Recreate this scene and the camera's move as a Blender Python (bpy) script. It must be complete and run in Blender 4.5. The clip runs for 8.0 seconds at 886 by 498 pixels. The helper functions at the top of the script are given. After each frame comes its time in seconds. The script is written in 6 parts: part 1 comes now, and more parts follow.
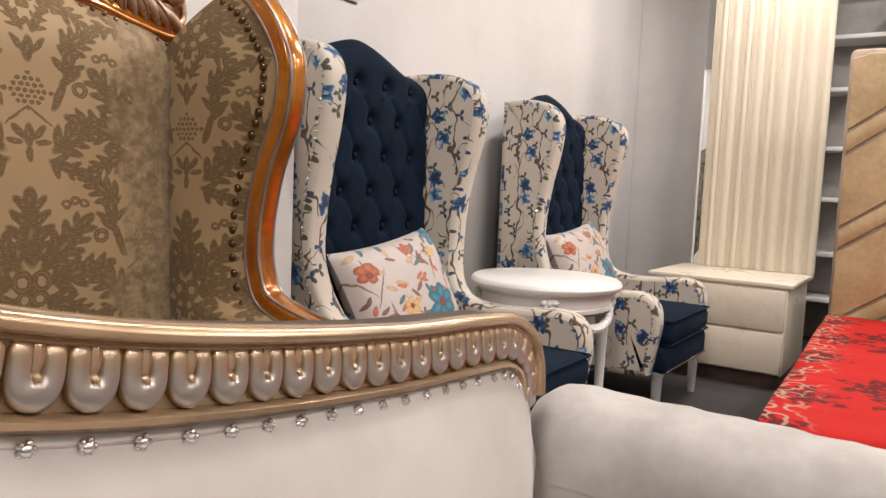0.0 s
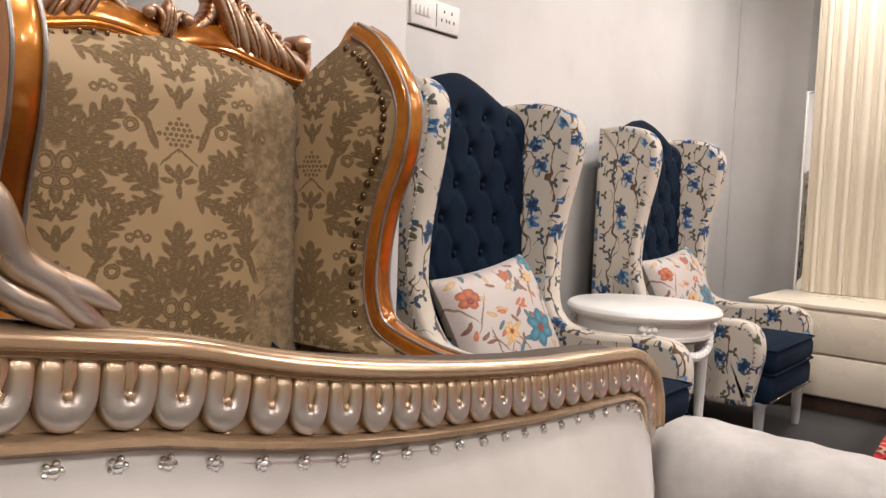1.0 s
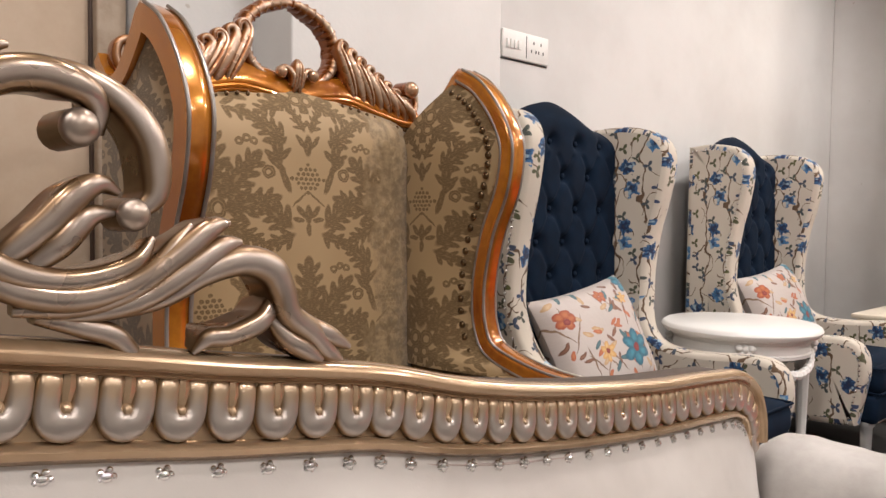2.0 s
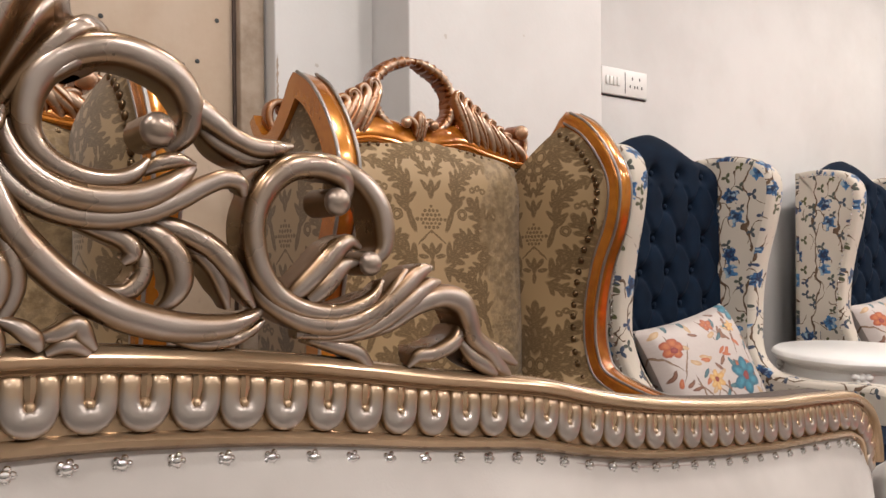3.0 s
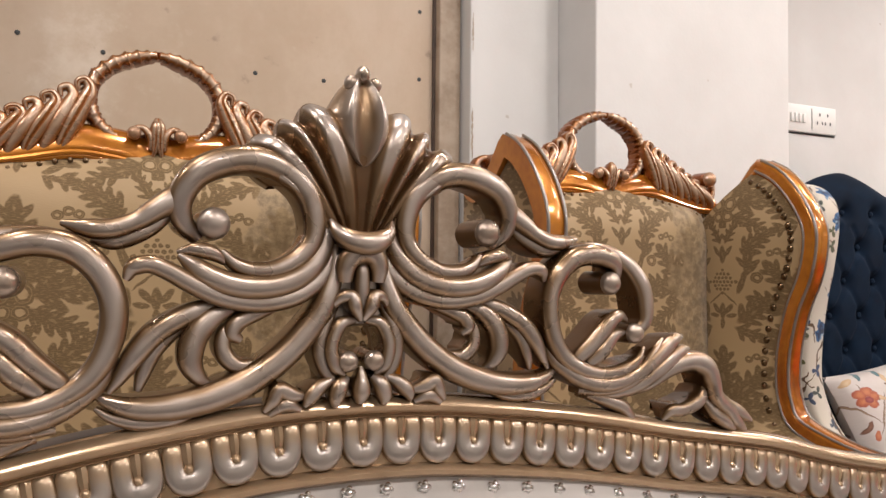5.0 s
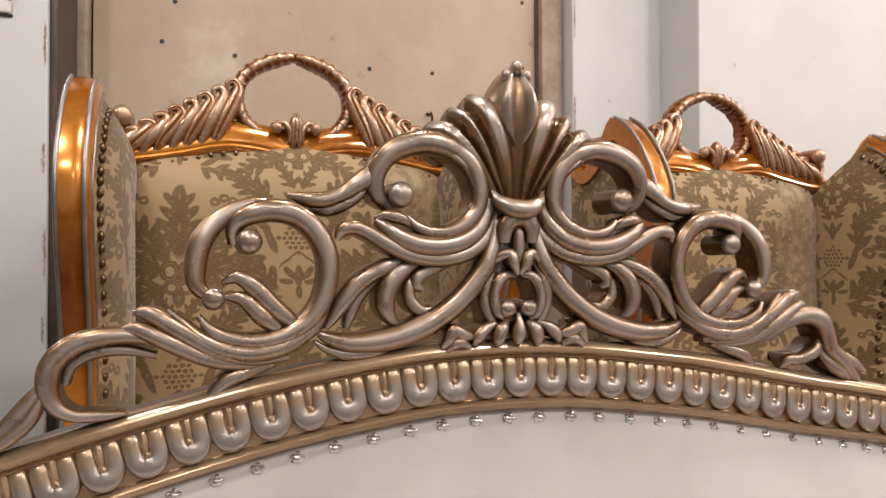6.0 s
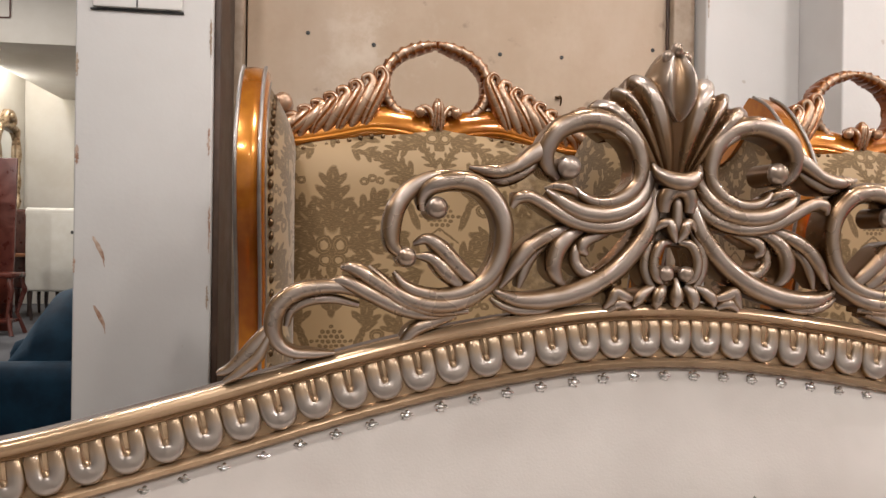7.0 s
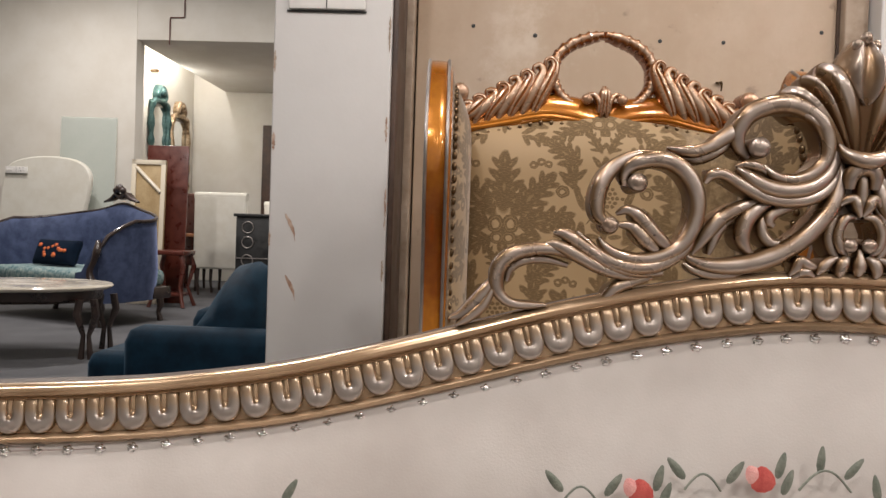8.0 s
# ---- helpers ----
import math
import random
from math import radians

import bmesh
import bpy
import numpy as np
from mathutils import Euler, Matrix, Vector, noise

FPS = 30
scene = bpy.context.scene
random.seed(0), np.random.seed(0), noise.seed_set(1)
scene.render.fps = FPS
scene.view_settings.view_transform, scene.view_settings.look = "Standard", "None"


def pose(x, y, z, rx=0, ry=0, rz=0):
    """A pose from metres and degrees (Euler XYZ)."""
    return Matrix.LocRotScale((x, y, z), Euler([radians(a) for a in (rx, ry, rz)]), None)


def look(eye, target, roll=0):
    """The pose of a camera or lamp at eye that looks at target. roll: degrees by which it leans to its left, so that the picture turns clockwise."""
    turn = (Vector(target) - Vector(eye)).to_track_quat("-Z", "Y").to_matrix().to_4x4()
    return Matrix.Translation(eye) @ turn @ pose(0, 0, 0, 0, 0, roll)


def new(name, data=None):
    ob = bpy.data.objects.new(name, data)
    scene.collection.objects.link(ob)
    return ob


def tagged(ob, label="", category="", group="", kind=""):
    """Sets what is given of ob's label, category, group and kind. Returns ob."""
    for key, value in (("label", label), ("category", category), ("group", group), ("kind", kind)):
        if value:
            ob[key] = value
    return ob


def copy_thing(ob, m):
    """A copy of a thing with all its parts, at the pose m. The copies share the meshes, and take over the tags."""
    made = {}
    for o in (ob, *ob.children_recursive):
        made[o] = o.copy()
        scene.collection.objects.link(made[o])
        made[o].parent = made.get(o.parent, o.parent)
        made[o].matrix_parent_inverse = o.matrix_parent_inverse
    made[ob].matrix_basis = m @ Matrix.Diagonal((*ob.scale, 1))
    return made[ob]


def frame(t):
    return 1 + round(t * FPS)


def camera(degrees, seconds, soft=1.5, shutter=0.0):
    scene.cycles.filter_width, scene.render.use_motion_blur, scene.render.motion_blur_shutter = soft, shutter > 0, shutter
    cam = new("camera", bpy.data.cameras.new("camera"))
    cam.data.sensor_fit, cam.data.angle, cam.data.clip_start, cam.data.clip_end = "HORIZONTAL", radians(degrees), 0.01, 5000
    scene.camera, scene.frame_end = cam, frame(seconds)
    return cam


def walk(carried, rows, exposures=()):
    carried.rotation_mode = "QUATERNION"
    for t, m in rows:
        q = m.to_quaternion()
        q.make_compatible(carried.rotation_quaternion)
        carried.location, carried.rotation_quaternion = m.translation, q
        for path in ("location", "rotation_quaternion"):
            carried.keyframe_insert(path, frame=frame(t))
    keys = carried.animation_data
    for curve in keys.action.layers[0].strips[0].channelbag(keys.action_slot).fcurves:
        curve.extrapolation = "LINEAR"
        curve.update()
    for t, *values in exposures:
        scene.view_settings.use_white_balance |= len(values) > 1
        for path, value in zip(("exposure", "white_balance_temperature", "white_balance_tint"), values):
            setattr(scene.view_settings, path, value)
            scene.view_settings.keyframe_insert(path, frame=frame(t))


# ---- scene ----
cam = camera(61.8, 8.0)
PATH = [
    (0, (0.392, -0.316, 1.026), (2.039, 0.805, 0.846), 2.4),
    (0.5, (0.379, -0.308, 1.032), (1.958, 0.909, 0.878), 2.4),
    (1, (0.309, -0.313, 1.049), (1.818, 0.992, 0.916), 2.2),
    (1.5, (0.249, -0.33, 1.07), (1.687, 1.055, 0.947), 1.5),
    (2.8, (0.089, -0.417, 1.084), (1.287, 1.185, 1.059), -0.3),
    (3, (0.067, -0.427, 1.089), (1.227, 1.202, 1.08), -0.5),
    (3.5, (0.031, -0.436, 1.109), (1.103, 1.253, 1.128), -0.4),
    (4, (-0.008, -0.447, 1.131), (0.97, 1.297, 1.176), -0.0),
    (4.2, (-0.023, -0.456, 1.139), (0.917, 1.309, 1.182), -0.0),
    (5.3, (-0.106, -0.513, 1.123), (0.635, 1.344, 1.179), 0.3),
    (5.5, (-0.124, -0.534, 1.119), (0.569, 1.342, 1.163), -0.1),
    (6, (-0.166, -0.569, 1.105), (0.409, 1.346, 1.137), -0.1),
    (6.5, (-0.199, -0.596, 1.096), (0.246, 1.354, 1.109), 0.2),
    (7, (-0.232, -0.624, 1.086), (0.053, 1.355, 1.08), 0.8),
    (7.5, (-0.268, -0.672, 1.074), (-0.157, 1.325, 1.053), 1.4),
    (8, (-0.313, -0.736, 1.064), (-0.384, 1.262, 1.018), 1.9),
]
EXPOSURES = [(0.0, -0.07), (1.5, -0.05), (3.0, -0.10), (4.0, -0.04), (5.5, 0.03), (7.0, 0.02), (8.0, -0.08)]
walk(cam, [(t, look(eye, target, roll)) for t, eye, target, roll in PATH], EXPOSURES)

# ---- light ----
world = bpy.data.worlds.new("world")
scene.world = world
world.use_nodes = True
world.node_tree.nodes["Background"].inputs[0].default_value = (1.0, 0.93, 0.84, 1)
world.node_tree.nodes["Background"].inputs[1].default_value = 0.02


def downlight(x, y, z, watts, size=0.16, warm=(1.0, 0.938, 0.90)):
    lamp = bpy.data.lights.new("ceiling_lamp", "AREA")
    lamp.shape, lamp.size, lamp.energy, lamp.color = "DISK", size, watts, warm
    ob = new("ceiling_lamp", lamp)
    ob.location = (x, y, z)
    return ob


CEIL = 3.05
# lamps at x -2.1, 4.7 and 5.4 added to brighten pier and end wall
for lx, ly, w in ((-2.1, -0.3, 22), (-0.9, -0.25, 22), (0.3, 0.1, 20), (1.5, 0.1, 20), (2.7, 0.1, 19), (3.9, 0.1, 21), (4.7, 0.5, 29), (5.4, -0.6, 20)):
    downlight(lx, ly, CEIL - 0.03, w)
for lx, ly, w in ((-0.7, -1.6, 24), (1.0, -1.6, 30), (2.6, -1.6, 34), (4.2, -1.6, 34)):
    downlight(lx, ly, CEIL - 0.03, w)
for lx, ly in ((0.2, -3.4), (2.6, -3.4), (5.0, -3.2)):
    downlight(lx, ly, CEIL - 0.03, 24)
for lx, ly in ((-2.6, 3.2), (-4.2, 5.2), (-2.8, 6.6), (-5.4, 7.4)):
    downlight(lx, ly, 4.45, 80)
downlight(-5.25, 11.9, 4.46, 22, 0.25, (1.0, 0.97, 0.93))
downlight(-3.2, 10.6, 3.54, 45)


# ---- materials ----
def nodes_of(name):
    m = bpy.data.materials.new(name)
    m.use_nodes = True
    nt = m.node_tree
    return m, nt, nt.nodes["Principled BSDF"]


def put(nt, sock, val):
    if isinstance(val, bpy.types.NodeSocket):
        nt.links.new(val, sock)
    else:
        sock.default_value = val


def mth(nt, op, a, b=0.0, c=0.0, clamp=False):
    n = nt.nodes.new("ShaderNodeMath")
    n.operation, n.use_clamp = op, clamp
    for s, v in zip(n.inputs, (a, b, c)):
        put(nt, s, v)
    return n.outputs[0]


def vmth(nt, op, a, b=None, out=0):
    n = nt.nodes.new("ShaderNodeVectorMath")
    n.operation = op
    put(nt, n.inputs[0], a)
    if b is not None:
        put(nt, n.inputs[1], b)
    return n.outputs["Value"] if out else n.outputs[0]


def xyz(nt, v):
    n = nt.nodes.new("ShaderNodeSeparateXYZ")
    put(nt, n.inputs[0], v)
    return n.outputs


def vec(nt, x, y, z=0.0):
    n = nt.nodes.new("ShaderNodeCombineXYZ")
    for s, v in zip(n.inputs, (x, y, z)):
        put(nt, s, v)
    return n.outputs[0]


def coord(nt, kind="UV"):
    return nt.nodes.new("ShaderNodeTexCoord").outputs[kind]


def noise_tex(nt, co, scale, detail=3.0, rough=0.55, out="Fac"):
    n = nt.nodes.new("ShaderNodeTexNoise")
    put(nt, n.inputs["Vector"], co)
    n.inputs["Scale"].default_value, n.inputs["Detail"].default_value, n.inputs["Roughness"].default_value = scale, detail, rough
    return n.outputs[out]


def ramp(nt, fac, lo, hi, a=0.0, b=1.0):
    n = nt.nodes.new("ShaderNodeMapRange")
    n.interpolation_type = "SMOOTHSTEP"
    put(nt, n.inputs[0], fac)
    for i, v in enumerate((lo, hi, a, b)):
        n.inputs[1 + i].default_value = v
    return n.outputs[0]


def mixc(nt, fac, a, b):
    n = nt.nodes.new("ShaderNodeMix")
    n.data_type = "RGBA"
    put(nt, n.inputs[0], fac)
    put(nt, n.inputs[6], a if isinstance(a, bpy.types.NodeSocket) else (*a, 1))
    put(nt, n.inputs[7], b if isinstance(b, bpy.types.NodeSocket) else (*b, 1))
    return n.outputs[2]


def bump(nt, bsdf, height, strength, dist=0.002):
    n = nt.nodes.new("ShaderNodeBump")
    n.inputs["Strength"].default_value, n.inputs["Distance"].default_value = strength, dist
    put(nt, n.inputs["Height"], height)
    nt.links.new(n.outputs[0], bsdf.inputs["Normal"])


def plain(name, a, b, rough=0.5, metal=0.0, scale=6.0, fine=80.0, bmp=0.1, coat=0.0, sheen=0.0, rvar=0.1, co="Object"):
    """Two colours in large blotches, a finer grain over them, and a light relief."""
    m, nt, s = nodes_of(name)
    c = coord(nt, co)
    big = noise_tex(nt, c, scale, 4)
    small = noise_tex(nt, c, fine, 3)
    f = mth(nt, "ADD", mth(nt, "MULTIPLY", big, 0.75), mth(nt, "MULTIPLY", small, 0.25))
    nt.links.new(mixc(nt, ramp(nt, f, 0.32, 0.68), a, b), s.inputs["Base Color"])
    put(nt, s.inputs["Roughness"], ramp(nt, big, 0.3, 0.7, max(0.02, rough - rvar), min(1.0, rough + rvar)))
    s.inputs["Metallic"].default_value = metal
    s.inputs["Coat Weight"].default_value = coat
    s.inputs["Coat Roughness"].default_value = 0.12
    s.inputs["Sheen Weight"].default_value = sheen
    if bmp:
        bump(nt, s, small, bmp)
    return m


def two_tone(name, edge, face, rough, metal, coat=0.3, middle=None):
    """Paint rubbed over a carving: silver on the ridges (v near 1), the darker ground colour in grooves and on flanks
    (v near 0). Ridge highlights and groove shade are worked into both tones.
    """
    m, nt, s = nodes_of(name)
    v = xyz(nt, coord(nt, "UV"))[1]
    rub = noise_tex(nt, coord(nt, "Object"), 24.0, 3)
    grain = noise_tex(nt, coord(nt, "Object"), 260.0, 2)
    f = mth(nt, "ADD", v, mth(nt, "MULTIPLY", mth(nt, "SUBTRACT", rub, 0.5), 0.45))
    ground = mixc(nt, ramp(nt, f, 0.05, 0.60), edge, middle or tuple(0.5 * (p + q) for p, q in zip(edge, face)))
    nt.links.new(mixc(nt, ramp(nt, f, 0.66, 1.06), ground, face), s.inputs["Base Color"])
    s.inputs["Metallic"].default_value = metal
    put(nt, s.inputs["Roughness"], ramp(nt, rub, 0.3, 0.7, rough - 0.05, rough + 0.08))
    s.inputs["Coat Weight"].default_value, s.inputs["Coat Roughness"].default_value = coat, 0.08
    bump(nt, s, grain, 0.04, 0.001)
    return m


def lobe_paint():
    """Silver rubbed over gold: the lobes are silver in the middle of their run, gold at both upper ends and flanks."""
    m, nt, s = nodes_of("silver_rubbed_lacquer")
    u, v, _ = xyz(nt, coord(nt, "UV"))
    rub = noise_tex(nt, coord(nt, "Object"), 90.0, 4)
    wob = mth(nt, "MULTIPLY", mth(nt, "SUBTRACT", rub, 0.5), 0.012)
    ends = ramp(nt, mth(nt, "ADD", mth(nt, "ABSOLUTE", mth(nt, "SUBTRACT", u, 0.033)), wob), 0.012, 0.026)
    flank = ramp(nt, mth(nt, "ADD", v, mth(nt, "MULTIPLY", wob, 10.0)), 0.25, 0.90, 1.0, 0.0)
    col = mixc(nt, mth(nt, "MULTIPLY", ends, 0.8), (0.385, 0.332, 0.295), (0.47, 0.325, 0.195))
    nt.links.new(mixc(nt, flank, col, (0.36, 0.230, 0.110)), s.inputs["Base Color"])
    s.inputs["Metallic"].default_value, s.inputs["Roughness"].default_value = 0.65, 0.34
    s.inputs["Coat Weight"].default_value, s.inputs["Coat Roughness"].default_value = 0.4, 0.1
    return m


class Print:
    """Figures of a woven or printed cloth: ellipses and rings gathered into masks on a flat coordinate."""

    def __init__(self, nt, co, after=None):
        self.nt, self.co, self.d, self.last = nt, co, None, after if after is None else after.last

    def _dist(self, x, y, rx, ry, deg):
        n = self.nt.nodes.new("ShaderNodeMapping")
        n.vector_type = "TEXTURE"
        # each figure follows the one before it, which keeps the shader small
        put(self.nt, n.inputs[0], self.co if self.last is None else vmth(self.nt, "ADD", self.co, vec(self.nt, 0.0, 0.0, self.last)))
        n.inputs[1].default_value, n.inputs[2].default_value, n.inputs[3].default_value = (x, y, 0), (0, 0, radians(deg)), (rx, ry, 1)
        return vmth(self.nt, "LENGTH", n.outputs[0], out=1)

    def _take(self, d):
        self.d = d if self.d is None else mth(self.nt, "MINIMUM", self.d, d)
        self.last = mth(self.nt, "MULTIPLY", self.d, 0.0001)

    def leaf(self, x, y, rx, ry, deg=0.0):
        self._take(self._dist(x, y, rx, ry, deg))

    def ring(self, x, y, r, w, squash=1.0, deg=0.0):
        e = self._dist(x, y, r, r * squash, deg)
        self._take(mth(self.nt, "MULTIPLY", mth(self.nt, "ABSOLUTE", mth(self.nt, "SUBTRACT", e, 1.0)), r / w))

    def flower(self, x, y, size, petals, turn=0.0, fat=0.42):
        for k in range(petals):
            a = radians(turn + 360 * k / petals)
            self.leaf(x + size * 0.58 * math.sin(a), y + size * 0.58 * math.cos(a), size * fat, size * 0.52, -math.degrees(a))

    def mask(self, soft=0.12):
        return ramp(self.nt, self.d, 1 - soft, 1 + soft, 1.0, 0.0)


def damask():
    """Cut velvet: palmettes and dotted shields in columns, every other column dropped by half the repeat."""
    m, nt, s = nodes_of("damask_velvet")
    flat = coord(nt, "UV")
    fine = noise_tex(nt, flat, 70.0, 2, 0.5, "Color")
    uv = vmth(nt, "ADD", flat, vmth(nt, "MULTIPLY", vmth(nt, "SUBTRACT", fine, (0.5, 0.5, 0.5)), (0.007, 0.007, 0.0)))
    sep = xyz(nt, uv)
    half, high = 0.215, 0.58
    u = mth(nt, "PINGPONG", mth(nt, "MULTIPLY", sep[0], 0.968), half)
    v = mth(nt, "FLOORED_MODULO", mth(nt, "MULTIPLY", mth(nt, "SUBTRACT", sep[1], 0.767), 1.115), high)
    p = Print(nt, vec(nt, u, v))

    def column(fold, drop):
        def leaf(x, y, rx, ry, deg=0.0):
            y = (y + drop) % high
            p.leaf(*((half - x, y, rx, ry, deg * -1.0) if fold else (x, y, rx, ry, deg)))

        def ring(x, y, r, w, squash=1.0):
            p.ring(half - x if fold else x, (y + drop) % high, r, w, squash)

        def acanthus(x, y, deg, ln, n=4):
            a = radians(deg)
            sx, sy = math.sin(a), math.cos(a)
            leaf(x + sx * ln * 0.46, y + sy * ln * 0.46, ln * 0.135, ln * 0.43, -deg)
            leaf(x + sx * ln * 0.90, y + sy * ln * 0.90, ln * 0.085, ln * 0.17, -deg)
            for k in range(n):
                t = 0.14 + 0.60 * k / max(1, n - 1)
                q = ln * (0.245 - 0.12 * t)
                for w in (-1, 1):
                    b = deg + w * (54 - 18 * t)
                    leaf(x + sx * ln * t + math.sin(radians(b)) * q * 0.78, y + sy * ln * t + math.cos(radians(b)) * q * 0.78, q * 0.345, q, -b)

        # palmette fan over a heart of two rings
        acanthus(0.0, 0.088, 0, 0.150)
        acanthus(0.014, 0.082, 40, 0.140)
        acanthus(0.020, 0.062, 76, 0.130)
        acanthus(0.018, 0.036, 116, 0.100)
        ring(0.016, 0.066, 0.0130, 0.0050, 1.3)
        leaf(0.0, 0.060, 0.006, 0.020)
        ring(0.013, 0.032, 0.0115, 0.0045)
        leaf(0.0, 0.010, 0.011, 0.020)
        for x, y in ((0.062, 0.214), (0.078, 0.222), (0.094, 0.216)):
            ring(x, y, 0.0062, 0.0030)
        # lozenge of dots held by two curled horns
        for r in range(7):
            for c in range(4):
                x = 0.0110 * c + (0.0055 if r % 2 else 0.0)
                if x < 0.008 + 0.0095 * (3.3 - abs(r - 3)):
                    leaf(x, 0.395 + 0.0108 * r, 0.0043, 0.0043)
        leaf(0.020, 0.381, 0.0024, 0.027, 47)
        leaf(0.043, 0.412, 0.0024, 0.020, -12)
        leaf(0.054, 0.428, 0.0080, 0.036, -18)
        leaf(0.072, 0.460, 0.0085, 0.024, -52)
        ring(0.090, 0.440, 0.0105, 0.0048)
        acanthus(0.064, 0.455, 8, 0.095, 3)
        leaf(0.0, 0.505, 0.0090, 0.026)
        leaf(0.016, 0.512, 0.0060, 0.020, -35)
        acanthus(0.052, 0.505, 48, 0.100)
        acanthus(0.006, 0.535, 26, 0.060, 3)
        # lily and side leaves under it
        leaf(0.0, 0.345, 0.0085, 0.022)
        leaf(0.016, 0.350, 0.0070, 0.019, -40)
        leaf(0.024, 0.332, 0.0060, 0.014, -84)
        leaf(0.0, 0.310, 0.0060, 0.016)
        acanthus(0.036, 0.312, 52, 0.115)
        acanthus(0.030, 0.300, 112, 0.085, 3)

    column(False, 0.0)
    column(True, 0.29)
    body = p.mask(0.14)
    weave = noise_tex(nt, vmth(nt, "MULTIPLY", flat, (1.0, 6.0, 1.0)), 110.0, 2)
    worn = noise_tex(nt, flat, 5.0, 4)
    # nap brushed the other way over one side of the back; its shaded sheen is painted as darker colour
    nap = ramp(nt, mth(nt, "ADD", xyz(nt, flat)[0], mth(nt, "MULTIPLY", mth(nt, "SUBTRACT", noise_tex(nt, flat, 11.0, 4), 0.5), 0.26)), 0.155, 0.185)
    nap = mth(nt, "MULTIPLY", nap, ramp(nt, xyz(nt, flat)[0], 0.34, 0.36, 1.0, 0.0))
    rib = ramp(nt, p.d, 0.10, 0.24, 0.62, 1.0)
    fig = mth(nt, "MULTIPLY", mth(nt, "MULTIPLY", body, rib), ramp(nt, weave, 0.30, 0.56, 0.55, 1.0))
    fig = mth(nt, "MULTIPLY", fig, mth(nt, "SUBTRACT", 1.0, mth(nt, "MULTIPLY", nap, 0.7)))
    ground = mixc(nt, worn, (0.290, 0.190, 0.090), (0.345, 0.235, 0.120))
    ground = mixc(nt, mth(nt, "MULTIPLY", nap, 0.8), ground, mixc(nt, ramp(nt, noise_tex(nt, flat, 42.0, 5, 0.7), 0.36, 0.64), (0.120, 0.076, 0.034), (0.300, 0.208, 0.110)))
    figure = mixc(nt, weave, (0.078, 0.044, 0.013), (0.145, 0.088, 0.033))
    nt.links.new(mixc(nt, fig, ground, figure), s.inputs["Base Color"])
    put(nt, s.inputs["Roughness"], ramp(nt, body, 0.0, 1.0, 0.60, 0.85))
    s.inputs["Sheen Weight"].default_value = 0.40
    s.inputs["Sheen Roughness"].default_value = 0.4
    bump(nt, s, weave, 0.3, 0.001)
    return m


def polar_petals(nt, p, pos, petals, depth):
    d = vmth(nt, "SUBTRACT", p, pos)
    x, y, _ = xyz(nt, d)
    ang = mth(nt, "ARCTAN2", y, x)
    wav = mth(nt, "COSINE", mth(nt, "MULTIPLY", ang, float(petals)))
    return mth(nt, "DIVIDE", vmth(nt, "LENGTH", d, out=1), mth(nt, "ADD", mth(nt, "MULTIPLY", wav, depth), 1.0)), ang


def voronoi(nt, co, scale, rand=1.0):
    n = nt.nodes.new("ShaderNodeTexVoronoi")
    n.voronoi_dimensions = "2D"
    put(nt, n.inputs["Vector"], co)
    n.inputs["Scale"].default_value = scale
    n.inputs["Randomness"].default_value = rand
    return n


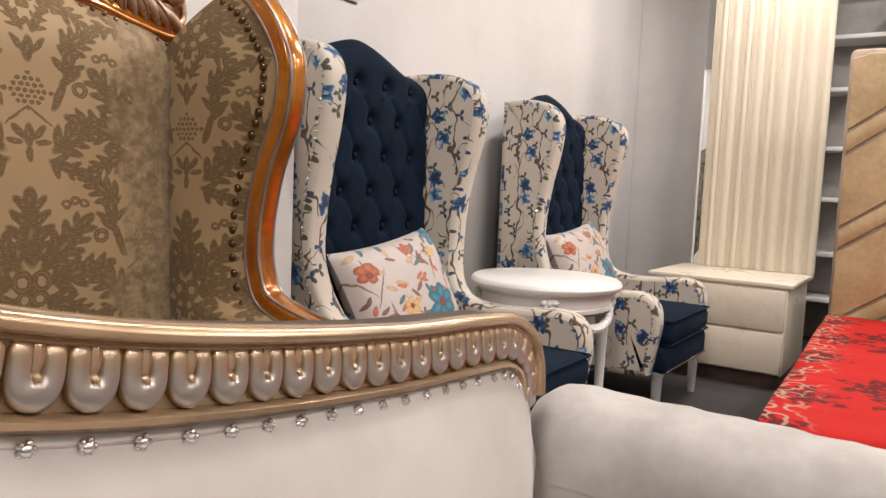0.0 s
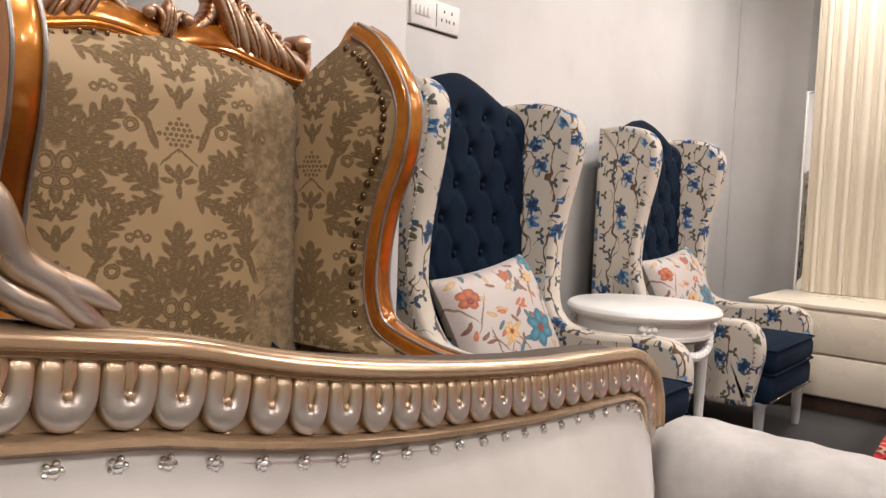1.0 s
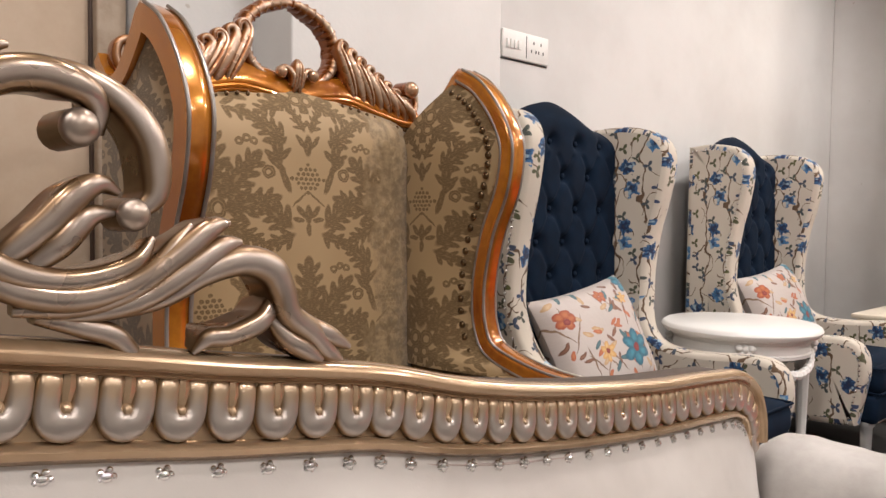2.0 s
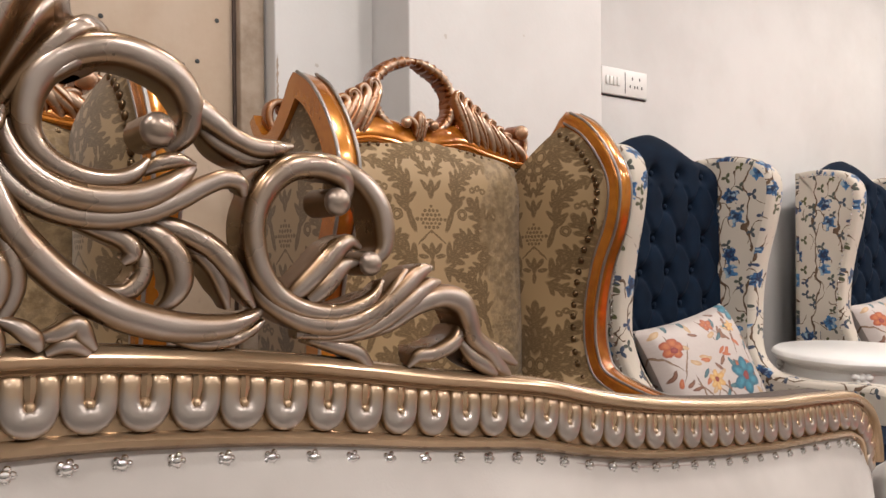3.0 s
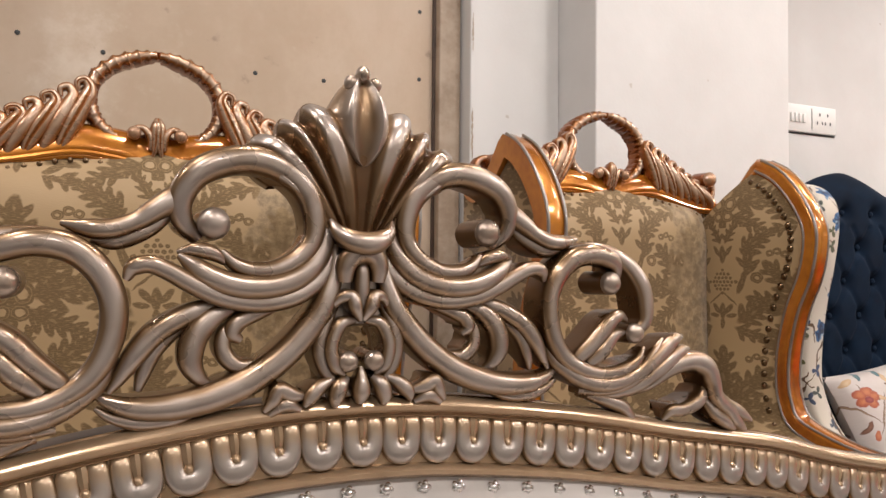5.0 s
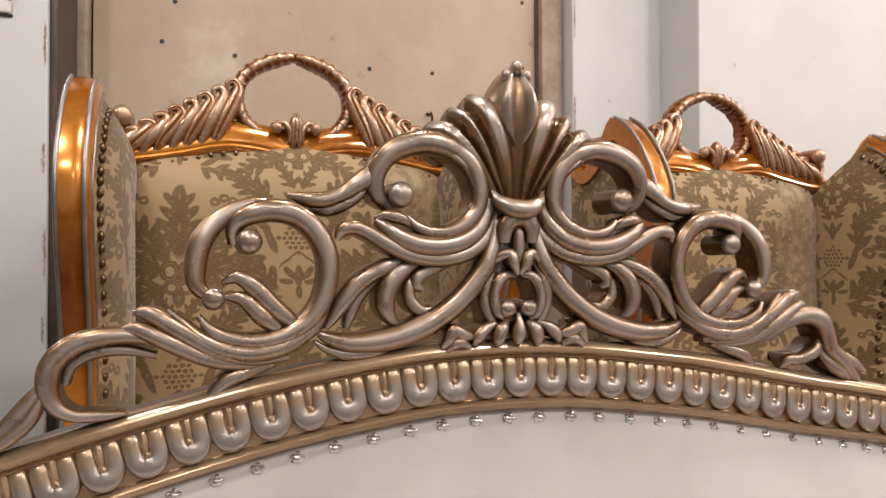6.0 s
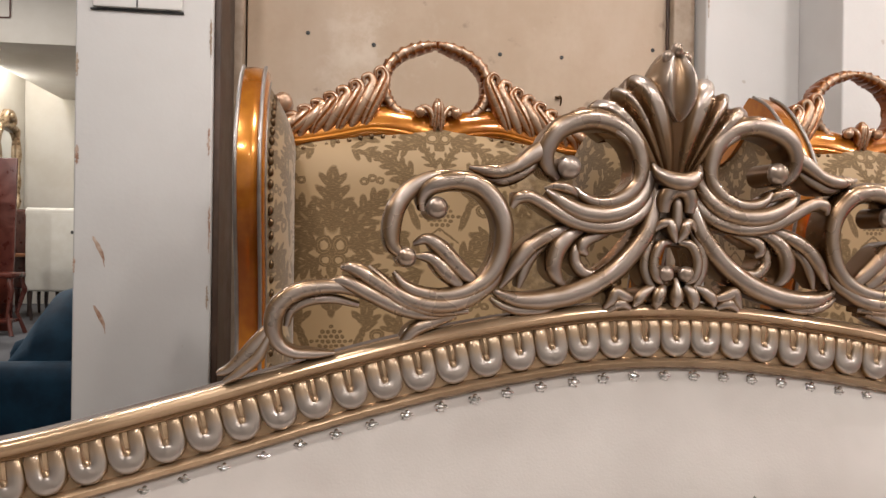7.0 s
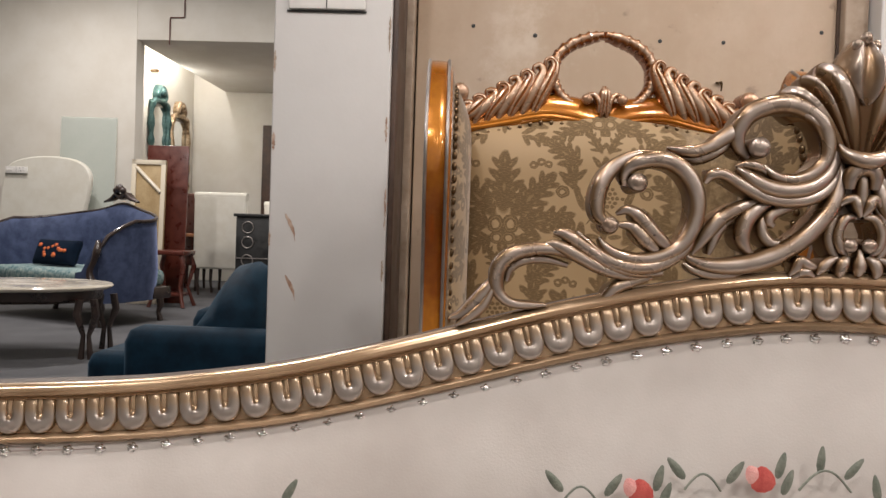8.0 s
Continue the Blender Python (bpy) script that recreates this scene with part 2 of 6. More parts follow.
def blossom_cloth():
    """Cream cotton printed with climbing brown twigs, blue blossoms and small leaves."""
    m, nt, s = nodes_of("blossom_cotton")
    uv = coord(nt, "UV")
    flat = vmth(nt, "MULTIPLY", uv, (1.0, 1.0, 0.0))
    wob = noise_tex(nt, vmth(nt, "MULTIPLY", flat, (1.0, 0.7, 1.0)), 9.0, 2, 0.5)
    wob2 = noise_tex(nt, flat, 38.0, 2, 0.5)
    x, y, _ = xyz(nt, flat)
    shift = mth(nt, "ADD", mth(nt, "MULTIPLY", mth(nt, "SUBTRACT", wob, 0.5), 0.16), mth(nt, "MULTIPLY", mth(nt, "SUBTRACT", wob2, 0.5), 0.014))

    def twig(a, period, width, gate_scale, lo):
        f = mth(nt, "PINGPONG", mth(nt, "ADD", a, shift), period / 2)
        thin = mth(nt, "MULTIPLY", noise_tex(nt, flat, 17.0, 1), width * 2)
        line = mth(nt, "LESS_THAN", f, thin)
        gate = ramp(nt, noise_tex(nt, flat, gate_scale, 1), lo, lo + 0.04)
        return mth(nt, "MULTIPLY", line, gate)

    main = twig(x, 0.115, 0.0042, 7.0, 0.34)
    side = twig(mth(nt, "ADD", mth(nt, "MULTIPLY", x, 0.8), mth(nt, "MULTIPLY", y, 0.62)), 0.10, 0.0024, 10.0, 0.48)
    other = twig(mth(nt, "SUBTRACT", mth(nt, "MULTIPLY", x, 0.75), mth(nt, "MULTIPLY", y, 0.7)), 0.12, 0.0022, 11.0, 0.50)
    wood = mth(nt, "MAXIMUM", main, mth(nt, "MAXIMUM", side, other))
    col = mixc(nt, noise_tex(nt, flat, 4.0, 3), (0.50, 0.44, 0.365), (0.56, 0.505, 0.43))
    col = mixc(nt, wood, col, mixc(nt, wob2, (0.040, 0.022, 0.012), (0.17, 0.10, 0.055)))
    lv = voronoi(nt, flat, 21.0)
    r, ang = polar_petals(nt, flat, lv.outputs["Position"], 3, 0.75)
    few = mth(nt, "GREATER_THAN", xyz(nt, lv.outputs["Color"])[0], 0.66)
    leaf = mth(nt, "MULTIPLY", ramp(nt, r, 0.0125, 0.0145, 1.0, 0.0), few)
    col = mixc(nt, leaf, col, mixc(nt, xyz(nt, lv.outputs["Color"])[1], (0.085, 0.085, 0.025), (0.030, 0.050, 0.120)))
    # ragged petals, some blossoms pale and half open
    torn = vmth(nt, "ADD", flat, vmth(nt, "MULTIPLY", vmth(nt, "SUBTRACT", noise_tex(nt, flat, 45.0, 2, 0.5, "Color"), (0.5, 0.5, 0.5)), (0.044, 0.044, 0.0)))
    fv = voronoi(nt, torn, 8.0, 0.95)
    r, ang = polar_petals(nt, torn, fv.outputs["Position"], 5, 0.20)
    few = mth(nt, "GREATER_THAN", xyz(nt, fv.outputs["Color"])[0], 0.42)
    big = mth(nt, "MULTIPLY", ramp(nt, r, 0.0295, 0.0320, 1.0, 0.0), few)
    tone = mth(nt, "ADD", mth(nt, "MULTIPLY", mth(nt, "SINE", mth(nt, "MULTIPLY", ang, 9.0)), 0.22), mth(nt, "MULTIPLY", xyz(nt, fv.outputs["Color"])[1], 0.8))
    blue = mixc(nt, mth(nt, "ADD", tone, ramp(nt, r, 0.006, 0.030, -0.25, 0.25), clamp=True), (0.005, 0.016, 0.060), (0.060, 0.190, 0.390))
    col = mixc(nt, big, col, mixc(nt, ramp(nt, wob2, 0.56, 0.66), blue, (0.28, 0.38, 0.46)))
    col = mixc(nt, mth(nt, "MULTIPLY", ramp(nt, r, 0.0045, 0.0065, 1.0, 0.0), few), col, (0.02, 0.025, 0.05))
    nt.links.new(col, s.inputs["Base Color"])
    s.inputs["Roughness"].default_value = 0.85
    s.inputs["Sheen Weight"].default_value = 0.1
    bump(nt, s, noise_tex(nt, flat, 420.0, 2), 0.15, 0.001)
    return m


def pillow_cloth(seed):
    """White satin printed with large teal and orange flowers and loose leaves; the print spans the cushion once."""
    rng = random.Random(seed)
    m, nt, s = nodes_of("flower_satin")
    uv = coord(nt, "UV")
    p0 = vmth(nt, "ADD", uv, vmth(nt, "MULTIPLY", vmth(nt, "SUBTRACT", noise_tex(nt, uv, 9.0, 3, 0.6, "Color"), (0.5, 0.5, 0.5)), (0.05, 0.05, 0)))
    col = mixc(nt, noise_tex(nt, uv, 3.0, 3), (0.44, 0.38, 0.35), (0.51, 0.455, 0.425))
    grain = noise_tex(nt, uv, 30.0, 4)

    def layer(pr, a, b):
        shade = mth(nt, "ADD", mth(nt, "MULTIPLY", grain, 0.9), ramp(nt, pr.d, 0.1, 0.95, 0.35, -0.25), clamp=True)
        return mixc(nt, pr.mask(0.1), col, mixc(nt, shade, a, b))

    pr = Print(nt, p0)
    for k in range(16):
        x = 0.04 + 0.06 * k + rng.uniform(-0.03, 0.03)
        pr.leaf(x, rng.uniform(0.2, 0.85), 0.006, rng.uniform(0.08, 0.18), rng.uniform(-40, 40))
    col = layer(pr, (0.10, 0.05, 0.03), (0.28, 0.18, 0.11))
    for a, b, count, wide, ln in (((0.40, 0.24, 0.11), (0.52, 0.38, 0.24), 18, 0.020, 0.050), ((0.11, 0.045, 0.028), (0.26, 0.12, 0.07), 24, 0.015, 0.046), ((0.34, 0.075, 0.03), (0.48, 0.17, 0.07), 20, 0.017, 0.046), ((0.02, 0.07, 0.09), (0.09, 0.18, 0.20), 15, 0.018, 0.05)):
        pr = Print(nt, p0, pr)
        for k in range(count):
            pr.leaf(rng.uniform(0.04, 0.96), rng.uniform(0.05, 0.96), wide, ln, rng.uniform(-80, 80))
        col = layer(pr, a, b)
    pr = Print(nt, p0, pr)
    pr.flower(0.13, 0.76, 0.085, 5, 20, 0.46)
    pr.flower(0.55, 0.86, 0.060, 5, 0, 0.4)
    col = layer(pr, (0.24, 0.035, 0.012), (0.48, 0.15, 0.045))
    pr = Print(nt, p0, pr)
    pr.flower(0.38, 0.40, 0.080, 6, 10, 0.30)
    pr.flower(0.80, 0.78, 0.055, 5, 10, 0.34)
    col = layer(pr, (0.48, 0.24, 0.07), (0.62, 0.42, 0.18))
    pr = Print(nt, p0, pr)
    pr.flower(0.70, 0.34, 0.150, 6, 8, 0.34)
    pr.flower(0.93, 0.92, 0.10, 5, 0, 0.4)
    pr.flower(0.2, 0.12, 0.09, 5, 30, 0.42)
    col = layer(pr, (0.008, 0.055, 0.10), (0.05, 0.25, 0.33))
    pr = Print(nt, p0, pr)
    pr.leaf(0.70, 0.34, 0.034, 0.034)
    pr.leaf(0.13, 0.74, 0.026, 0.026)
    pr.leaf(0.38, 0.40, 0.022, 0.022)
    col = layer(pr, (0.16, 0.012, 0.014), (0.28, 0.05, 0.04))
    nt.links.new(col, s.inputs["Base Color"])
    s.inputs["Roughness"].default_value = 0.6
    s.inputs["Sheen Weight"].default_value = 0.15
    bump(nt, s, noise_tex(nt, uv, 14.0, 4), 0.35, 0.006)
    return m


def velvet(name, a, b, sheen=0.6, rough=0.8, scale=5.0, tint=(1, 1, 1)):
    m, nt, s = nodes_of(name)
    c = coord(nt, "Object")
    nap = noise_tex(nt, c, scale, 5, 0.6)
    nt.links.new(mixc(nt, ramp(nt, nap, 0.3, 0.7), a, b), s.inputs["Base Color"])
    s.inputs["Roughness"].default_value = rough
    s.inputs["Sheen Weight"].default_value = sheen
    s.inputs["Sheen Roughness"].default_value = 0.35
    s.inputs["Sheen Tint"].default_value = (*tint, 1)
    s.inputs["Specular IOR Level"].default_value = 0.2
    bump(nt, s, mth(nt, "ADD", noise_tex(nt, c, 420.0, 2), mth(nt, "MULTIPLY", nap, 1.5)), 0.12, 0.0015)
    return m


def red_cloth():
    m, nt, s = nodes_of("red_bedcover")
    c = coord(nt, "UV")
    x, y, _ = xyz(nt, c)
    edge = ramp(nt, mth(nt, "MINIMUM", y, 0.22), 0.06, 0.20, 1.0, 0.0)
    v = voronoi(nt, c, 16.0)
    lace = ramp(nt, mth(nt, "ABSOLUTE", mth(nt, "SUBTRACT", v.outputs["Distance"], 0.42)), 0.05, 0.12, 1.0, 0.0)
    lace = mth(nt, "MULTIPLY", mth(nt, "MULTIPLY", lace, edge), ramp(nt, noise_tex(nt, c, 9.0, 2), 0.42, 0.5))
    red = mixc(nt, noise_tex(nt, c, 4.0, 3), (0.34, 0.008, 0.007), (0.44, 0.014, 0.011))
    # dark blossoms scattered over the middle of the cover
    fv = voronoi(nt, c, 3.2, 0.8)
    r, ang = polar_petals(nt, vmth(nt, "ADD", c, vmth(nt, "MULTIPLY", noise_tex(nt, c, 18.0, 2, 0.5, "Color"), (0.05, 0.05, 0.0))), fv.outputs["Position"], 6, 0.35)
    dark = mth(nt, "MULTIPLY", ramp(nt, r, 0.09, 0.11, 1.0, 0.0), ramp(nt, noise_tex(nt, c, 30.0, 2), 0.40, 0.50))
    red = mixc(nt, dark, red, (0.10, 0.010, 0.010))
    nt.links.new(mixc(nt, lace, red, (0.36, 0.23, 0.17)), s.inputs["Base Color"])
    s.inputs["Roughness"].default_value = 0.8
    s.inputs["Specular IOR Level"].default_value = 0.15
    bump(nt, s, noise_tex(nt, c, 6.0, 4), 0.3, 0.01)
    return m


def board_paint():
    """Old unpainted board: pale brown veneer with streaks, smears and dirt."""
    m, nt, s = nodes_of("old_board")
    c = coord(nt, "Object")
    st = noise_tex(nt, vmth(nt, "MULTIPLY", c, (4.0, 4.0, 1.2)), 3.0, 5, 0.6)
    blot = noise_tex(nt, c, 2.6, 6, 0.70)
    col = mixc(nt, ramp(nt, st, 0.25, 0.75), (0.49, 0.370, 0.268), (0.53, 0.415, 0.312))
    col = mixc(nt, ramp(nt, noise_tex(nt, c, 1.7, 6, 0.7), 0.35, 0.62, 0.75, 0.0), col, (0.43, 0.315, 0.215))
    col = mixc(nt, ramp(nt, blot, 0.56, 0.74), col, (0.60, 0.50, 0.40))
    col = mixc(nt, ramp(nt, noise_tex(nt, c, 14.0, 4), 0.66, 0.78), col, (0.30, 0.22, 0.16))
    nt.links.new(col, s.inputs["Base Color"])
    s.inputs["Roughness"].default_value = 0.55
    bump(nt, s, st, 0.15, 0.002)
    return m


def wall_paint(name, a, b, dirt=(0.42, 0.36, 0.30)):
    m, nt, s = nodes_of(name)
    c = coord(nt, "Object")
    big = noise_tex(nt, c, 1.6, 5, 0.6)
    spots = ramp(nt, noise_tex(nt, c, 26.0, 2, 0.5), 0.765, 0.80)
    col = mixc(nt, ramp(nt, big, 0.3, 0.7), a, b)
    col = mixc(nt, mth(nt, "MULTIPLY", spots, 0.6), col, dirt)
    nt.links.new(col, s.inputs["Base Color"])
    s.inputs["Roughness"].default_value = 0.6
    bump(nt, s, mth(nt, "ADD", noise_tex(nt, c, 90.0, 3), mth(nt, "MULTIPLY", big, 2.0)), 0.12, 0.003)
    return m


# two-tone paint, with top-lit glints and flank shade mixed into its colours
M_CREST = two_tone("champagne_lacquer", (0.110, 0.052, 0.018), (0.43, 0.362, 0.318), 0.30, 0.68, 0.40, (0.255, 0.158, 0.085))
M_EGG = lobe_paint()
M_GOLD = plain("gold_lacquer", (0.385, 0.255, 0.150), (0.48, 0.335, 0.212), 0.22, 0.62, 9, 120, 0.03, coat=0.2, rvar=0.05)
# bronze of the rail's top, its shadow put into the base colour
M_RAILTOP = plain("shaded_bronze_lacquer", (0.040, 0.024, 0.015), (0.065, 0.040, 0.026), 0.70, 0.0, 9, 120, 0.05)
M_CREAM = velvet("ivory_velvet", (0.38, 0.338, 0.308), (0.52, 0.480, 0.448), 0.25, 0.85, 2.6)
M_ARM = velvet("soiled_ivory_velvet", (0.33, 0.305, 0.285), (0.45, 0.42, 0.395), 0.2, 0.85, 9.0)
M_NAIL = plain("polished_steel", (0.70, 0.69, 0.68), (0.80, 0.79, 0.78), 0.14, 1.0, 40, 200, 0.0)
M_BRONZE = plain("bronze_nail", (0.10, 0.065, 0.035), (0.17, 0.11, 0.06), 0.3, 0.9, 40, 200, 0.0)
M_ORANGE = plain("amber_lacquer", (0.31, 0.078, 0.006), (0.57, 0.215, 0.020), 0.17, 0.5, 4.5, 60, 0.03, coat=0.9)
M_CARVED = two_tone("amber_silver_carving", (0.22, 0.060, 0.010), (0.44, 0.315, 0.225), 0.26, 0.5, 0.5, (0.34, 0.135, 0.040))
M_SILVER = plain("silver_line", (0.25, 0.225, 0.205), (0.34, 0.31, 0.29), 0.38, 0.7, 20, 90, 0.0, coat=0.2)
M_DAMASK = damask()
M_BLOSSOM = blossom_cloth()
M_BLUE = velvet("navy_velvet", (0.0005, 0.0050, 0.0145), (0.0012, 0.0095, 0.0255), 0.02, 0.9, 9.0, (0.3, 0.5, 1.0))
M_TEAL = velvet("teal_velvet", (0.0015, 0.012, 0.026), (0.004, 0.026, 0.050), 0.12, 0.75, 9.0, (0.3, 0.6, 0.9))
M_SLATE = velvet("slate_blue_velvet", (0.028, 0.040, 0.085), (0.060, 0.080, 0.150), 0.7, 0.7, 9.0, (0.5, 0.6, 1.0))
M_WALL = wall_paint("white_wall_paint", (0.58, 0.558, 0.537), (0.65, 0.632, 0.614))
M_WALLB = wall_paint("cream_wall_paint", (0.64, 0.60, 0.53), (0.71, 0.68, 0.62))
M_BOARD = board_paint()
M_BOARDEDGE = plain("dirty_door_wood", (0.26, 0.185, 0.125), (0.42, 0.33, 0.25), 0.6, 0, 8, 60, 0.3)
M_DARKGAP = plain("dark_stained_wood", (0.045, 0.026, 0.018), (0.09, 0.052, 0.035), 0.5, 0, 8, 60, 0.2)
M_WHITE = plain("white_lacquer", (0.74, 0.72, 0.69), (0.77, 0.755, 0.73), 0.30, 0, 3, 90, 0.02, rvar=0.02)
M_IVORY = plain("ivory_lacquer", (0.68, 0.60, 0.48), (0.71, 0.635, 0.52), 0.35, 0, 3, 90, 0.03, coat=0.3)
M_SLAT = plain("ivory_fluted_board", (0.66, 0.585, 0.46), (0.70, 0.625, 0.50), 0.4, 0, 2, 60, 0.05, coat=0.2)
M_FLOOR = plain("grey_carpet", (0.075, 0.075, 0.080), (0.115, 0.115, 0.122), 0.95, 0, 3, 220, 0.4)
# near carpet: shade beneath the furniture is put into the colour
M_FLOORSHADE = plain("shaded_grey_carpet", (0.026, 0.024, 0.023), (0.046, 0.043, 0.041), 0.95, 0, 3, 220, 0.4)
M_PLASTIC = plain("white_plastic", (0.72, 0.70, 0.67), (0.78, 0.76, 0.73), 0.4, 0, 9, 80, 0.0)
M_BLACK = plain("black_plastic", (0.012, 0.012, 0.012), (0.03, 0.03, 0.03), 0.5, 0, 9, 80, 0.0)
M_DARKWOOD = plain("dark_carved_wood", (0.020, 0.013, 0.011), (0.05, 0.03, 0.024), 0.35, 0, 9, 80, 0.1, coat=0.3)
M_MAHOGANY = plain("mahogany", (0.07, 0.015, 0.010), (0.12, 0.028, 0.016), 0.35, 0, 9, 80, 0.1, coat=0.4)
M_HEADBOARD = plain("worn_beige_leather", (0.34, 0.235, 0.115), (0.46, 0.34, 0.185), 0.5, 0, 5, 40, 0.2)
M_RED = red_cloth()
M_ROSE = plain("rose_thread", (0.42, 0.05, 0.045), (0.55, 0.11, 0.09), 0.7, 0, 60, 300, 0.4)
M_CORD = plain("dull_cord", (0.30, 0.24, 0.215), (0.38, 0.31, 0.285), 0.8, 0, 60, 300, 0.3)
M_ROSEPALE = plain("pale_rose_thread", (0.66, 0.28, 0.26), (0.74, 0.42, 0.38), 0.7, 0, 60, 300, 0.4)
M_LEAFTHREAD = plain("grey_green_thread", (0.10, 0.115, 0.09), (0.20, 0.21, 0.17), 0.7, 0, 60, 300, 0.4)
M_BOTTLE = plain("green_tinted_glass", (0.66, 0.73, 0.68), (0.72, 0.78, 0.73), 0.12, 0, 2, 40, 0.0)
M_BOTTLE.node_tree.nodes["Principled BSDF"].inputs["Alpha"].default_value = 0.38
M_GREENGILT = plain("verdigris_gilt", (0.03, 0.085, 0.085), (0.11, 0.19, 0.18), 0.4, 0.4, 20, 90, 0.1)
M_GILT = plain("old_gilt", (0.26, 0.16, 0.08), (0.52, 0.40, 0.27), 0.35, 0.6, 20, 90, 0.1)
M_MARBLE = plain("cream_marble", (0.62, 0.55, 0.44), (0.72, 0.66, 0.56), 0.2, 0, 6, 40, 0.0, coat=0.4)
M_OFFWHITE = velvet("offwhite_leatherette", (0.66, 0.63, 0.55), (0.72, 0.70, 0.63), 0.1, 0.5)
M_ACRYLIC = plain("clear_acrylic", (0.75, 0.75, 0.74), (0.82, 0.82, 0.80), 0.08, 0, 9, 90, 0.0)
M_ACRYLIC.node_tree.nodes["Principled BSDF"].inputs["Transmission Weight"].default_value = 0.55
M_MIRROR = plain("mirror_glass", (0.80, 0.82, 0.82), (0.84, 0.86, 0.86), 0.03, 1.0, 3, 40, 0.0, rvar=0.01)
M_RUST = plain("rust_stain", (0.24, 0.12, 0.07), (0.52, 0.41, 0.33), 0.7, 0, 30, 120, 0.2)
M_PILLOW = pillow_cloth(5)
M_CARPETBLUE = plain("teal_patterned_cloth", (0.05, 0.14, 0.16), (0.35, 0.42, 0.40), 0.8, 0, 30, 60, 0.1)


# ---- mesh building ----
class Geo:
    """Vertices, faces and a flat coordinate in metres for each face corner."""

    def __init__(self):
        self.v, self.f, self.t = [], [], []

    def face(self, idx, uv):
        self.f.append(tuple(idx))
        self.t.extend(uv)

    def grid(self, rows, uvs=None, wrap=False):
        base, n, m = len(self.v), len(rows), len(rows[0])
        for r in rows:
            self.v.extend(tuple(p) for p in r)
        for i in range(n - 1):
            for j in range(m if wrap else m - 1):
                k = (j + 1) % m
                q = (base + i * m + j, base + i * m + k, base + (i + 1) * m + k, base + (i + 1) * m + j)
                if uvs is None:
                    uv = [(i / n, j / m), (i / n, (j + 1) / m), ((i + 1) / n, (j + 1) / m), ((i + 1) / n, j / m)]
                elif wrap:
                    uv = [uvs[i][j], uvs[i][j + 1], uvs[i + 1][j + 1], uvs[i + 1][j]]
                else:
                    uv = [uvs[i][j], uvs[i][k], uvs[i + 1][k], uvs[i + 1][j]]
                self.face(q, uv)
        return base

    def sweep(self, pts, rad, prof, front=(0, -1, 0), cap=True):
        """A strand along pts; prof holds (side, front) pairs scaled by rad; v runs round it."""
        pts = [Vector(p) for p in pts]
        fr = Vector(front)
        n, m = len(pts), len(prof)
        rows, uvs, run = [], [], 0.0
        for i, p in enumerate(pts):
            t = (pts[min(i + 1, n - 1)] - pts[max(i - 1, 0)]).normalized()
            side = t.cross(fr)
            side = side.normalized() if side.length > 1e-6 else Vector((1, 0, 0))
            f2 = side.cross(t).normalized()
            if f2.dot(fr) < 0:
                f2 = -f2
            r = rad[i] if isinstance(rad, (list, tuple)) else rad
            if i:
                run += (p - pts[i - 1]).length
            rows.append([p + side * (q[0] * r) + f2 * (q[1] * r if q[1] > -3 else max(q[1] * 0.001, -5 * r)) for q in prof])
            uvs.append([(run, prof[j % m][2] if len(prof[0]) > 2 else j / m) for j in range(m + 1)])
        base = self.grid(rows, uvs, True)
        if cap:
            for i in (0, n - 1):
                ring = [base + i * m + j for j in range(m)]
                self.face(ring, [(0, 0.1)] * m)

    def ball(self, c, r, sx=1.0, sy=1.0, sz=1.0, n=12, k=8):
        rows, uvs = [], []
        for i in range(k + 1):
            a = math.pi * i / k
            rows.append([(c[0] + sx * r * math.sin(a) * math.cos(2 * math.pi * j / n), c[1] + sy * r * math.sin(a) * math.sin(2 * math.pi * j / n), c[2] + sz * r * math.cos(a)) for j in range(n)])
            uvs.append([(i / k, 0.9)] * (n + 1))
        self.grid(rows, uvs, True)

    def knob(self, c, r, back=0.03):
        """A ball that ends a rod running straight back."""
        self.ball(c, r, 1, 0.8, 1, 16, 10)
        rows = [[(c[0] + q * math.cos(2 * math.pi * j / 16), c[1] + y, c[2] + q * math.sin(2 * math.pi * j / 16)) for j in range(16)] for y, q in ((0.0, r * 0.98), (back * 0.5, r * 1.02), (back, r * 1.05), (back, 0.0005))]
        self.grid(rows, [[(0, 0.02)] * 17] * 4, True)

    def lathe(self, prof, c=(0, 0, 0), n=32, flute=0.0, flutes=0):
        rows, uvs = [], []
        for r, z in prof:
            row = []
            for j in range(n):
                a = 2 * math.pi * j / n
                q = r * (1 - flute * (0.5 + 0.5 * math.cos(flutes * a))) if flutes else r
                row.append((c[0] + q * math.cos(a), c[1] + q * math.sin(a), c[2] + z))
            rows.append(row)
            uvs.append([(j * r * 6.28 / n, z) for j in range(n + 1)])
        self.grid(rows, uvs, True)

    def box(self, x0, x1, y0, y1, z0, z1, r=0.004):
        """A block with rounded edges."""
        r = min(r, (x1 - x0) / 2.1, (y1 - y0) / 2.1, (z1 - z0) / 2.1)
        rows, uvs = [], []
        steps = [(z0, r), (z0 + r * 0.3, r * 0.3), (z0 + r, 0), (z1 - r, 0), (z1 - r * 0.3, r * 0.3), (z1, r)]
        for z, d in steps:
            row = []
            for cx, cy, a0 in ((x1 - r, y1 - r, 0), (x0 + r, y1 - r, 90), (x0 + r, y0 + r, 180), (x1 - r, y0 + r, 270)):
                for k in range(4):
                    a = radians(a0 + 30 * k)
                    row.append((cx + (r - d) * math.cos(a), cy + (r - d) * math.sin(a), z))
            rows.append(row)
            run, line = 0.0, []
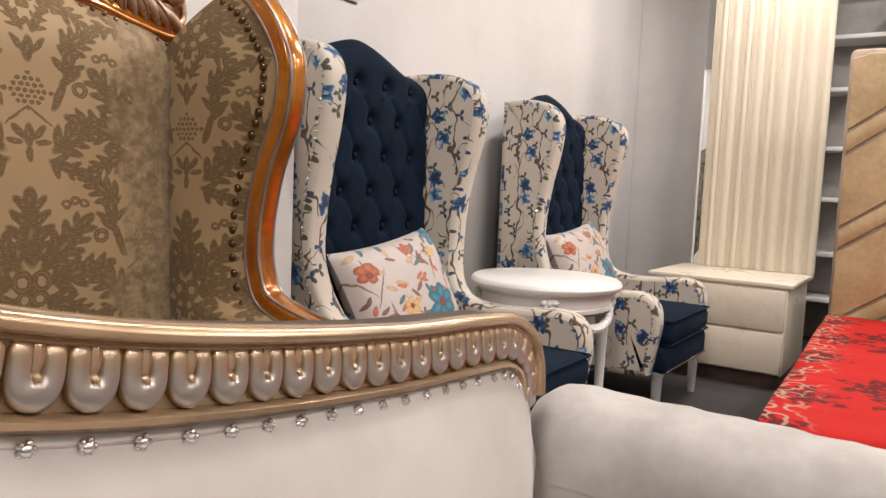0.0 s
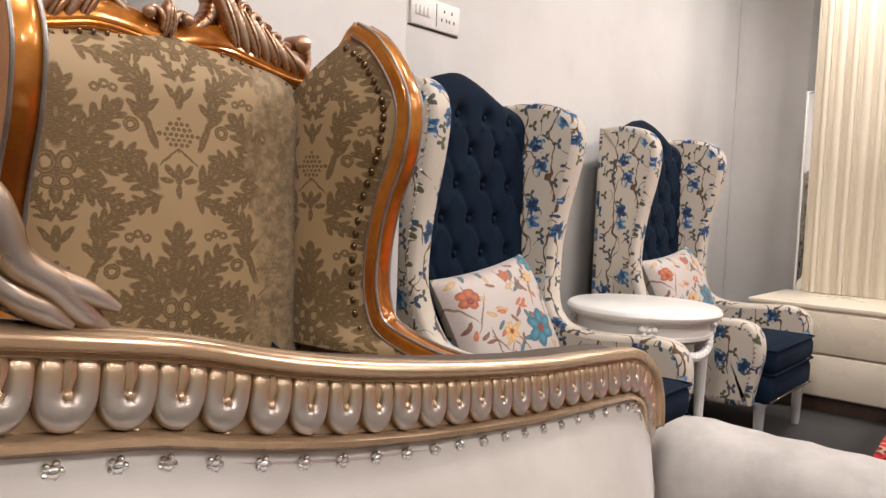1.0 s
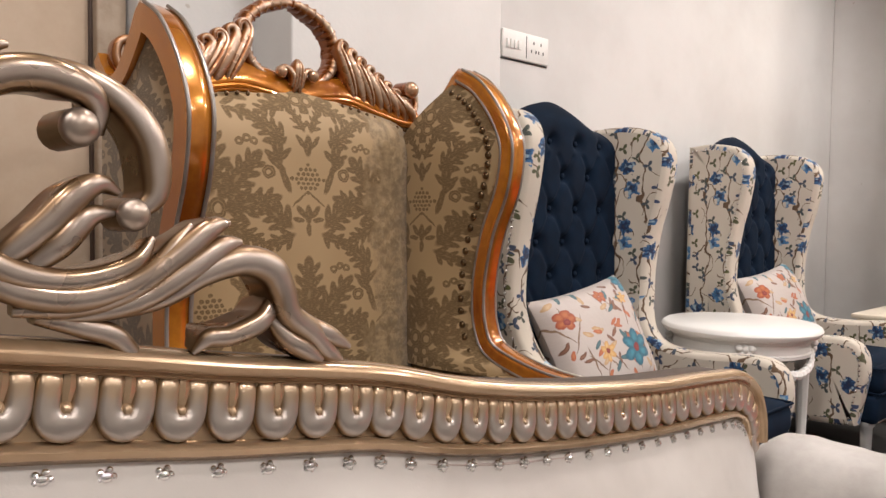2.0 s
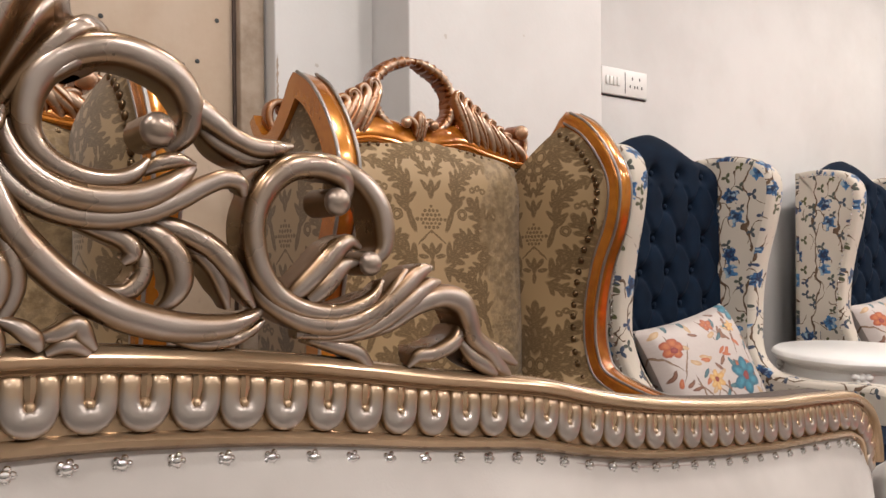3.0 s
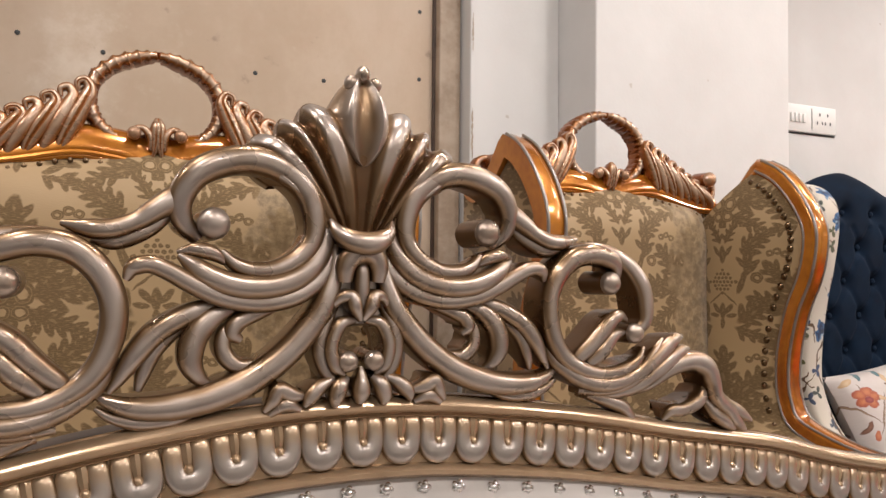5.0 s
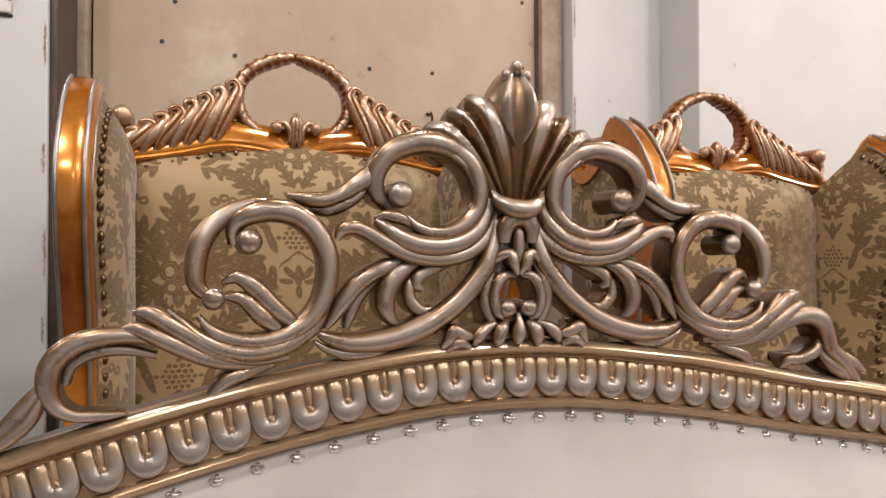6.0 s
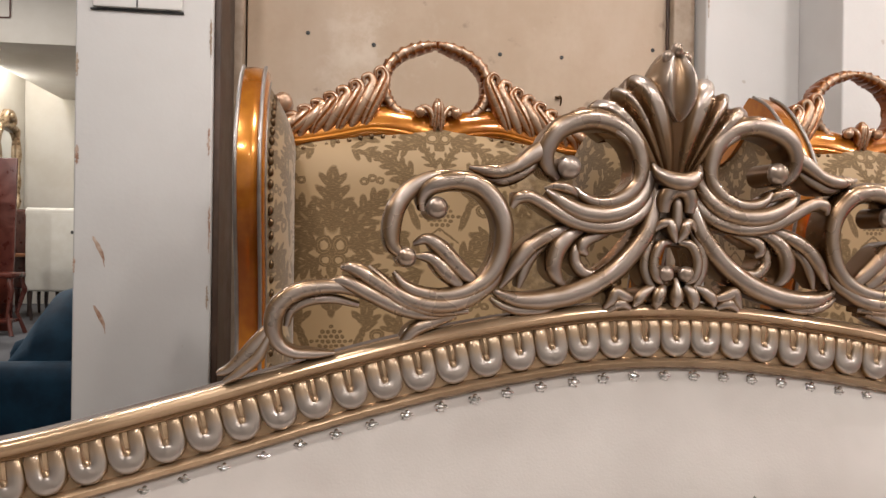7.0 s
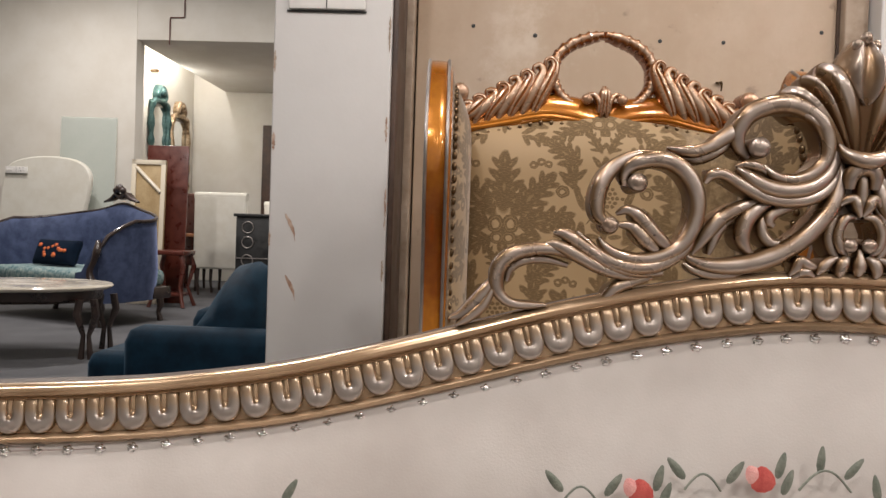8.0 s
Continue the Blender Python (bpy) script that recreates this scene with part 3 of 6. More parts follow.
            for j in range(17):
                line.append((run, z))
                p, q = row[j % 16], row[(j + 1) % 16]
                run += math.hypot(p[0] - q[0], p[1] - q[1])
            uvs.append(line)
        base = self.grid(rows, uvs, True)
        for i in (0, 5):
            self.face([base + i * 16 + j for j in range(16)], [(rows[i][j][0], rows[i][j][1]) for j in range(16)])

    def slab(self, outline, place, steps, anchor=None):
        """A closed outline given thickness: steps of (depth, inset); place(a, b, depth) gives the point."""
        n = len(outline)
        area = sum(outline[i][0] * outline[(i + 1) % n][1] - outline[(i + 1) % n][0] * outline[i][1] for i in range(n))
        sg = 1 if area > 0 else -1
        nor = []
        for i in range(n):
            a, b, c = outline[i - 1], outline[i], outline[(i + 1) % n]
            tx, ty = c[0] - a[0], c[1] - a[1]
            d = math.hypot(tx, ty) or 1
            nor.append((sg * -ty / d, sg * tx / d))
        rows, uvs = [], []
        arc = [0.0]
        for i in range(n):
            p, q = outline[i], outline[(i + 1) % n]
            arc.append(arc[-1] + math.hypot(p[0] - q[0], p[1] - q[1]))
        for dep, ins in steps:
            rows.append([place(p[0] + q[0] * ins, p[1] + q[1] * ins, dep) for p, q in zip(outline, nor)])
            uvs.append([(dep + 0.33, arc[j]) for j in range(n + 1)])
        base = self.grid(rows, uvs, True)
        for i in (0, len(rows) - 1):
            ins = steps[i][1]
            if anchor:
                ring = [(p[0] + q[0] * ins, p[1] + q[1] * ins) for p, q in zip(outline, nor)]
                rows2, uv2 = [], []
                for p in ring + ring[:1]:
                    c = anchor(*p)
                    rows2.append([place(p[0] + (c[0] - p[0]) * f, p[1] + (c[1] - p[1]) * f, steps[i][0]) for f in (0, 0.5, 1)])
                    uv2.append([(p[0] + (c[0] - p[0]) * f, p[1] + (c[1] - p[1]) * f) for f in (0, 0.5, 1)])
                self.grid(rows2, uv2)
                continue
            self.face([base + i * n + j for j in range(n)], [(p[0] + q[0] * ins, p[1] + q[1] * ins) for p, q in zip(outline, nor)])


def mesh_of(name, g, mat, sharp=38):
    me = bpy.data.meshes.new(name)
    me.from_pydata(g.v, [], g.f)
    lay = me.uv_layers.new(name="UVMap")
    lay.data.foreach_set("uv", [c for t in g.t for c in t])
    bm = bmesh.new()
    bm.from_mesh(me)
    bmesh.ops.recalc_face_normals(bm, faces=bm.faces)
    bm.to_mesh(me)
    bm.free()
    me.shade_smooth()
    me.set_sharp_from_angle(angle=radians(sharp))
    me.materials.append(mat)
    return me


def part(name, g, mat, parent, label="", sharp=38):
    ob = new(name, g if isinstance(g, bpy.types.Mesh) else mesh_of(name, g, mat, sharp))
    ob.parent = parent
    if label:
        ob["label"] = label
    return ob


def thing(name, label, category, m=None, group=""):
    ob = new(name)
    ob.empty_display_size = 0.1
    if m is not None:
        ob.matrix_world = m
    return tagged(ob, label, category, group)


def built(name, g, mat, label, category="", kind="structure", sharp=38):
    return tagged(new(name, mesh_of(name, g, mat, sharp)), label, category, "", kind)


def curve(ctrl, n=8):
    """A smooth line through the control points (any number of values each)."""
    c = [tuple(p) for p in ctrl]
    c = [tuple(2 * a - b for a, b in zip(c[0], c[1]))] + c + [tuple(2 * a - b for a, b in zip(c[-1], c[-2]))]
    out = []
    for i in range(1, len(c) - 2):
        for k in range(n):
            t = k / n
            out.append(tuple(0.5 * (2 * b + (d - a) * t + (2 * a - 5 * b + 4 * d - e) * t * t + (3 * b - a - 3 * d + e) * t ** 3) for a, b, d, e in zip(c[i - 1], c[i], c[i + 1], c[i + 2])))
    out.append(c[-2])
    return out


def table_of(rows, x):
    """Smooth value at x from rows of (x, value)."""
    if x <= rows[0][0]:
        return rows[0][1]
    for (a, p), (b, q) in zip(rows, rows[1:]):
        if x <= b:
            i = rows.index((a, p))
            m0 = (q - rows[max(i - 1, 0)][1]) / (b - rows[max(i - 1, 0)][0])
            e = rows[min(i + 2, len(rows) - 1)]
            m1 = (e[1] - p) / (e[0] - a)
            t = (x - a) / (b - a)
            h = b - a
            return (2 * t ** 3 - 3 * t * t + 1) * p + (t ** 3 - 2 * t * t + t) * h * m0 + (3 * t * t - 2 * t ** 3) * q + (t ** 3 - t * t) * h * m1
    return rows[-1][1]


ROUND = [(math.cos(2 * math.pi * k / 12), math.sin(2 * math.pi * k / 12)) for k in range(12)]
ROUND8 = [(math.cos(2 * math.pi * k / 8), math.sin(2 * math.pi * k / 8)) for k in range(8)]
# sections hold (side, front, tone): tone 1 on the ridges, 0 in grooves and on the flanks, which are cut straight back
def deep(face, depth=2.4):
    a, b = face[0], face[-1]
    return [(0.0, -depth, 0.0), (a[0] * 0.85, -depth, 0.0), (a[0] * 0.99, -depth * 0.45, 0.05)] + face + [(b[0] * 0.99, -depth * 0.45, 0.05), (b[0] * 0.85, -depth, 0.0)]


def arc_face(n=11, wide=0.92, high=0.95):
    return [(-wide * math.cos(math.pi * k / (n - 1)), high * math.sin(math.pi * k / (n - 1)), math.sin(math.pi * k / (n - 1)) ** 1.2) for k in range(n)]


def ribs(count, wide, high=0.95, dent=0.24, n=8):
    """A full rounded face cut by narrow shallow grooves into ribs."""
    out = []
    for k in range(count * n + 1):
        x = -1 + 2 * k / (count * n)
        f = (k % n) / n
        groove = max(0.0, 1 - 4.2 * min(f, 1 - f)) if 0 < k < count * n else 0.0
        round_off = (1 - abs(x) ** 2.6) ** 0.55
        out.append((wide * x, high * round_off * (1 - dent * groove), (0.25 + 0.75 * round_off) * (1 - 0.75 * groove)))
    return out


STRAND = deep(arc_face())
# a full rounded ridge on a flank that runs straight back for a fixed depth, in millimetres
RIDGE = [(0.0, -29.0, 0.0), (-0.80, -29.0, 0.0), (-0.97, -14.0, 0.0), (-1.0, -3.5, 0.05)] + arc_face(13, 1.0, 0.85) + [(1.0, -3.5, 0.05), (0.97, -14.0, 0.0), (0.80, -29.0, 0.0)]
SHALLOW = [(-math.copysign(abs(math.sin(2 * math.pi * k / 16)) ** 0.8, math.sin(2 * math.pi * k / 16)), -0.66 * math.copysign(abs(math.cos(2 * math.pi * k / 16)) ** 0.75, math.cos(2 * math.pi * k / 16)), max(0.0, -math.cos(2 * math.pi * k / 16)) ** 0.6) for k in range(16)]
RIB2, RIB3 = deep(ribs(2, 1.0)), deep(ribs(3, 1.12, 0.95, 0.2))
BLADE = [(-1.0, -0.9, 0.0), (-1.0, 0.0, 0.1), (-0.7, 0.38, 0.6), (-0.2, 0.55, 1.0), (0.15, 0.42, 0.6), (0.6, 0.2, 0.2), (1.0, -0.1, 0.0), (1.0, -0.9, 0.0)]


def strand(g, ctrl, prof=STRAND, side=1, n=8, x0=0.0):
    """A carved strand in the upright plane; control points are (x, z, radius[, y])."""
    pts = curve([(*c, 0.0) if len(c) == 3 else c for c in ctrl], n)
    g.sweep([(x0 + side * p[0], p[3], p[1]) for p in pts], [max(p[2], 0.0008) for p in pts], prof)


# ---- setting ----
def wall(name, x0, x1, y0, y1, z0, z1, mat, label):
    g = Geo()
    g.box(x0, x1, y0, y1, z0, z1, 0.006)
    return built(name, g, mat, label)


HI = 4.65
g = Geo()
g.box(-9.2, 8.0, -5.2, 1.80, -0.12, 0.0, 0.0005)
built("floor", g, M_FLOORSHADE, "grey carpeted showroom floor, coloured dark for the shade under the furniture")
g = Geo()
g.box(-9.2, 8.0, 1.80, 13.4, -0.12, 0.0, 0.0005)
built("floor_far", g, M_FLOOR, "grey carpeted floor of the far showroom")
wall("ceiling_near", -9.2, 8.0, -5.2, 1.85, CEIL, CEIL + 0.15, M_WALL, "white painted showroom ceiling")
wall("ceiling_recess", -4.99, -0.11, 9.31, 13.09, 3.56, HI - 0.16, M_WALLB, "dropped cream soffit over the end of the far showroom")
wall("ceiling_far", -9.2, 0.2, 1.85, 13.4, HI - 0.15, HI, M_WALL, "white painted ceiling of the far showroom")
wall("wall_north_column", 1.20, 1.985, 1.32, 1.95, 0, CEIL, M_WALL, "white painted pier behind the chairs")
wall("wall_north_east", 1.985, 5.78, 1.65, 1.95, 0, CEIL, M_WALL, "white painted plaster wall with specks")
wall("wall_north_strip", 0.885, 1.20, 1.52, 1.95, 0, CEIL, M_WALL, "white painted plaster wall with a chipped edge")
wall("wall_north_behind", -0.56, 0.885, 1.70, 1.95, 0, CEIL, M_WALL, "plain wall behind the board")
wall("wall_north_pier", -0.872, -0.545, 1.30, 1.95, 0, HI, M_WALL, "white painted pier with chipped edges and rust marks")
wall("wall_east_pier", 5.72, 5.92, 1.17, 1.65, 0, CEIL, M_WALL, "white painted end wall")
wall("wall_east", 7.4, 7.6, -5.2, 1.95, 0, CEIL, M_WALLB, "cream painted end wall")
wall("wall_south", -9.2, 7.6, -5.2, -5.0, 0, CEIL, M_WALLB, "cream painted wall behind the sofa")
wall("wall_west", -9.2, -9.0, -5.0, 13.2, 0, HI, M_WALLB, "cream painted wall")
wall("wall_far_left", -9.0, -4.955, 9.3, 9.55, 0, HI, M_WALLB, "cream painted wall of the far showroom")
wall("wall_far_end", -5.6, 0.2, 13.1, 13.35, 0, HI - 0.152, M_WALLB, "cream painted end wall of the far showroom")
wall("wall_far_side", -5.75, -5.602, 9.552, 13.35, 0, HI - 0.152, M_WALLB, "cream painted side wall with mirrors")
wall("wall_far_right", -0.1, 0.2, 1.95, 13.1, 0, HI, M_WALLB, "cream painted side wall of the far showroom")


# ---- carved sofa ----
SX = 0.081
# height of the rail along its length; the two ends of the back have settled differently
RAIL = [(-0.930, 0.8809), (-0.856, 0.8849), (-0.791, 0.8888), (-0.726, 0.8942), (-0.658, 0.9029), (-0.595, 0.9125), (-0.535, 0.9254), (-0.470, 0.9416), (-0.405, 0.9589), (-0.340, 0.9770), (-0.275, 0.9934), (-0.209, 1.0076), (-0.145, 1.0182), (-0.074, 1.0268), (-0.004, 1.0288), (0.064, 1.0258), (0.128, 1.0183), (0.190, 1.0092), (0.251, 0.9979), (0.315, 0.9850), (0.375, 0.9746), (0.437, 0.9630), (0.501, 0.9458), (0.568, 0.9309), (0.635, 0.9193), (0.702, 0.9094), (0.764, 0.9016), (0.833, 0.8937), (0.899, 0.8888)]
RAIL_END = [(0.965, 0.8835), (1.030, 0.876), (1.078, 0.853), (1.102, 0.815), (1.108, 0.775)]


def rail_line():
    return curve([(-x - 0.03, z - 0.002) for x, z in reversed(RAIL_END)] + RAIL + RAIL_END, 5)


def along(line, step, start=0.0):
    """Places every step along a line of (x, z), with the tangent's angle."""
    out, need = [], start
    for (a, b), (c, d) in zip(line, line[1:]):
        ln = math.hypot(c - a, d - b)
        while need <= ln:
            t = need / ln
            out.append((a + (c - a) * t, b + (d - b) * t, math.atan2(d - b, c - a)))
            need += step
        need -= ln
    return out


# right half of the fan's rim: (across, x, z, ridge); ridge 1 on a rib, 0 in a flute
FAN = [(0.0, 0.0, 0.0950, 0.0), (0.05, 0.0065, 0.0930, 0.02), (0.10, 0.0130, 0.0890, 0.10), (0.15, 0.0180, 0.0860, 0.45), (0.20, 0.0240, 0.0875, 0.92), (0.25, 0.0300, 0.0880, 1.0), (0.29, 0.0345, 0.0845, 0.90), (0.36, 0.0365, 0.0745, 0.0), (0.43, 0.0440, 0.0765, 0.92), (0.47, 0.0475, 0.0740, 0.90),
       (0.54, 0.0490, 0.0640, 0.0), (0.62, 0.0575, 0.0655, 0.90), (0.69, 0.0635, 0.0610, 1.0), (0.75, 0.0655, 0.0550, 0.50), (0.81, 0.0665, 0.0510, 0.62), (0.88, 0.0650, 0.0440, 1.0), (0.95, 0.0590, 0.0370, 0.80), (1.0, 0.0520, 0.0320, 0.35)]


def palmette(crest):
    """A fan of curved ribs with hollow flutes between them, on a collar, with a small bud at its tip."""
    base_z, top, m = 1.1535, 1.10, 30
    half = curve([(u, x, z, h) for u, x, z, h in FAN], 6)
    rim = [(-u, -x, z, h) for u, x, z, h in reversed(half[1:])] + half
    rows, uvs, edge = [], [], []
    for u, xt, zt, h in rim:
        xt, xb, h = xt * 1.24, 0.0230 * u, max(0.0, min(1.0, h))
        row, uv = [], []
        for k in range(m + 1):
            q = k / m
            x = xb + (xt - xb) * q ** (1.02 + 0.16 * abs(u) + 1.1 * max(0.0, 1 - abs(u) / 0.36))
            z = zt * top * (1 - (1 - q) ** (1.0 + 0.55 * abs(u)))
            swell = (0.15 + 0.85 * min(1.0, q * 1.5)) * (1 - q ** 9)
            body = 0.0085 + 0.009 * math.sin(math.pi * min(1.0, 0.15 + 0.70 * q)) * (1 - 0.35 * abs(u))
            cut = 0.0085 * (h ** 0.8) * swell
            slot = 0.008 * math.exp(-((abs(u) - 0.775) / 0.035) ** 2) * max(0.0, math.sin(math.pi * min(1.0, max(0.0, (q - 0.42) / 0.52)))) ** 0.6
            row.append((x, -(body * (1 - 0.75 * q ** 10) + cut - slot) + 0.004, base_z + z))
            # flutes and slots take the dark tone: paint plus the hollow's shade
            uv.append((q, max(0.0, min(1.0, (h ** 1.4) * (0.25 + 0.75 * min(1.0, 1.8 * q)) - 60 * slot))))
        edge.append(row[-1])
        rows.append(row)
        uvs.append(uv)
    g = Geo()
    g.grid(rows, uvs)
    # the rim turns over and runs straight back
    cx, cz = 0.0, base_z + 0.045
    walls = [[(cx + (x - cx) * f, max(y, yy) if yy < 0.02 else yy, cz + (z - cz) * f) for f, yy in ((1.0, -1.0), (1.012, 0.002), (1.005, 0.012), (0.96, 0.030), (0.4, 0.031))] for x, y, z in edge]
    g.grid(walls, [[(0.0, 0.45), (0.0, 0.15), (0.0, 0.0), (0.0, 0.0), (0.0, 0.0)]] * len(walls))
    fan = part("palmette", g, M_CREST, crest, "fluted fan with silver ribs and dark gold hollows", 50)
    # bud: a pointed leaf with a crease down its middle and a notched tip
    rows, uvs = [], []
    for k in range(25):
        q = k / 24
        wide = 0.0225 * math.sin(math.pi * min(1.0, 0.02 + 0.98 * q ** 0.85)) ** 0.8 + 0.0008
        row, uv = [], []
        for j in range(-12, 13):
            t = j / 12
            ridge = math.exp(-((abs(t) - 0.55) / 0.26) ** 2)
            y = -0.006 - 0.012 * math.sin(math.pi * min(1.0, 0.1 + 0.85 * q)) * (1 - 0.75 * abs(t) ** 4) - 0.0070 * ridge * min(1.0, 3 * (1 - q)) + 0.012 * abs(t) ** 12
            row.append((wide * t, y, base_z + 0.052 + 0.0715 * q - 0.006 * (1 - ridge) * q * (1 - abs(t))))
            uv.append((q, max(0.0, min(1.0, 0.62 + 0.45 * ridge * (0.5 + 0.5 * q)))))
        rows.append([(row[0][0] * 0.9, 0.024, row[0][2])] + row + [(row[-1][0] * 0.9, 0.024, row[-1][2])])
        uvs.append([(q, 0.0)] + uv + [(q, 0.0)])
    g = Geo()
    g.grid(rows, uvs)
    part("bud", g, M_CREST, fan)
    for x, z, r in ((0.0, 0.1200, 0.0056), (0.0095, 0.1130, 0.0050), (-0.0095, 0.1130, 0.0050)):
        g = Geo()
        g.ball((x, -0.010, base_z + z), r, 1, 1.2, 1.2, 12, 8)
        part("bud_tip", g, M_CREST, fan)
    g = Geo()
    strand(g, [(-0.024, base_z + 0.012, 0.0018, -0.012), (-0.019, base_z + 0.003, 0.0056, -0.017), (-0.010, base_z - 0.003, 0.0080, -0.021), (0.0, base_z - 0.005, 0.0088, -0.022), (0.010, base_z - 0.003, 0.0080, -0.021), (0.019, base_z + 0.003, 0.0056, -0.017), (0.024, base_z + 0.012, 0.0018, -0.012)], RIDGE)
    part("collar", g, M_CREST, crest)


def carved_sofa():
    sofa = thing("carved_sofa", "ivory velvet sofa with a carved champagne gold and silver back rail", "sofa", pose(SX, 0.042, 0, 0, 0, 2.0))
    line = rail_line()
    g = Geo()
    prof = [(-0.056, -0.018), (-0.012, -0.019), (-0.005, -0.018), (0.002, -0.0145), (0.0065, -0.0085), (0.0082, -0.001), (0.0074, 0.0055), (0.0045, 0.0098), (0.0012, 0.0112), (-0.0022, 0.0098), (-0.0048, 0.0068), (-0.0056, 0.0040), (-0.0072, 0.0052), (-0.0088, 0.0038),
            (-0.0094, 0.0016), (-0.028, 0.0006), (-0.0436, 0.0022), (-0.0448, 0.0065), (-0.0475, 0.0098), (-0.0512, 0.0092), (-0.0545, 0.005), (-0.056, -0.002)]
    # the side axis of the sweep points down for a line running to the right
    g.sweep([(x, 0, z) for x, z in line], 1.0, [(-(0.0082 + (a - 0.0082)), b * 1.08) for a, b in prof])
    rail = part("top_rail", g, M_GOLD, sofa, "gold lacquered rail with rounded bead edges")
    g = Geo()
    g.sweep([(x, 0.021, z + 0.004) for x, z in line], 1.0, [(0.003, -0.030), (-0.0002, -0.026), (-0.0004, 0.012), (0.001, 0.0175), (0.05, 0.005), (0.05, -0.028)])
    part("rail_cap", g, M_RAILTOP, rail, "bronze top of the rail, coloured dark for the shadow on it")
    # one lobe of the moulding, copied along the rail
    g = Geo()
    legs = curve([(-0.0082, -0.0085, 0.0056, 0.002), (-0.0088, -0.0135, 0.0064, -0.001), (-0.0091, -0.0200, 0.0065, -0.0020), (-0.0087, -0.0275, 0.0068, -0.0030), (-0.0054, -0.0332, 0.0078, -0.0038), (0.0, -0.0350, 0.0084, -0.004),
                  (0.0054, -0.0332, 0.0078, -0.0038), (0.0087, -0.0275, 0.0068, -0.0030), (0.0091, -0.0200, 0.0065, -0.0020), (0.0088, -0.0135, 0.0064, -0.001), (0.0082, -0.0085, 0.0056, 0.002)], 3)
    g.sweep([(p[0], p[3], p[1]) for p in legs], [p[2] for p in legs], SHALLOW)
    lobe = mesh_of("lobe", g, M_EGG)
    g = Geo()
    g.ball((0, -0.002, -0.0268), 0.0040, 1, 1.4, 1.3, 10, 6)
    g.sweep([(0, 0.001, -0.0085), (0, -0.001, -0.016), (0, -0.002, -0.0265)], [0.0040, 0.0044, 0.0026], ROUND8)
    drop = mesh_of("drop", g, M_GOLD)
    for x, z, a in along(line, 0.0316, 0.02):
        m = Matrix.Translation((x, -0.001, z)) @ Matrix.Rotation(-a, 4, "Y") @ Matrix.Scale(1.01, 4)
        for nm, me in (("lobe", lobe), ("drop", drop)):
            ob = part(nm, me, None, rail)
            ob.matrix_local = m
    # upholstered back
    zt = [(x, z) for x, z in line]

    def top_at(x):
        best = 0.70
        for (a, b), (c, d) in zip(zt, zt[1:]):
            if a <= x <= c:
                best = b + (d - b) * (x - a) / max(c - a, 1e-6)
        return best

    g = Geo()
    rows, uvs = [], []
    nx, nz = 120, 26
    for i in range(nx + 1):
        x = -1.13 + 2.26 * i / nx
        ax = abs(x)
        top = top_at(max(-1.08, min(1.08, x))) - 0.052 if ax < 1.08 else 0.762 - (ax - 1.08) * 2.2
        row, uv = [], []
        for j in range(nz + 1):
            v = j / nz
            z = top - v * (top - 0.36)
            swell = 0.055 * (1 - (1 - min(1.0, v * 2.6)) ** 2) * (1 - max(0.0, (ax - 0.90) / 0.19) ** 2 * 0.85)
            row.append((x, -0.002 - swell - 0.004 * noise.noise((x * 3, z * 4, 0)), z))
            uv.append((x, z))
        rows.append(row)
        uvs.append(uv)
    g.grid(rows, uvs)
    g.grid([[(p[0], 0.05, p[2]) for p in r] for r in rows], uvs)
    back = part("back_upholstery", g, M_CREAM, sofa, "ivory velvet back panel with embroidered roses", 60)
    low = [(x + 0.0615 * math.sin(a), z - 0.0615 * math.cos(a), a) for x, z, a in along(line, 0.0325, 0.006)]
    g = Geo()
    g.sweep([(x, -0.005, z) for x, z, a in low], 0.0013, ROUND8)
    part("piping", g, M_CORD, back, "thin dull cord under the rail")
    g = Geo()
    g.ball((0, 0, 0), 0.0042, 1, 0.8, 0.85, 10, 6)
    for k in range(5):
        a = 2 * math.pi * k / 5
        g.ball((0.0041 * math.cos(a), 0.0005, 0.0035 * math.sin(a)), 0.0024, 1, 1, 1, 8, 5)
    nail = mesh_of("nail_head", g, M_NAIL)
    for x, z, a in low:
        ob = part("nail_head", nail, None, back)
        ob.matrix_local = Matrix.Translation((x, -0.0075, z)) @ Matrix.Rotation(-a, 4, "Y")
    # roses stitched on the back
    def swell_y(x, z):
        return -0.0635

    def stitch(x, z, rx, rz, deg, mat, nm):
        e = Geo()
        c, s = math.cos(radians(deg)), math.sin(radians(deg))
        rows = []
        for i in range(5):
            f = i / 4
            row = []
            for k in range(12):
                a = 2 * math.pi * k / 12
                px, pz = rx * f * math.cos(a) * (1 - 0.25 * math.sin(a)), rz * f * math.sin(a)
                row.append((x + px * c - pz * s, swell_y(x, z) + 0.0015 * f * f, z + px * s + pz * c))
            rows.append(row)
        e.grid(rows, None, True)
        part(nm, e, mat, back)

    for sd in (1, -1):
        for cx, cz in ((-0.109, 0.838), (-0.225, 0.822), (-0.17, 0.735), (-0.40, 0.735), (-0.06, 0.66)):
            stitch(sd * cx, cz, 0.012, 0.013, 10 * sd, M_ROSE, "rose")
            stitch(sd * (cx - 0.009), cz + 0.004, 0.008, 0.010, 30 * sd, M_ROSEPALE, "petal")
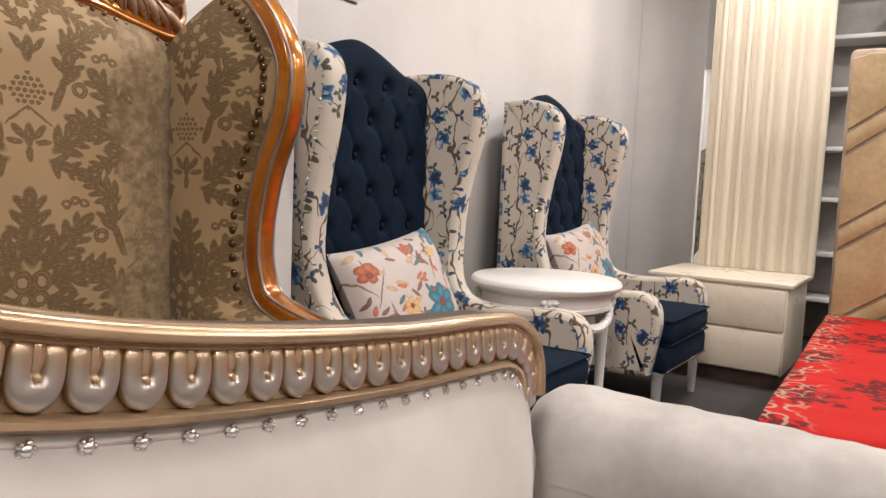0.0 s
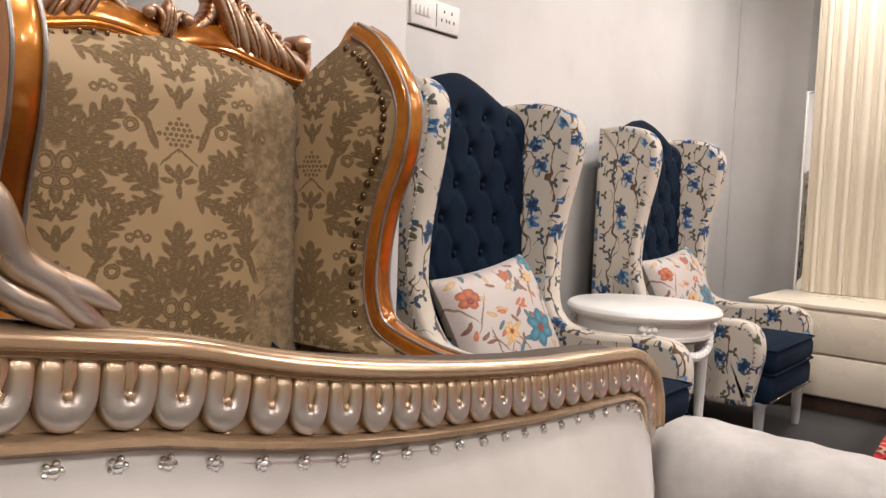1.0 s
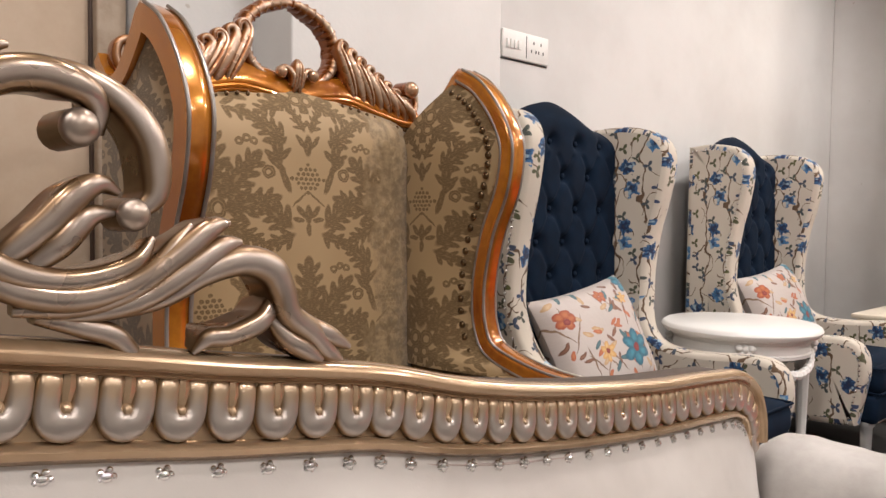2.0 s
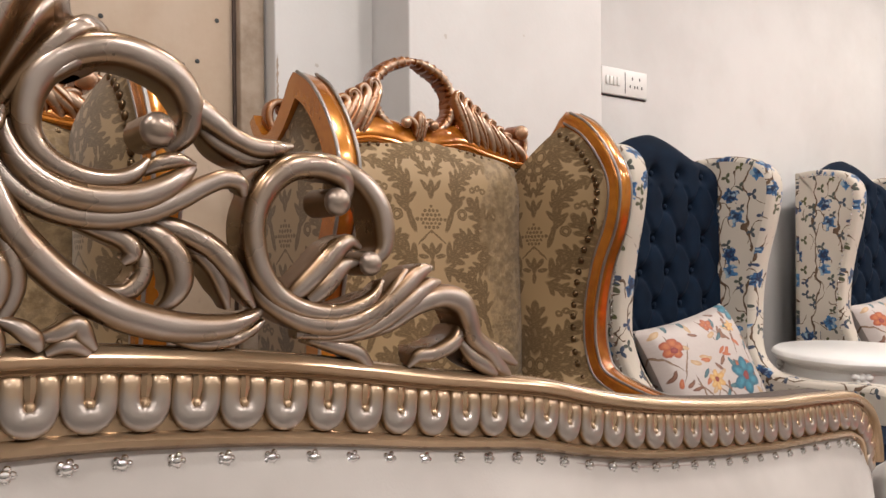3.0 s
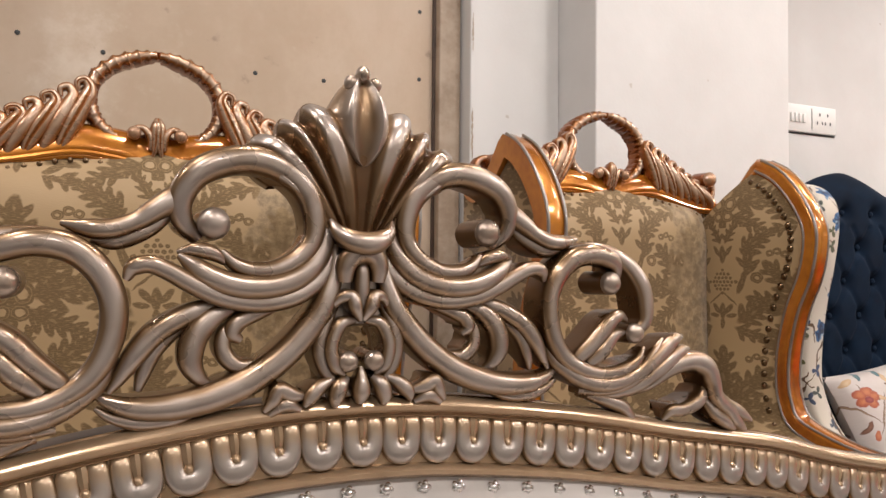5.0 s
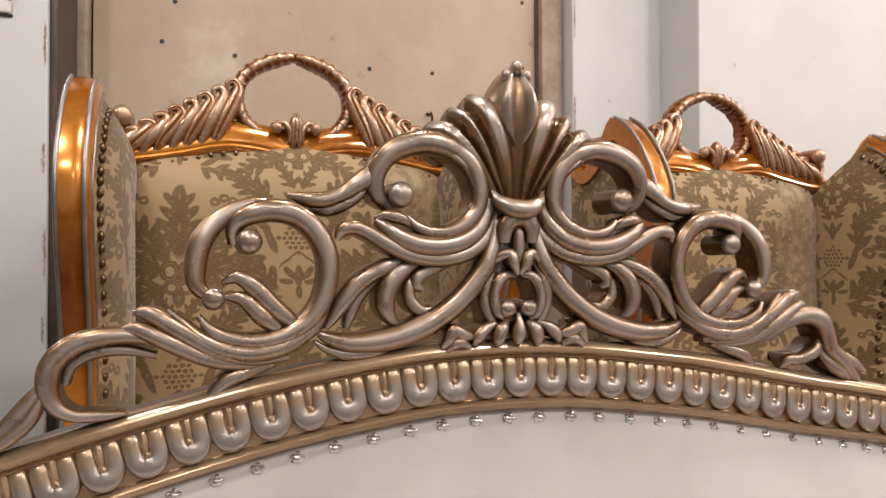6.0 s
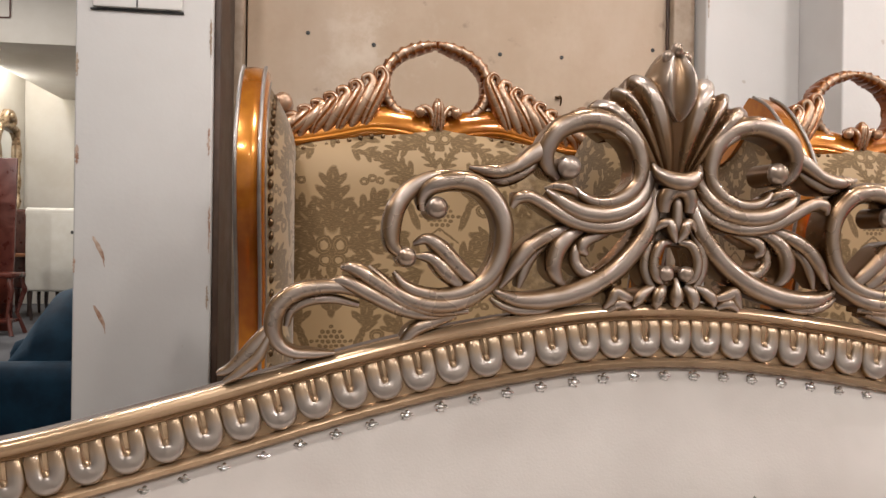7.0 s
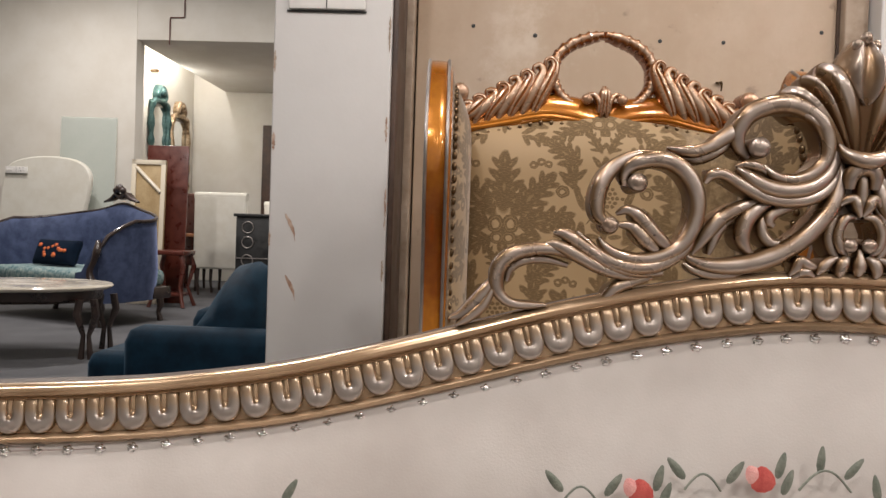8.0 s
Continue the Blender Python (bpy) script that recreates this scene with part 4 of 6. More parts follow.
            for dx, dz, deg in ((0.017, 0.014, -14), (0.024, -0.002, -20), (-0.026, 0.006, -35), (-0.083, 0.008, 40), (-0.05, -0.03, 70)):
                stitch(sd * (cx + dx), cz + dz, 0.0045, 0.0135, deg * sd, M_LEAFTHREAD, "stitched_leaf")
            e = Geo()
            e.sweep([(sd * (cx - 0.075 + 0.035 * t), swell_y(0, 0), cz - 0.012 + 0.016 * math.sin(math.pi * t)) for t in [k / 10 for k in range(11)]], 0.0012, ROUND8)
            part("stitched_stem", e, M_LEAFTHREAD, back)
    for x, z, deg in ((-0.054, 0.859, -4), (-0.022, 0.851, -40), (0.022, 0.849, 40), (0.054, 0.857, 6), (-0.56, 0.812, -30), (0.0, 0.833, 10)):
        stitch(x, z, 0.0042, 0.0135, deg, M_LEAFTHREAD, "stitched_leaf")
    e = Geo()
    e.sweep([(-0.075 + 0.05 * t, swell_y(0, 0), 0.829 + 0.020 * math.sin(math.pi * t)) for t in [k / 10 for k in range(11)]], 0.0012, ROUND8)
    part("stitched_stem", e, M_LEAFTHREAD, back)
    # arms, seat, base
    for sd in (1, -1):
        g = Geo()
        rows, uvs = [], []
        for i in range(41):
            y = 0.045 - 0.80 * i / 40
            lift = -0.022 * min(0.045 - y, 0.45)
            end = 1 - 0.55 * max(0.0, (1 - i / 2.5)) ** 2 if i < 3 else 1 - 0.25 * max(0.0, (i - 37) / 3) ** 2
            row, uv = [], []
            for k in range(25):
                a = math.pi * (-0.06 + 1.12 * k / 24)
                px = 0.085 * math.copysign(abs(math.cos(a)) ** 0.75, math.cos(a))
                pz = 0.10 * math.copysign(abs(math.sin(a)) ** 0.8, math.sin(a)) if math.sin(a) > 0 else 0.0
                pleat = (0.0012 * math.sin(i * 2.1 + 0.4 * math.sin(k)) + 0.0028 * noise.noise((y * 14, k * 0.5, sd))) * max(0.0, math.sin(a)) ** 2
                row.append((sd * (1.195 + px * end), y, 0.668 + lift + (pz + pleat) * end))
                uv.append((y, k * 0.012))
            row = [(row[0][0], y, 0.30)] + row + [(row[-1][0], y, 0.30)]
            uv = [(y, -0.3)] + uv + [(y, 0.6)]
            rows.append(row)
            uvs.append(uv)
        b = g.grid(rows, uvs)
        m = len(rows[0])
        g.face([b + j for j in range(m)], uvs[0])
        g.face([b + 40 * m + j for j in range(m)], uvs[40])
        part("arm", g, M_ARM, sofa, "padded ivory velvet arm with gathered top", 50)
    for k in range(3):
        g = Geo()
        g.box(-1.02 + 0.68 * k, -1.02 + 0.68 * k + 0.676, -0.78, -0.075, 0.33, 0.47, 0.05)
        part("seat_cushion", g, M_CREAM, sofa)
    g = Geo()
    g.box(-1.16, 1.16, -0.76, 0.06, 0.16, 0.33, 0.02)
    part("base", g, M_GOLD, sofa)
    for x in (-1.08, 1.08):
        for y in (-0.70, 0.0):
            g = Geo()
            g.lathe([(0.0, 0.0), (0.028, 0.0), (0.036, 0.03), (0.024, 0.06), (0.045, 0.12), (0.05, 0.16), (0.0, 0.165)], (x, y, 0), 16)
            part("leg", g, M_GOLD, sofa)
    # carved crest: cartouche first, then palmette and scrolls
    g = Geo()
    g.slab([(-0.021, 1.125), (-0.024, 1.10), (-0.028, 1.075), (-0.022, 1.045), (-0.012, 1.042), (-0.006, 1.056), (-0.015, 1.063), (-0.017, 1.077), (-0.012, 1.089), (0.012, 1.089), (0.017, 1.077), (0.015, 1.063), (0.006, 1.056), (0.012, 1.042), (0.022, 1.045), (0.028, 1.075), (0.024, 1.10), (0.021, 1.125), (0.017, 1.16), (-0.017, 1.16)],
           lambda a, b, d: (a * 1.12, d, 1.101 + (b - 1.101) * 1.07), [(0.026, 0.002), (0.024, 0.0), (0.0, 0.0), (-0.005, 0.002)])
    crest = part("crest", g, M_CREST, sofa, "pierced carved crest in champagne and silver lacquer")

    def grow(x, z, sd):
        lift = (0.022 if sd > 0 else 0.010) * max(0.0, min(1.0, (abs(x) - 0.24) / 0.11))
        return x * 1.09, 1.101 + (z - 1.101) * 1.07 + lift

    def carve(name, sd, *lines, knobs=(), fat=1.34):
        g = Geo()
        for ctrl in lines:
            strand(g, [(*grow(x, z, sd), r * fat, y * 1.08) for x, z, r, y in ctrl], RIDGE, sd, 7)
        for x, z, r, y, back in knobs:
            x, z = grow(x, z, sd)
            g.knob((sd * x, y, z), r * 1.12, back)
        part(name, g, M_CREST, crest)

    carve("arch", 1, [(-0.0115, 1.120, 0.0040, -0.012), (-0.0115, 1.130, 0.0054, -0.014), (-0.0075, 1.137, 0.006, -0.015), (0.0, 1.140, 0.0064, -0.016), (0.0075, 1.137, 0.006, -0.015), (0.0115, 1.130, 0.0054, -0.014), (0.0115, 1.120, 0.0040, -0.012)])
    carve("stem", 1, [(0.0, 1.134, 0.0026, -0.010), (0.0, 1.126, 0.0040, -0.013), (0.0, 1.106, 0.0042, -0.012), (0.0, 1.098, 0.002, -0.008)])
    carve("drop_leaf", 1, [(0.0, 1.062, 0.0015, -0.012), (0.0, 1.056, 0.0030, -0.014), (0.0, 1.046, 0.0052, -0.014), (0.0, 1.038, 0.0025, -0.012)])
    for sd in (1, -1):
        carve("oval_scroll", sd, [(0.004, 1.094, 0.0022, -0.010), (0.014, 1.091, 0.0036, -0.012), (0.020, 1.078, 0.0040, -0.012), (0.018, 1.064, 0.0036, -0.012), (0.011, 1.057, 0.002, -0.010)],
              [(0.016, 1.105, 0.0022, -0.006), (0.024, 1.090, 0.0042, -0.008), (0.027, 1.072, 0.0042, -0.008), (0.021, 1.056, 0.0034, -0.008), (0.014, 1.050, 0.002, -0.008)], knobs=((0.0092, 1.066, 0.0068, -0.014, 0.03),))
        carve("leaf", sd, [(0.001, 1.094, 0.0018, -0.014), (0.0055, 1.103, 0.0038, -0.017), (0.008, 1.110, 0.0036, -0.016), (0.014, 1.109, 0.003, -0.014), (0.020, 1.103, 0.0016, -0.010)])
        carve("base_leaf", sd, [(0.009, 1.055, 0.0022, -0.010), (0.014, 1.050, 0.0046, -0.013), (0.017, 1.042, 0.0044, -0.013), (0.017, 1.036, 0.0018, -0.011)])
        carve("base_leaf", sd, [(0.020, 1.054, 0.0022, -0.010), (0.028, 1.050, 0.0040, -0.012), (0.034, 1.044, 0.0040, -0.013), (0.037, 1.038, 0.0018, -0.011)])
        carve("base_leaf", sd, [(0.036, 1.044, 0.0018, -0.010), (0.046, 1.046, 0.0042, -0.012), (0.054, 1.050, 0.0042, -0.013), (0.058, 1.043, 0.0040, -0.012), (0.063, 1.036, 0.0016, -0.010)], [(0.040, 1.036, 0.002, -0.010), (0.050, 1.040, 0.004, -0.012), (0.060, 1.034, 0.002, -0.010)])
    palmette(crest)
    for sd in (1, -1):
        # inner scroll: a smooth ring whose foot spreads into three ridges
        carve("scroll", sd, [(0.104, 1.147, 0.0040, -0.002), (0.113, 1.156, 0.0052, -0.005), (0.1155, 1.170, 0.0062, -0.008), (0.108, 1.185, 0.0070, -0.010), (0.094, 1.194, 0.0074, -0.010), (0.075, 1.198, 0.0074, -0.010), (0.056, 1.194, 0.0074, -0.010), (0.040, 1.182, 0.0072, -0.010), (0.033, 1.166, 0.0063, -0.010),
                             (0.033, 1.149, 0.0056, -0.010), (0.042, 1.136, 0.0052, -0.011), (0.057, 1.128, 0.0048, -0.012), (0.072, 1.127, 0.0044, -0.012), (0.083, 1.131, 0.0036, -0.012), (0.091, 1.139, 0.0016, -0.011)],
              [(0.025, 1.176, 0.0026, 0.0), (0.022, 1.156, 0.0048, -0.004), (0.028, 1.137, 0.0056, -0.008), (0.042, 1.123, 0.0062, -0.011), (0.061, 1.1165, 0.0064, -0.013), (0.082, 1.117, 0.0064, -0.014), (0.098, 1.123, 0.0058, -0.014), (0.108, 1.130, 0.0045, -0.013), (0.116, 1.136, 0.0016, -0.011)],
              [(0.018, 1.159, 0.0022, 0.0), (0.017, 1.141, 0.0040, -0.003), (0.025, 1.124, 0.0048, -0.006), (0.042, 1.111, 0.0052, -0.009), (0.065, 1.106, 0.0052, -0.011), (0.088, 1.109, 0.0050, -0.012), (0.106, 1.117, 0.0049, -0.013), (0.120, 1.125, 0.0046, -0.014), (0.132, 1.130, 0.0044, -0.015), (0.141, 1.128, 0.0042, -0.014), (0.145, 1.121, 0.002, -0.011)],
              knobs=((0.096, 1.156, 0.0098, -0.012, 0.034),))
        carve("leaf", sd, [(0.117, 1.138, 0.0012, -0.010), (0.106, 1.1395, 0.0036, -0.013), (0.096, 1.137, 0.0038, -0.013), (0.088, 1.131, 0.0014, -0.010)])
        carve("sweep", sd, [(0.016, 1.150, 0.0028, -0.004), (0.017, 1.128, 0.0046, -0.006), (0.023, 1.107, 0.0062, -0.008), (0.032, 1.092, 0.0070, -0.008), (0.050, 1.072, 0.0074, -0.008), (0.071, 1.057, 0.0077, -0.008), (0.094, 1.0475, 0.0076, -0.008), (0.116, 1.043, 0.0070, -0.008), (0.136, 1.043, 0.0058, -0.008), (0.151, 1.047, 0.0038, -0.006), (0.160, 1.052, 0.0016, -0.004)],
              [(0.100, 1.041, 0.0024, -0.004), (0.116, 1.035, 0.0038, -0.006), (0.136, 1.034, 0.0038, -0.006), (0.151, 1.038, 0.0026, -0.005), (0.160, 1.044, 0.0012, -0.004)])
        for c in ([[(0.048, 1.106, 0.0018, -0.004), (0.066, 1.100, 0.0040, -0.006), (0.079, 1.094, 0.0045, -0.007), (0.083, 1.087, 0.0045, -0.007), (0.078, 1.082, 0.0024, -0.006)], [(0.075, 1.097, 0.0022, -0.003), (0.087, 1.087, 0.0040, -0.005), (0.088, 1.075, 0.0044, -0.006), (0.080, 1.066, 0.0044, -0.006), (0.069, 1.067, 0.0024, -0.005)]],
                  [[(0.076, 1.105, 0.0018, -0.004), (0.094, 1.098, 0.0054, -0.007), (0.105, 1.086, 0.0066, -0.008), (0.108, 1.071, 0.0062, -0.008), (0.103, 1.060, 0.0042, -0.007), (0.096, 1.055, 0.0016, -0.005)]],
                  [[(0.084, 1.108, 0.0018, -0.004), (0.108, 1.100, 0.0052, -0.007), (0.127, 1.089, 0.0058, -0.008), (0.139, 1.075, 0.0054, -0.008), (0.147, 1.062, 0.0036, -0.006), (0.153, 1.053, 0.0016, -0.005)], [(0.094, 1.102, 0.0018, -0.002), (0.115, 1.091, 0.0042, -0.004), (0.128, 1.078, 0.0044, -0.005), (0.134, 1.064, 0.0036, -0.005), (0.137, 1.053, 0.0018, -0.004)]]):
            carve("leaf", sd, *c)
        carve("link", sd, [(0.106, 1.183, 0.0024, -0.002), (0.119, 1.171, 0.0062, -0.006), (0.130, 1.163, 0.0056, -0.008), (0.139, 1.1565, 0.0048, -0.008), (0.153, 1.151, 0.0050, -0.008), (0.166, 1.151, 0.0046, -0.007), (0.180, 1.154, 0.0014, -0.004)],
              [(0.118, 1.164, 0.002, -0.002), (0.132, 1.152, 0.0040, -0.004), (0.150, 1.144, 0.0044, -0.004), (0.164, 1.145, 0.0024, -0.003)])
        # outer scroll
        carve("scroll", sd, [(0.2175, 1.118, 0.0040, 0.0), (0.218, 1.127, 0.0046, -0.004), (0.214, 1.1345, 0.0054, -0.008), (0.206, 1.139, 0.0062, -0.010), (0.192, 1.142, 0.0069, -0.010), (0.175, 1.139, 0.0069, -0.010), (0.161, 1.128, 0.0067, -0.010), (0.1525, 1.112, 0.0065, -0.010), (0.151, 1.095, 0.0064, -0.010), (0.155, 1.077, 0.0060, -0.010), (0.164, 1.0625, 0.0056, -0.010), (0.177, 1.053, 0.0052, -0.011),
                             (0.193, 1.0478, 0.0048, -0.012), (0.209, 1.0472, 0.0047, -0.012), (0.225, 1.051, 0.0043, -0.012), (0.235, 1.057, 0.0034, -0.012), (0.242, 1.066, 0.0016, -0.010)],
              [(0.150, 1.082, 0.0034, 0.0), (0.157, 1.062, 0.0048, -0.005), (0.168, 1.051, 0.0051, -0.008), (0.184, 1.042, 0.0054, -0.010), (0.204, 1.0385, 0.0055, -0.012), (0.225, 1.042, 0.0050, -0.012), (0.241, 1.050, 0.0046, -0.012), (0.253, 1.060, 0.0038, -0.011), (0.262, 1.069, 0.0014, -0.010)],
              [(0.172, 1.146, 0.002, 0.002), (0.192, 1.1475, 0.0036, 0.0), (0.211, 1.1445, 0.0048, -0.002), (0.229, 1.134, 0.0058, -0.005), (0.240, 1.119, 0.0064, -0.008), (0.244, 1.102, 0.0064, -0.009), (0.243, 1.088, 0.0052, -0.010), (0.236, 1.080, 0.0036, -0.010)],
              knobs=((0.2075, 1.119, 0.0090, -0.012, 0.032), (0.232, 1.078, 0.0080, -0.012, 0.024)))
        for c in ([[(0.226, 1.089, 0.0016, -0.008), (0.216, 1.093, 0.0040, -0.011), (0.205, 1.087, 0.0056, -0.012), (0.192, 1.073, 0.0058, -0.011), (0.179, 1.061, 0.0048, -0.009), (0.172, 1.055, 0.002, -0.008)], [(0.224, 1.079, 0.0016, -0.008), (0.211, 1.077, 0.0046, -0.011), (0.199, 1.065, 0.0056, -0.011), (0.188, 1.055, 0.004, -0.009)]],
                  [[(0.180, 1.034, 0.0024, -0.006), (0.205, 1.034, 0.0044, -0.009), (0.229, 1.0405, 0.0050, -0.011), (0.253, 1.0545, 0.0054, -0.012), (0.272, 1.065, 0.0048, -0.011), (0.284, 1.066, 0.0016, -0.009)]],
                  [[(0.190, 1.030, 0.0022, -0.005), (0.215, 1.031, 0.0042, -0.008), (0.237, 1.036, 0.0048, -0.010), (0.259, 1.0455, 0.0052, -0.012), (0.279, 1.054, 0.0046, -0.011), (0.291, 1.054, 0.0016, -0.009)]],
                  [[(0.190, 1.030, 0.0028, -0.004), (0.209, 1.024, 0.0042, -0.006), (0.224, 1.018, 0.0046, -0.006), (0.233, 1.008, 0.0038, -0.005)]]):
            carve("leaf", sd, *c)
        if sd > 0:
            carve("tail", sd, [(0.210, 1.027, 0.0022, -0.004), (0.245, 1.0335, 0.0044, -0.007), (0.270, 1.042, 0.0056, -0.010), (0.292, 1.0435, 0.0068, -0.011), (0.308, 1.035, 0.0074, -0.011), (0.316, 1.021, 0.0069, -0.010), (0.322, 1.005, 0.0064, -0.009), (0.338, 0.990, 0.0066, -0.006), (0.352, 0.974, 0.0058, -0.003), (0.364, 0.966, 0.0024, -0.001)],
                  [(0.318, 1.018, 0.0026, -0.002), (0.334, 0.997, 0.0048, -0.005), (0.352, 0.984, 0.0048, -0.006), (0.368, 0.975, 0.0018, -0.005)],
                  [(0.308, 1.012, 0.0024, -0.004), (0.320, 0.992, 0.0046, -0.008), (0.334, 0.980, 0.0048, -0.008), (0.346, 0.970, 0.0022, -0.006)],
                  [(0.315, 1.016, 0.0040, -0.004), (0.304, 1.006, 0.0052, -0.007), (0.285, 1.0035, 0.0048, -0.008), (0.272, 1.006, 0.0042, -0.009), (0.264, 1.000, 0.0015, -0.007)])
        else:   # the other tail is wider and reaches further along the rail
            carve("tail", sd, [(0.257, 1.042, 0.0025, -0.009), (0.280, 1.049, 0.0040, -0.009), (0.301, 1.048, 0.0052, -0.009), (0.319, 1.042, 0.0059, -0.009), (0.332, 1.030, 0.0063, -0.009), (0.336, 1.015, 0.0059, -0.009), (0.332, 1.001, 0.0047, -0.009), (0.321, 0.994, 0.0036, -0.009), (0.304, 0.994, 0.0032, -0.009), (0.288, 0.996, 0.0012, -0.009)],
                  [(0.335, 1.018, 0.0024, -0.006), (0.343, 1.005, 0.0051, -0.006), (0.354, 0.991, 0.0055, -0.006), (0.367, 0.979, 0.0039, -0.006), (0.378, 0.975, 0.0015, -0.006)],
                  [(0.338, 1.007, 0.0020, -0.010), (0.347, 0.989, 0.0039, -0.010), (0.361, 0.976, 0.0035, -0.010), (0.372, 0.969, 0.0015, -0.010)],
                  [(0.269, 1.036, 0.0021, -0.004), (0.290, 1.039, 0.0032, -0.004), (0.309, 1.036, 0.0036, -0.004), (0.322, 1.027, 0.0032, -0.004), (0.326, 1.014, 0.0020, -0.004)])
    return sofa


carved_sofa()


# ---- gilded wing chairs ----
WING = [(-0.195, 1.396), (-0.249, 1.365), (-0.299, 1.31), (-0.332, 1.25), (-0.337, 1.2), (-0.323, 1.13), (-0.289, 1.05), (-0.268, 0.97), (-0.26, 0.9), (-0.266, 0.83), (-0.299, 0.77), (-0.4, 0.735), (-0.5, 0.72), (-0.62, 0.715), (-0.69, 0.7), (-0.71, 0.67)]
WING_TOP = [(0.0, 1.335), (-0.03, 1.308), (-0.07, 1.302), (-0.115, 1.322), (-0.16, 1.36), (-0.195, 1.396)]


def gold_wing_chair(m):
    chair = thing("gilded_wing_chair", "high olive damask wing chair with carved amber and silver wood", "chair", m, "pair of gilded wing chairs")
    front = curve(WING, 5)
    link = curve(WING_TOP, 5)
    W = 0.37
    # backrest cushion
    g = Geo()
    rows, uvs = [], []
    for i in range(41):
        x = -0.335 + 0.67 * i / 40
        top = 1.318 + 0.022 * math.cos(x / 0.335 * math.pi * 0.5) + 0.008 * math.cos(x * 18)
        row, uv = [], []
        for j in range(37):
            v = j / 36
            z = 0.46 + v * (top - 0.46)
            ex = (abs(x) / 0.335) ** 6
            ez = max(0.0, (v - 0.86) / 0.14) ** 2
            y = -0.115 + 0.045 * ex + 0.05 * ez + 0.02 * v - 0.006 * noise.noise((x * 5, z * 5, 3))
            row.append((x, y, z))
            uv.append((x, z))
        row.append((x, 0.0, top + 0.002))
        uv.append((x, top + 0.05))
        rows.append(row)
        uvs.append(uv)
    g.grid(rows, uvs)
    part("backrest", g, M_DAMASK, chair, "olive damask velvet backrest", 70)
    g = Geo()
    g.box(-0.36, 0.36, 0.004, 0.035, 0.30, 1.30, 0.01)
    part("back_panel", g, M_DAMASK, chair)
    # wings and arms
    for sd in (1, -1):
        rim = [p for p in link + front[1:] if p[1] > 0.735]
        rim.append((rim[-1][0], 0.72))
        for skin in (0, 1):
            g = Geo()
            rows, uvs = [], []
            for y, z in rim:
                z1 = 0.72 + (min(z, 1.22) - 0.72) * 0.97
                row, uv = [], []
                for k in range(17):
                    f = k / 16
                    puff = 0.062 * math.sin(math.pi * min(1.0, 0.02 + 0.75 * f)) ** 0.9
                    py, pz = y + (0.0 - y) * f, z + (z1 - z) * f
                    px = sd * (W - 0.010 - puff) if skin == 0 else sd * (W + 0.012)
                    row.append((px, py, pz))
                    uv.append((py + 0.13, pz + 0.04))
                rows.append(row)
                uvs.append(uv)
            g.grid(rows, uvs)
            if skin == 0:
                wing = part("wing", g, M_DAMASK, chair, "damask velvet wing panel with bronze nails", 70)
            else:
                part("wing_back", g, M_DAMASK, wing, "", 70)
        # amber moulding with silver lines round the wing's edge
        whole = [(0.02, 1.36), (0.006, 1.338)] + link[1:-1]
        edge_line = whole + front
        g = Geo()
        prof = [(-0.020, -0.024), (-0.023, 0.0), (-0.021, 0.018), (-0.012, 0.026), (-0.006, 0.023), (0.0, 0.027), (0.008, 0.026), (0.017, 0.018), (0.020, 0.0), (0.018, -0.024)]
        rad = [min(1.0, 0.55 + 0.45 * i / len(whole)) for i in range(len(edge_line))]
        # the wide face of the moulding turns inwards
        g.sweep([(sd * W, y, z) for y, z in edge_line], rad, [(p * 1.15, q) for p, q in prof], (-sd, 0, 0))
        part("wing_moulding", g, M_ORANGE, wing, "amber lacquered moulding", 75)
        for off, dep in ((0.0225, 0.0185), (0.0225, -0.0215), (-0.006, 0.0255)):
            g = Geo()
            lift = []
            for i in range(len(front)):
                a, b = front[max(i - 1, 0)], front[min(i + 1, len(front) - 1)]
                ty, tz = b[0] - a[0], b[1] - a[1]
                d = math.hypot(ty, tz)
                lift.append((sd * (W - dep), front[i][0] - tz / d * -off, front[i][1] + ty / d * -off))
            g.sweep(lift, 0.0034, ROUND8, (-sd, 0, 0))
            part("silver_bead", g, M_SILVER, wing, "thin silver line")
        # bronze nails inside the moulding
        g = Geo()
        g.ball((0, 0, 0), 0.0085, 0.7, 1, 1, 10, 6)
        nail = mesh_of("nail_head", g, M_BRONZE)
        for y, z, a in along([p for p in front if p[1] > 0.74], 0.026, 0.01):
            ob = part("nail_head", nail, None, wing)
            ob.location = (sd * (W - 0.034), y - 0.035 * math.sin(a), z + 0.035 * math.cos(a))
        g = Geo()
        g.box(sd * W - 0.05, sd * W + 0.05, -0.68, 0.0, 0.42, 0.735, 0.045)
        part("arm", g, M_DAMASK, chair, "", 60)
    # crest rail
    band = curve([(-0.36, 1.316), (-0.30, 1.318), (-0.22, 1.334), (-0.14, 1.352), (-0.07, 1.348), (0.0, 1.334), (0.07, 1.348), (0.14, 1.352), (0.22, 1.334), (0.30, 1.318), (0.36, 1.316)], 6)
    g = Geo()
    g.sweep([(x, -0.035, z) for x, z in band], [0.85 + 0.35 * math.cos(x / 0.36 * 1.4) for x, z in band], [(0.027, -0.03), (0.028, 0.008), (0.025, 0.016), (0.020, 0.017), (0.0165, 0.0125), (0.013, 0.018), (0.006, 0.0185), (-0.010, 0.013), (-0.024, 0.006), (-0.030, -0.002), (-0.029, -0.03)])
    rail = part("crest_rail", g, M_ORANGE, chair, "amber serpentine crest rail with silvered carving", 75)
    g = Geo()
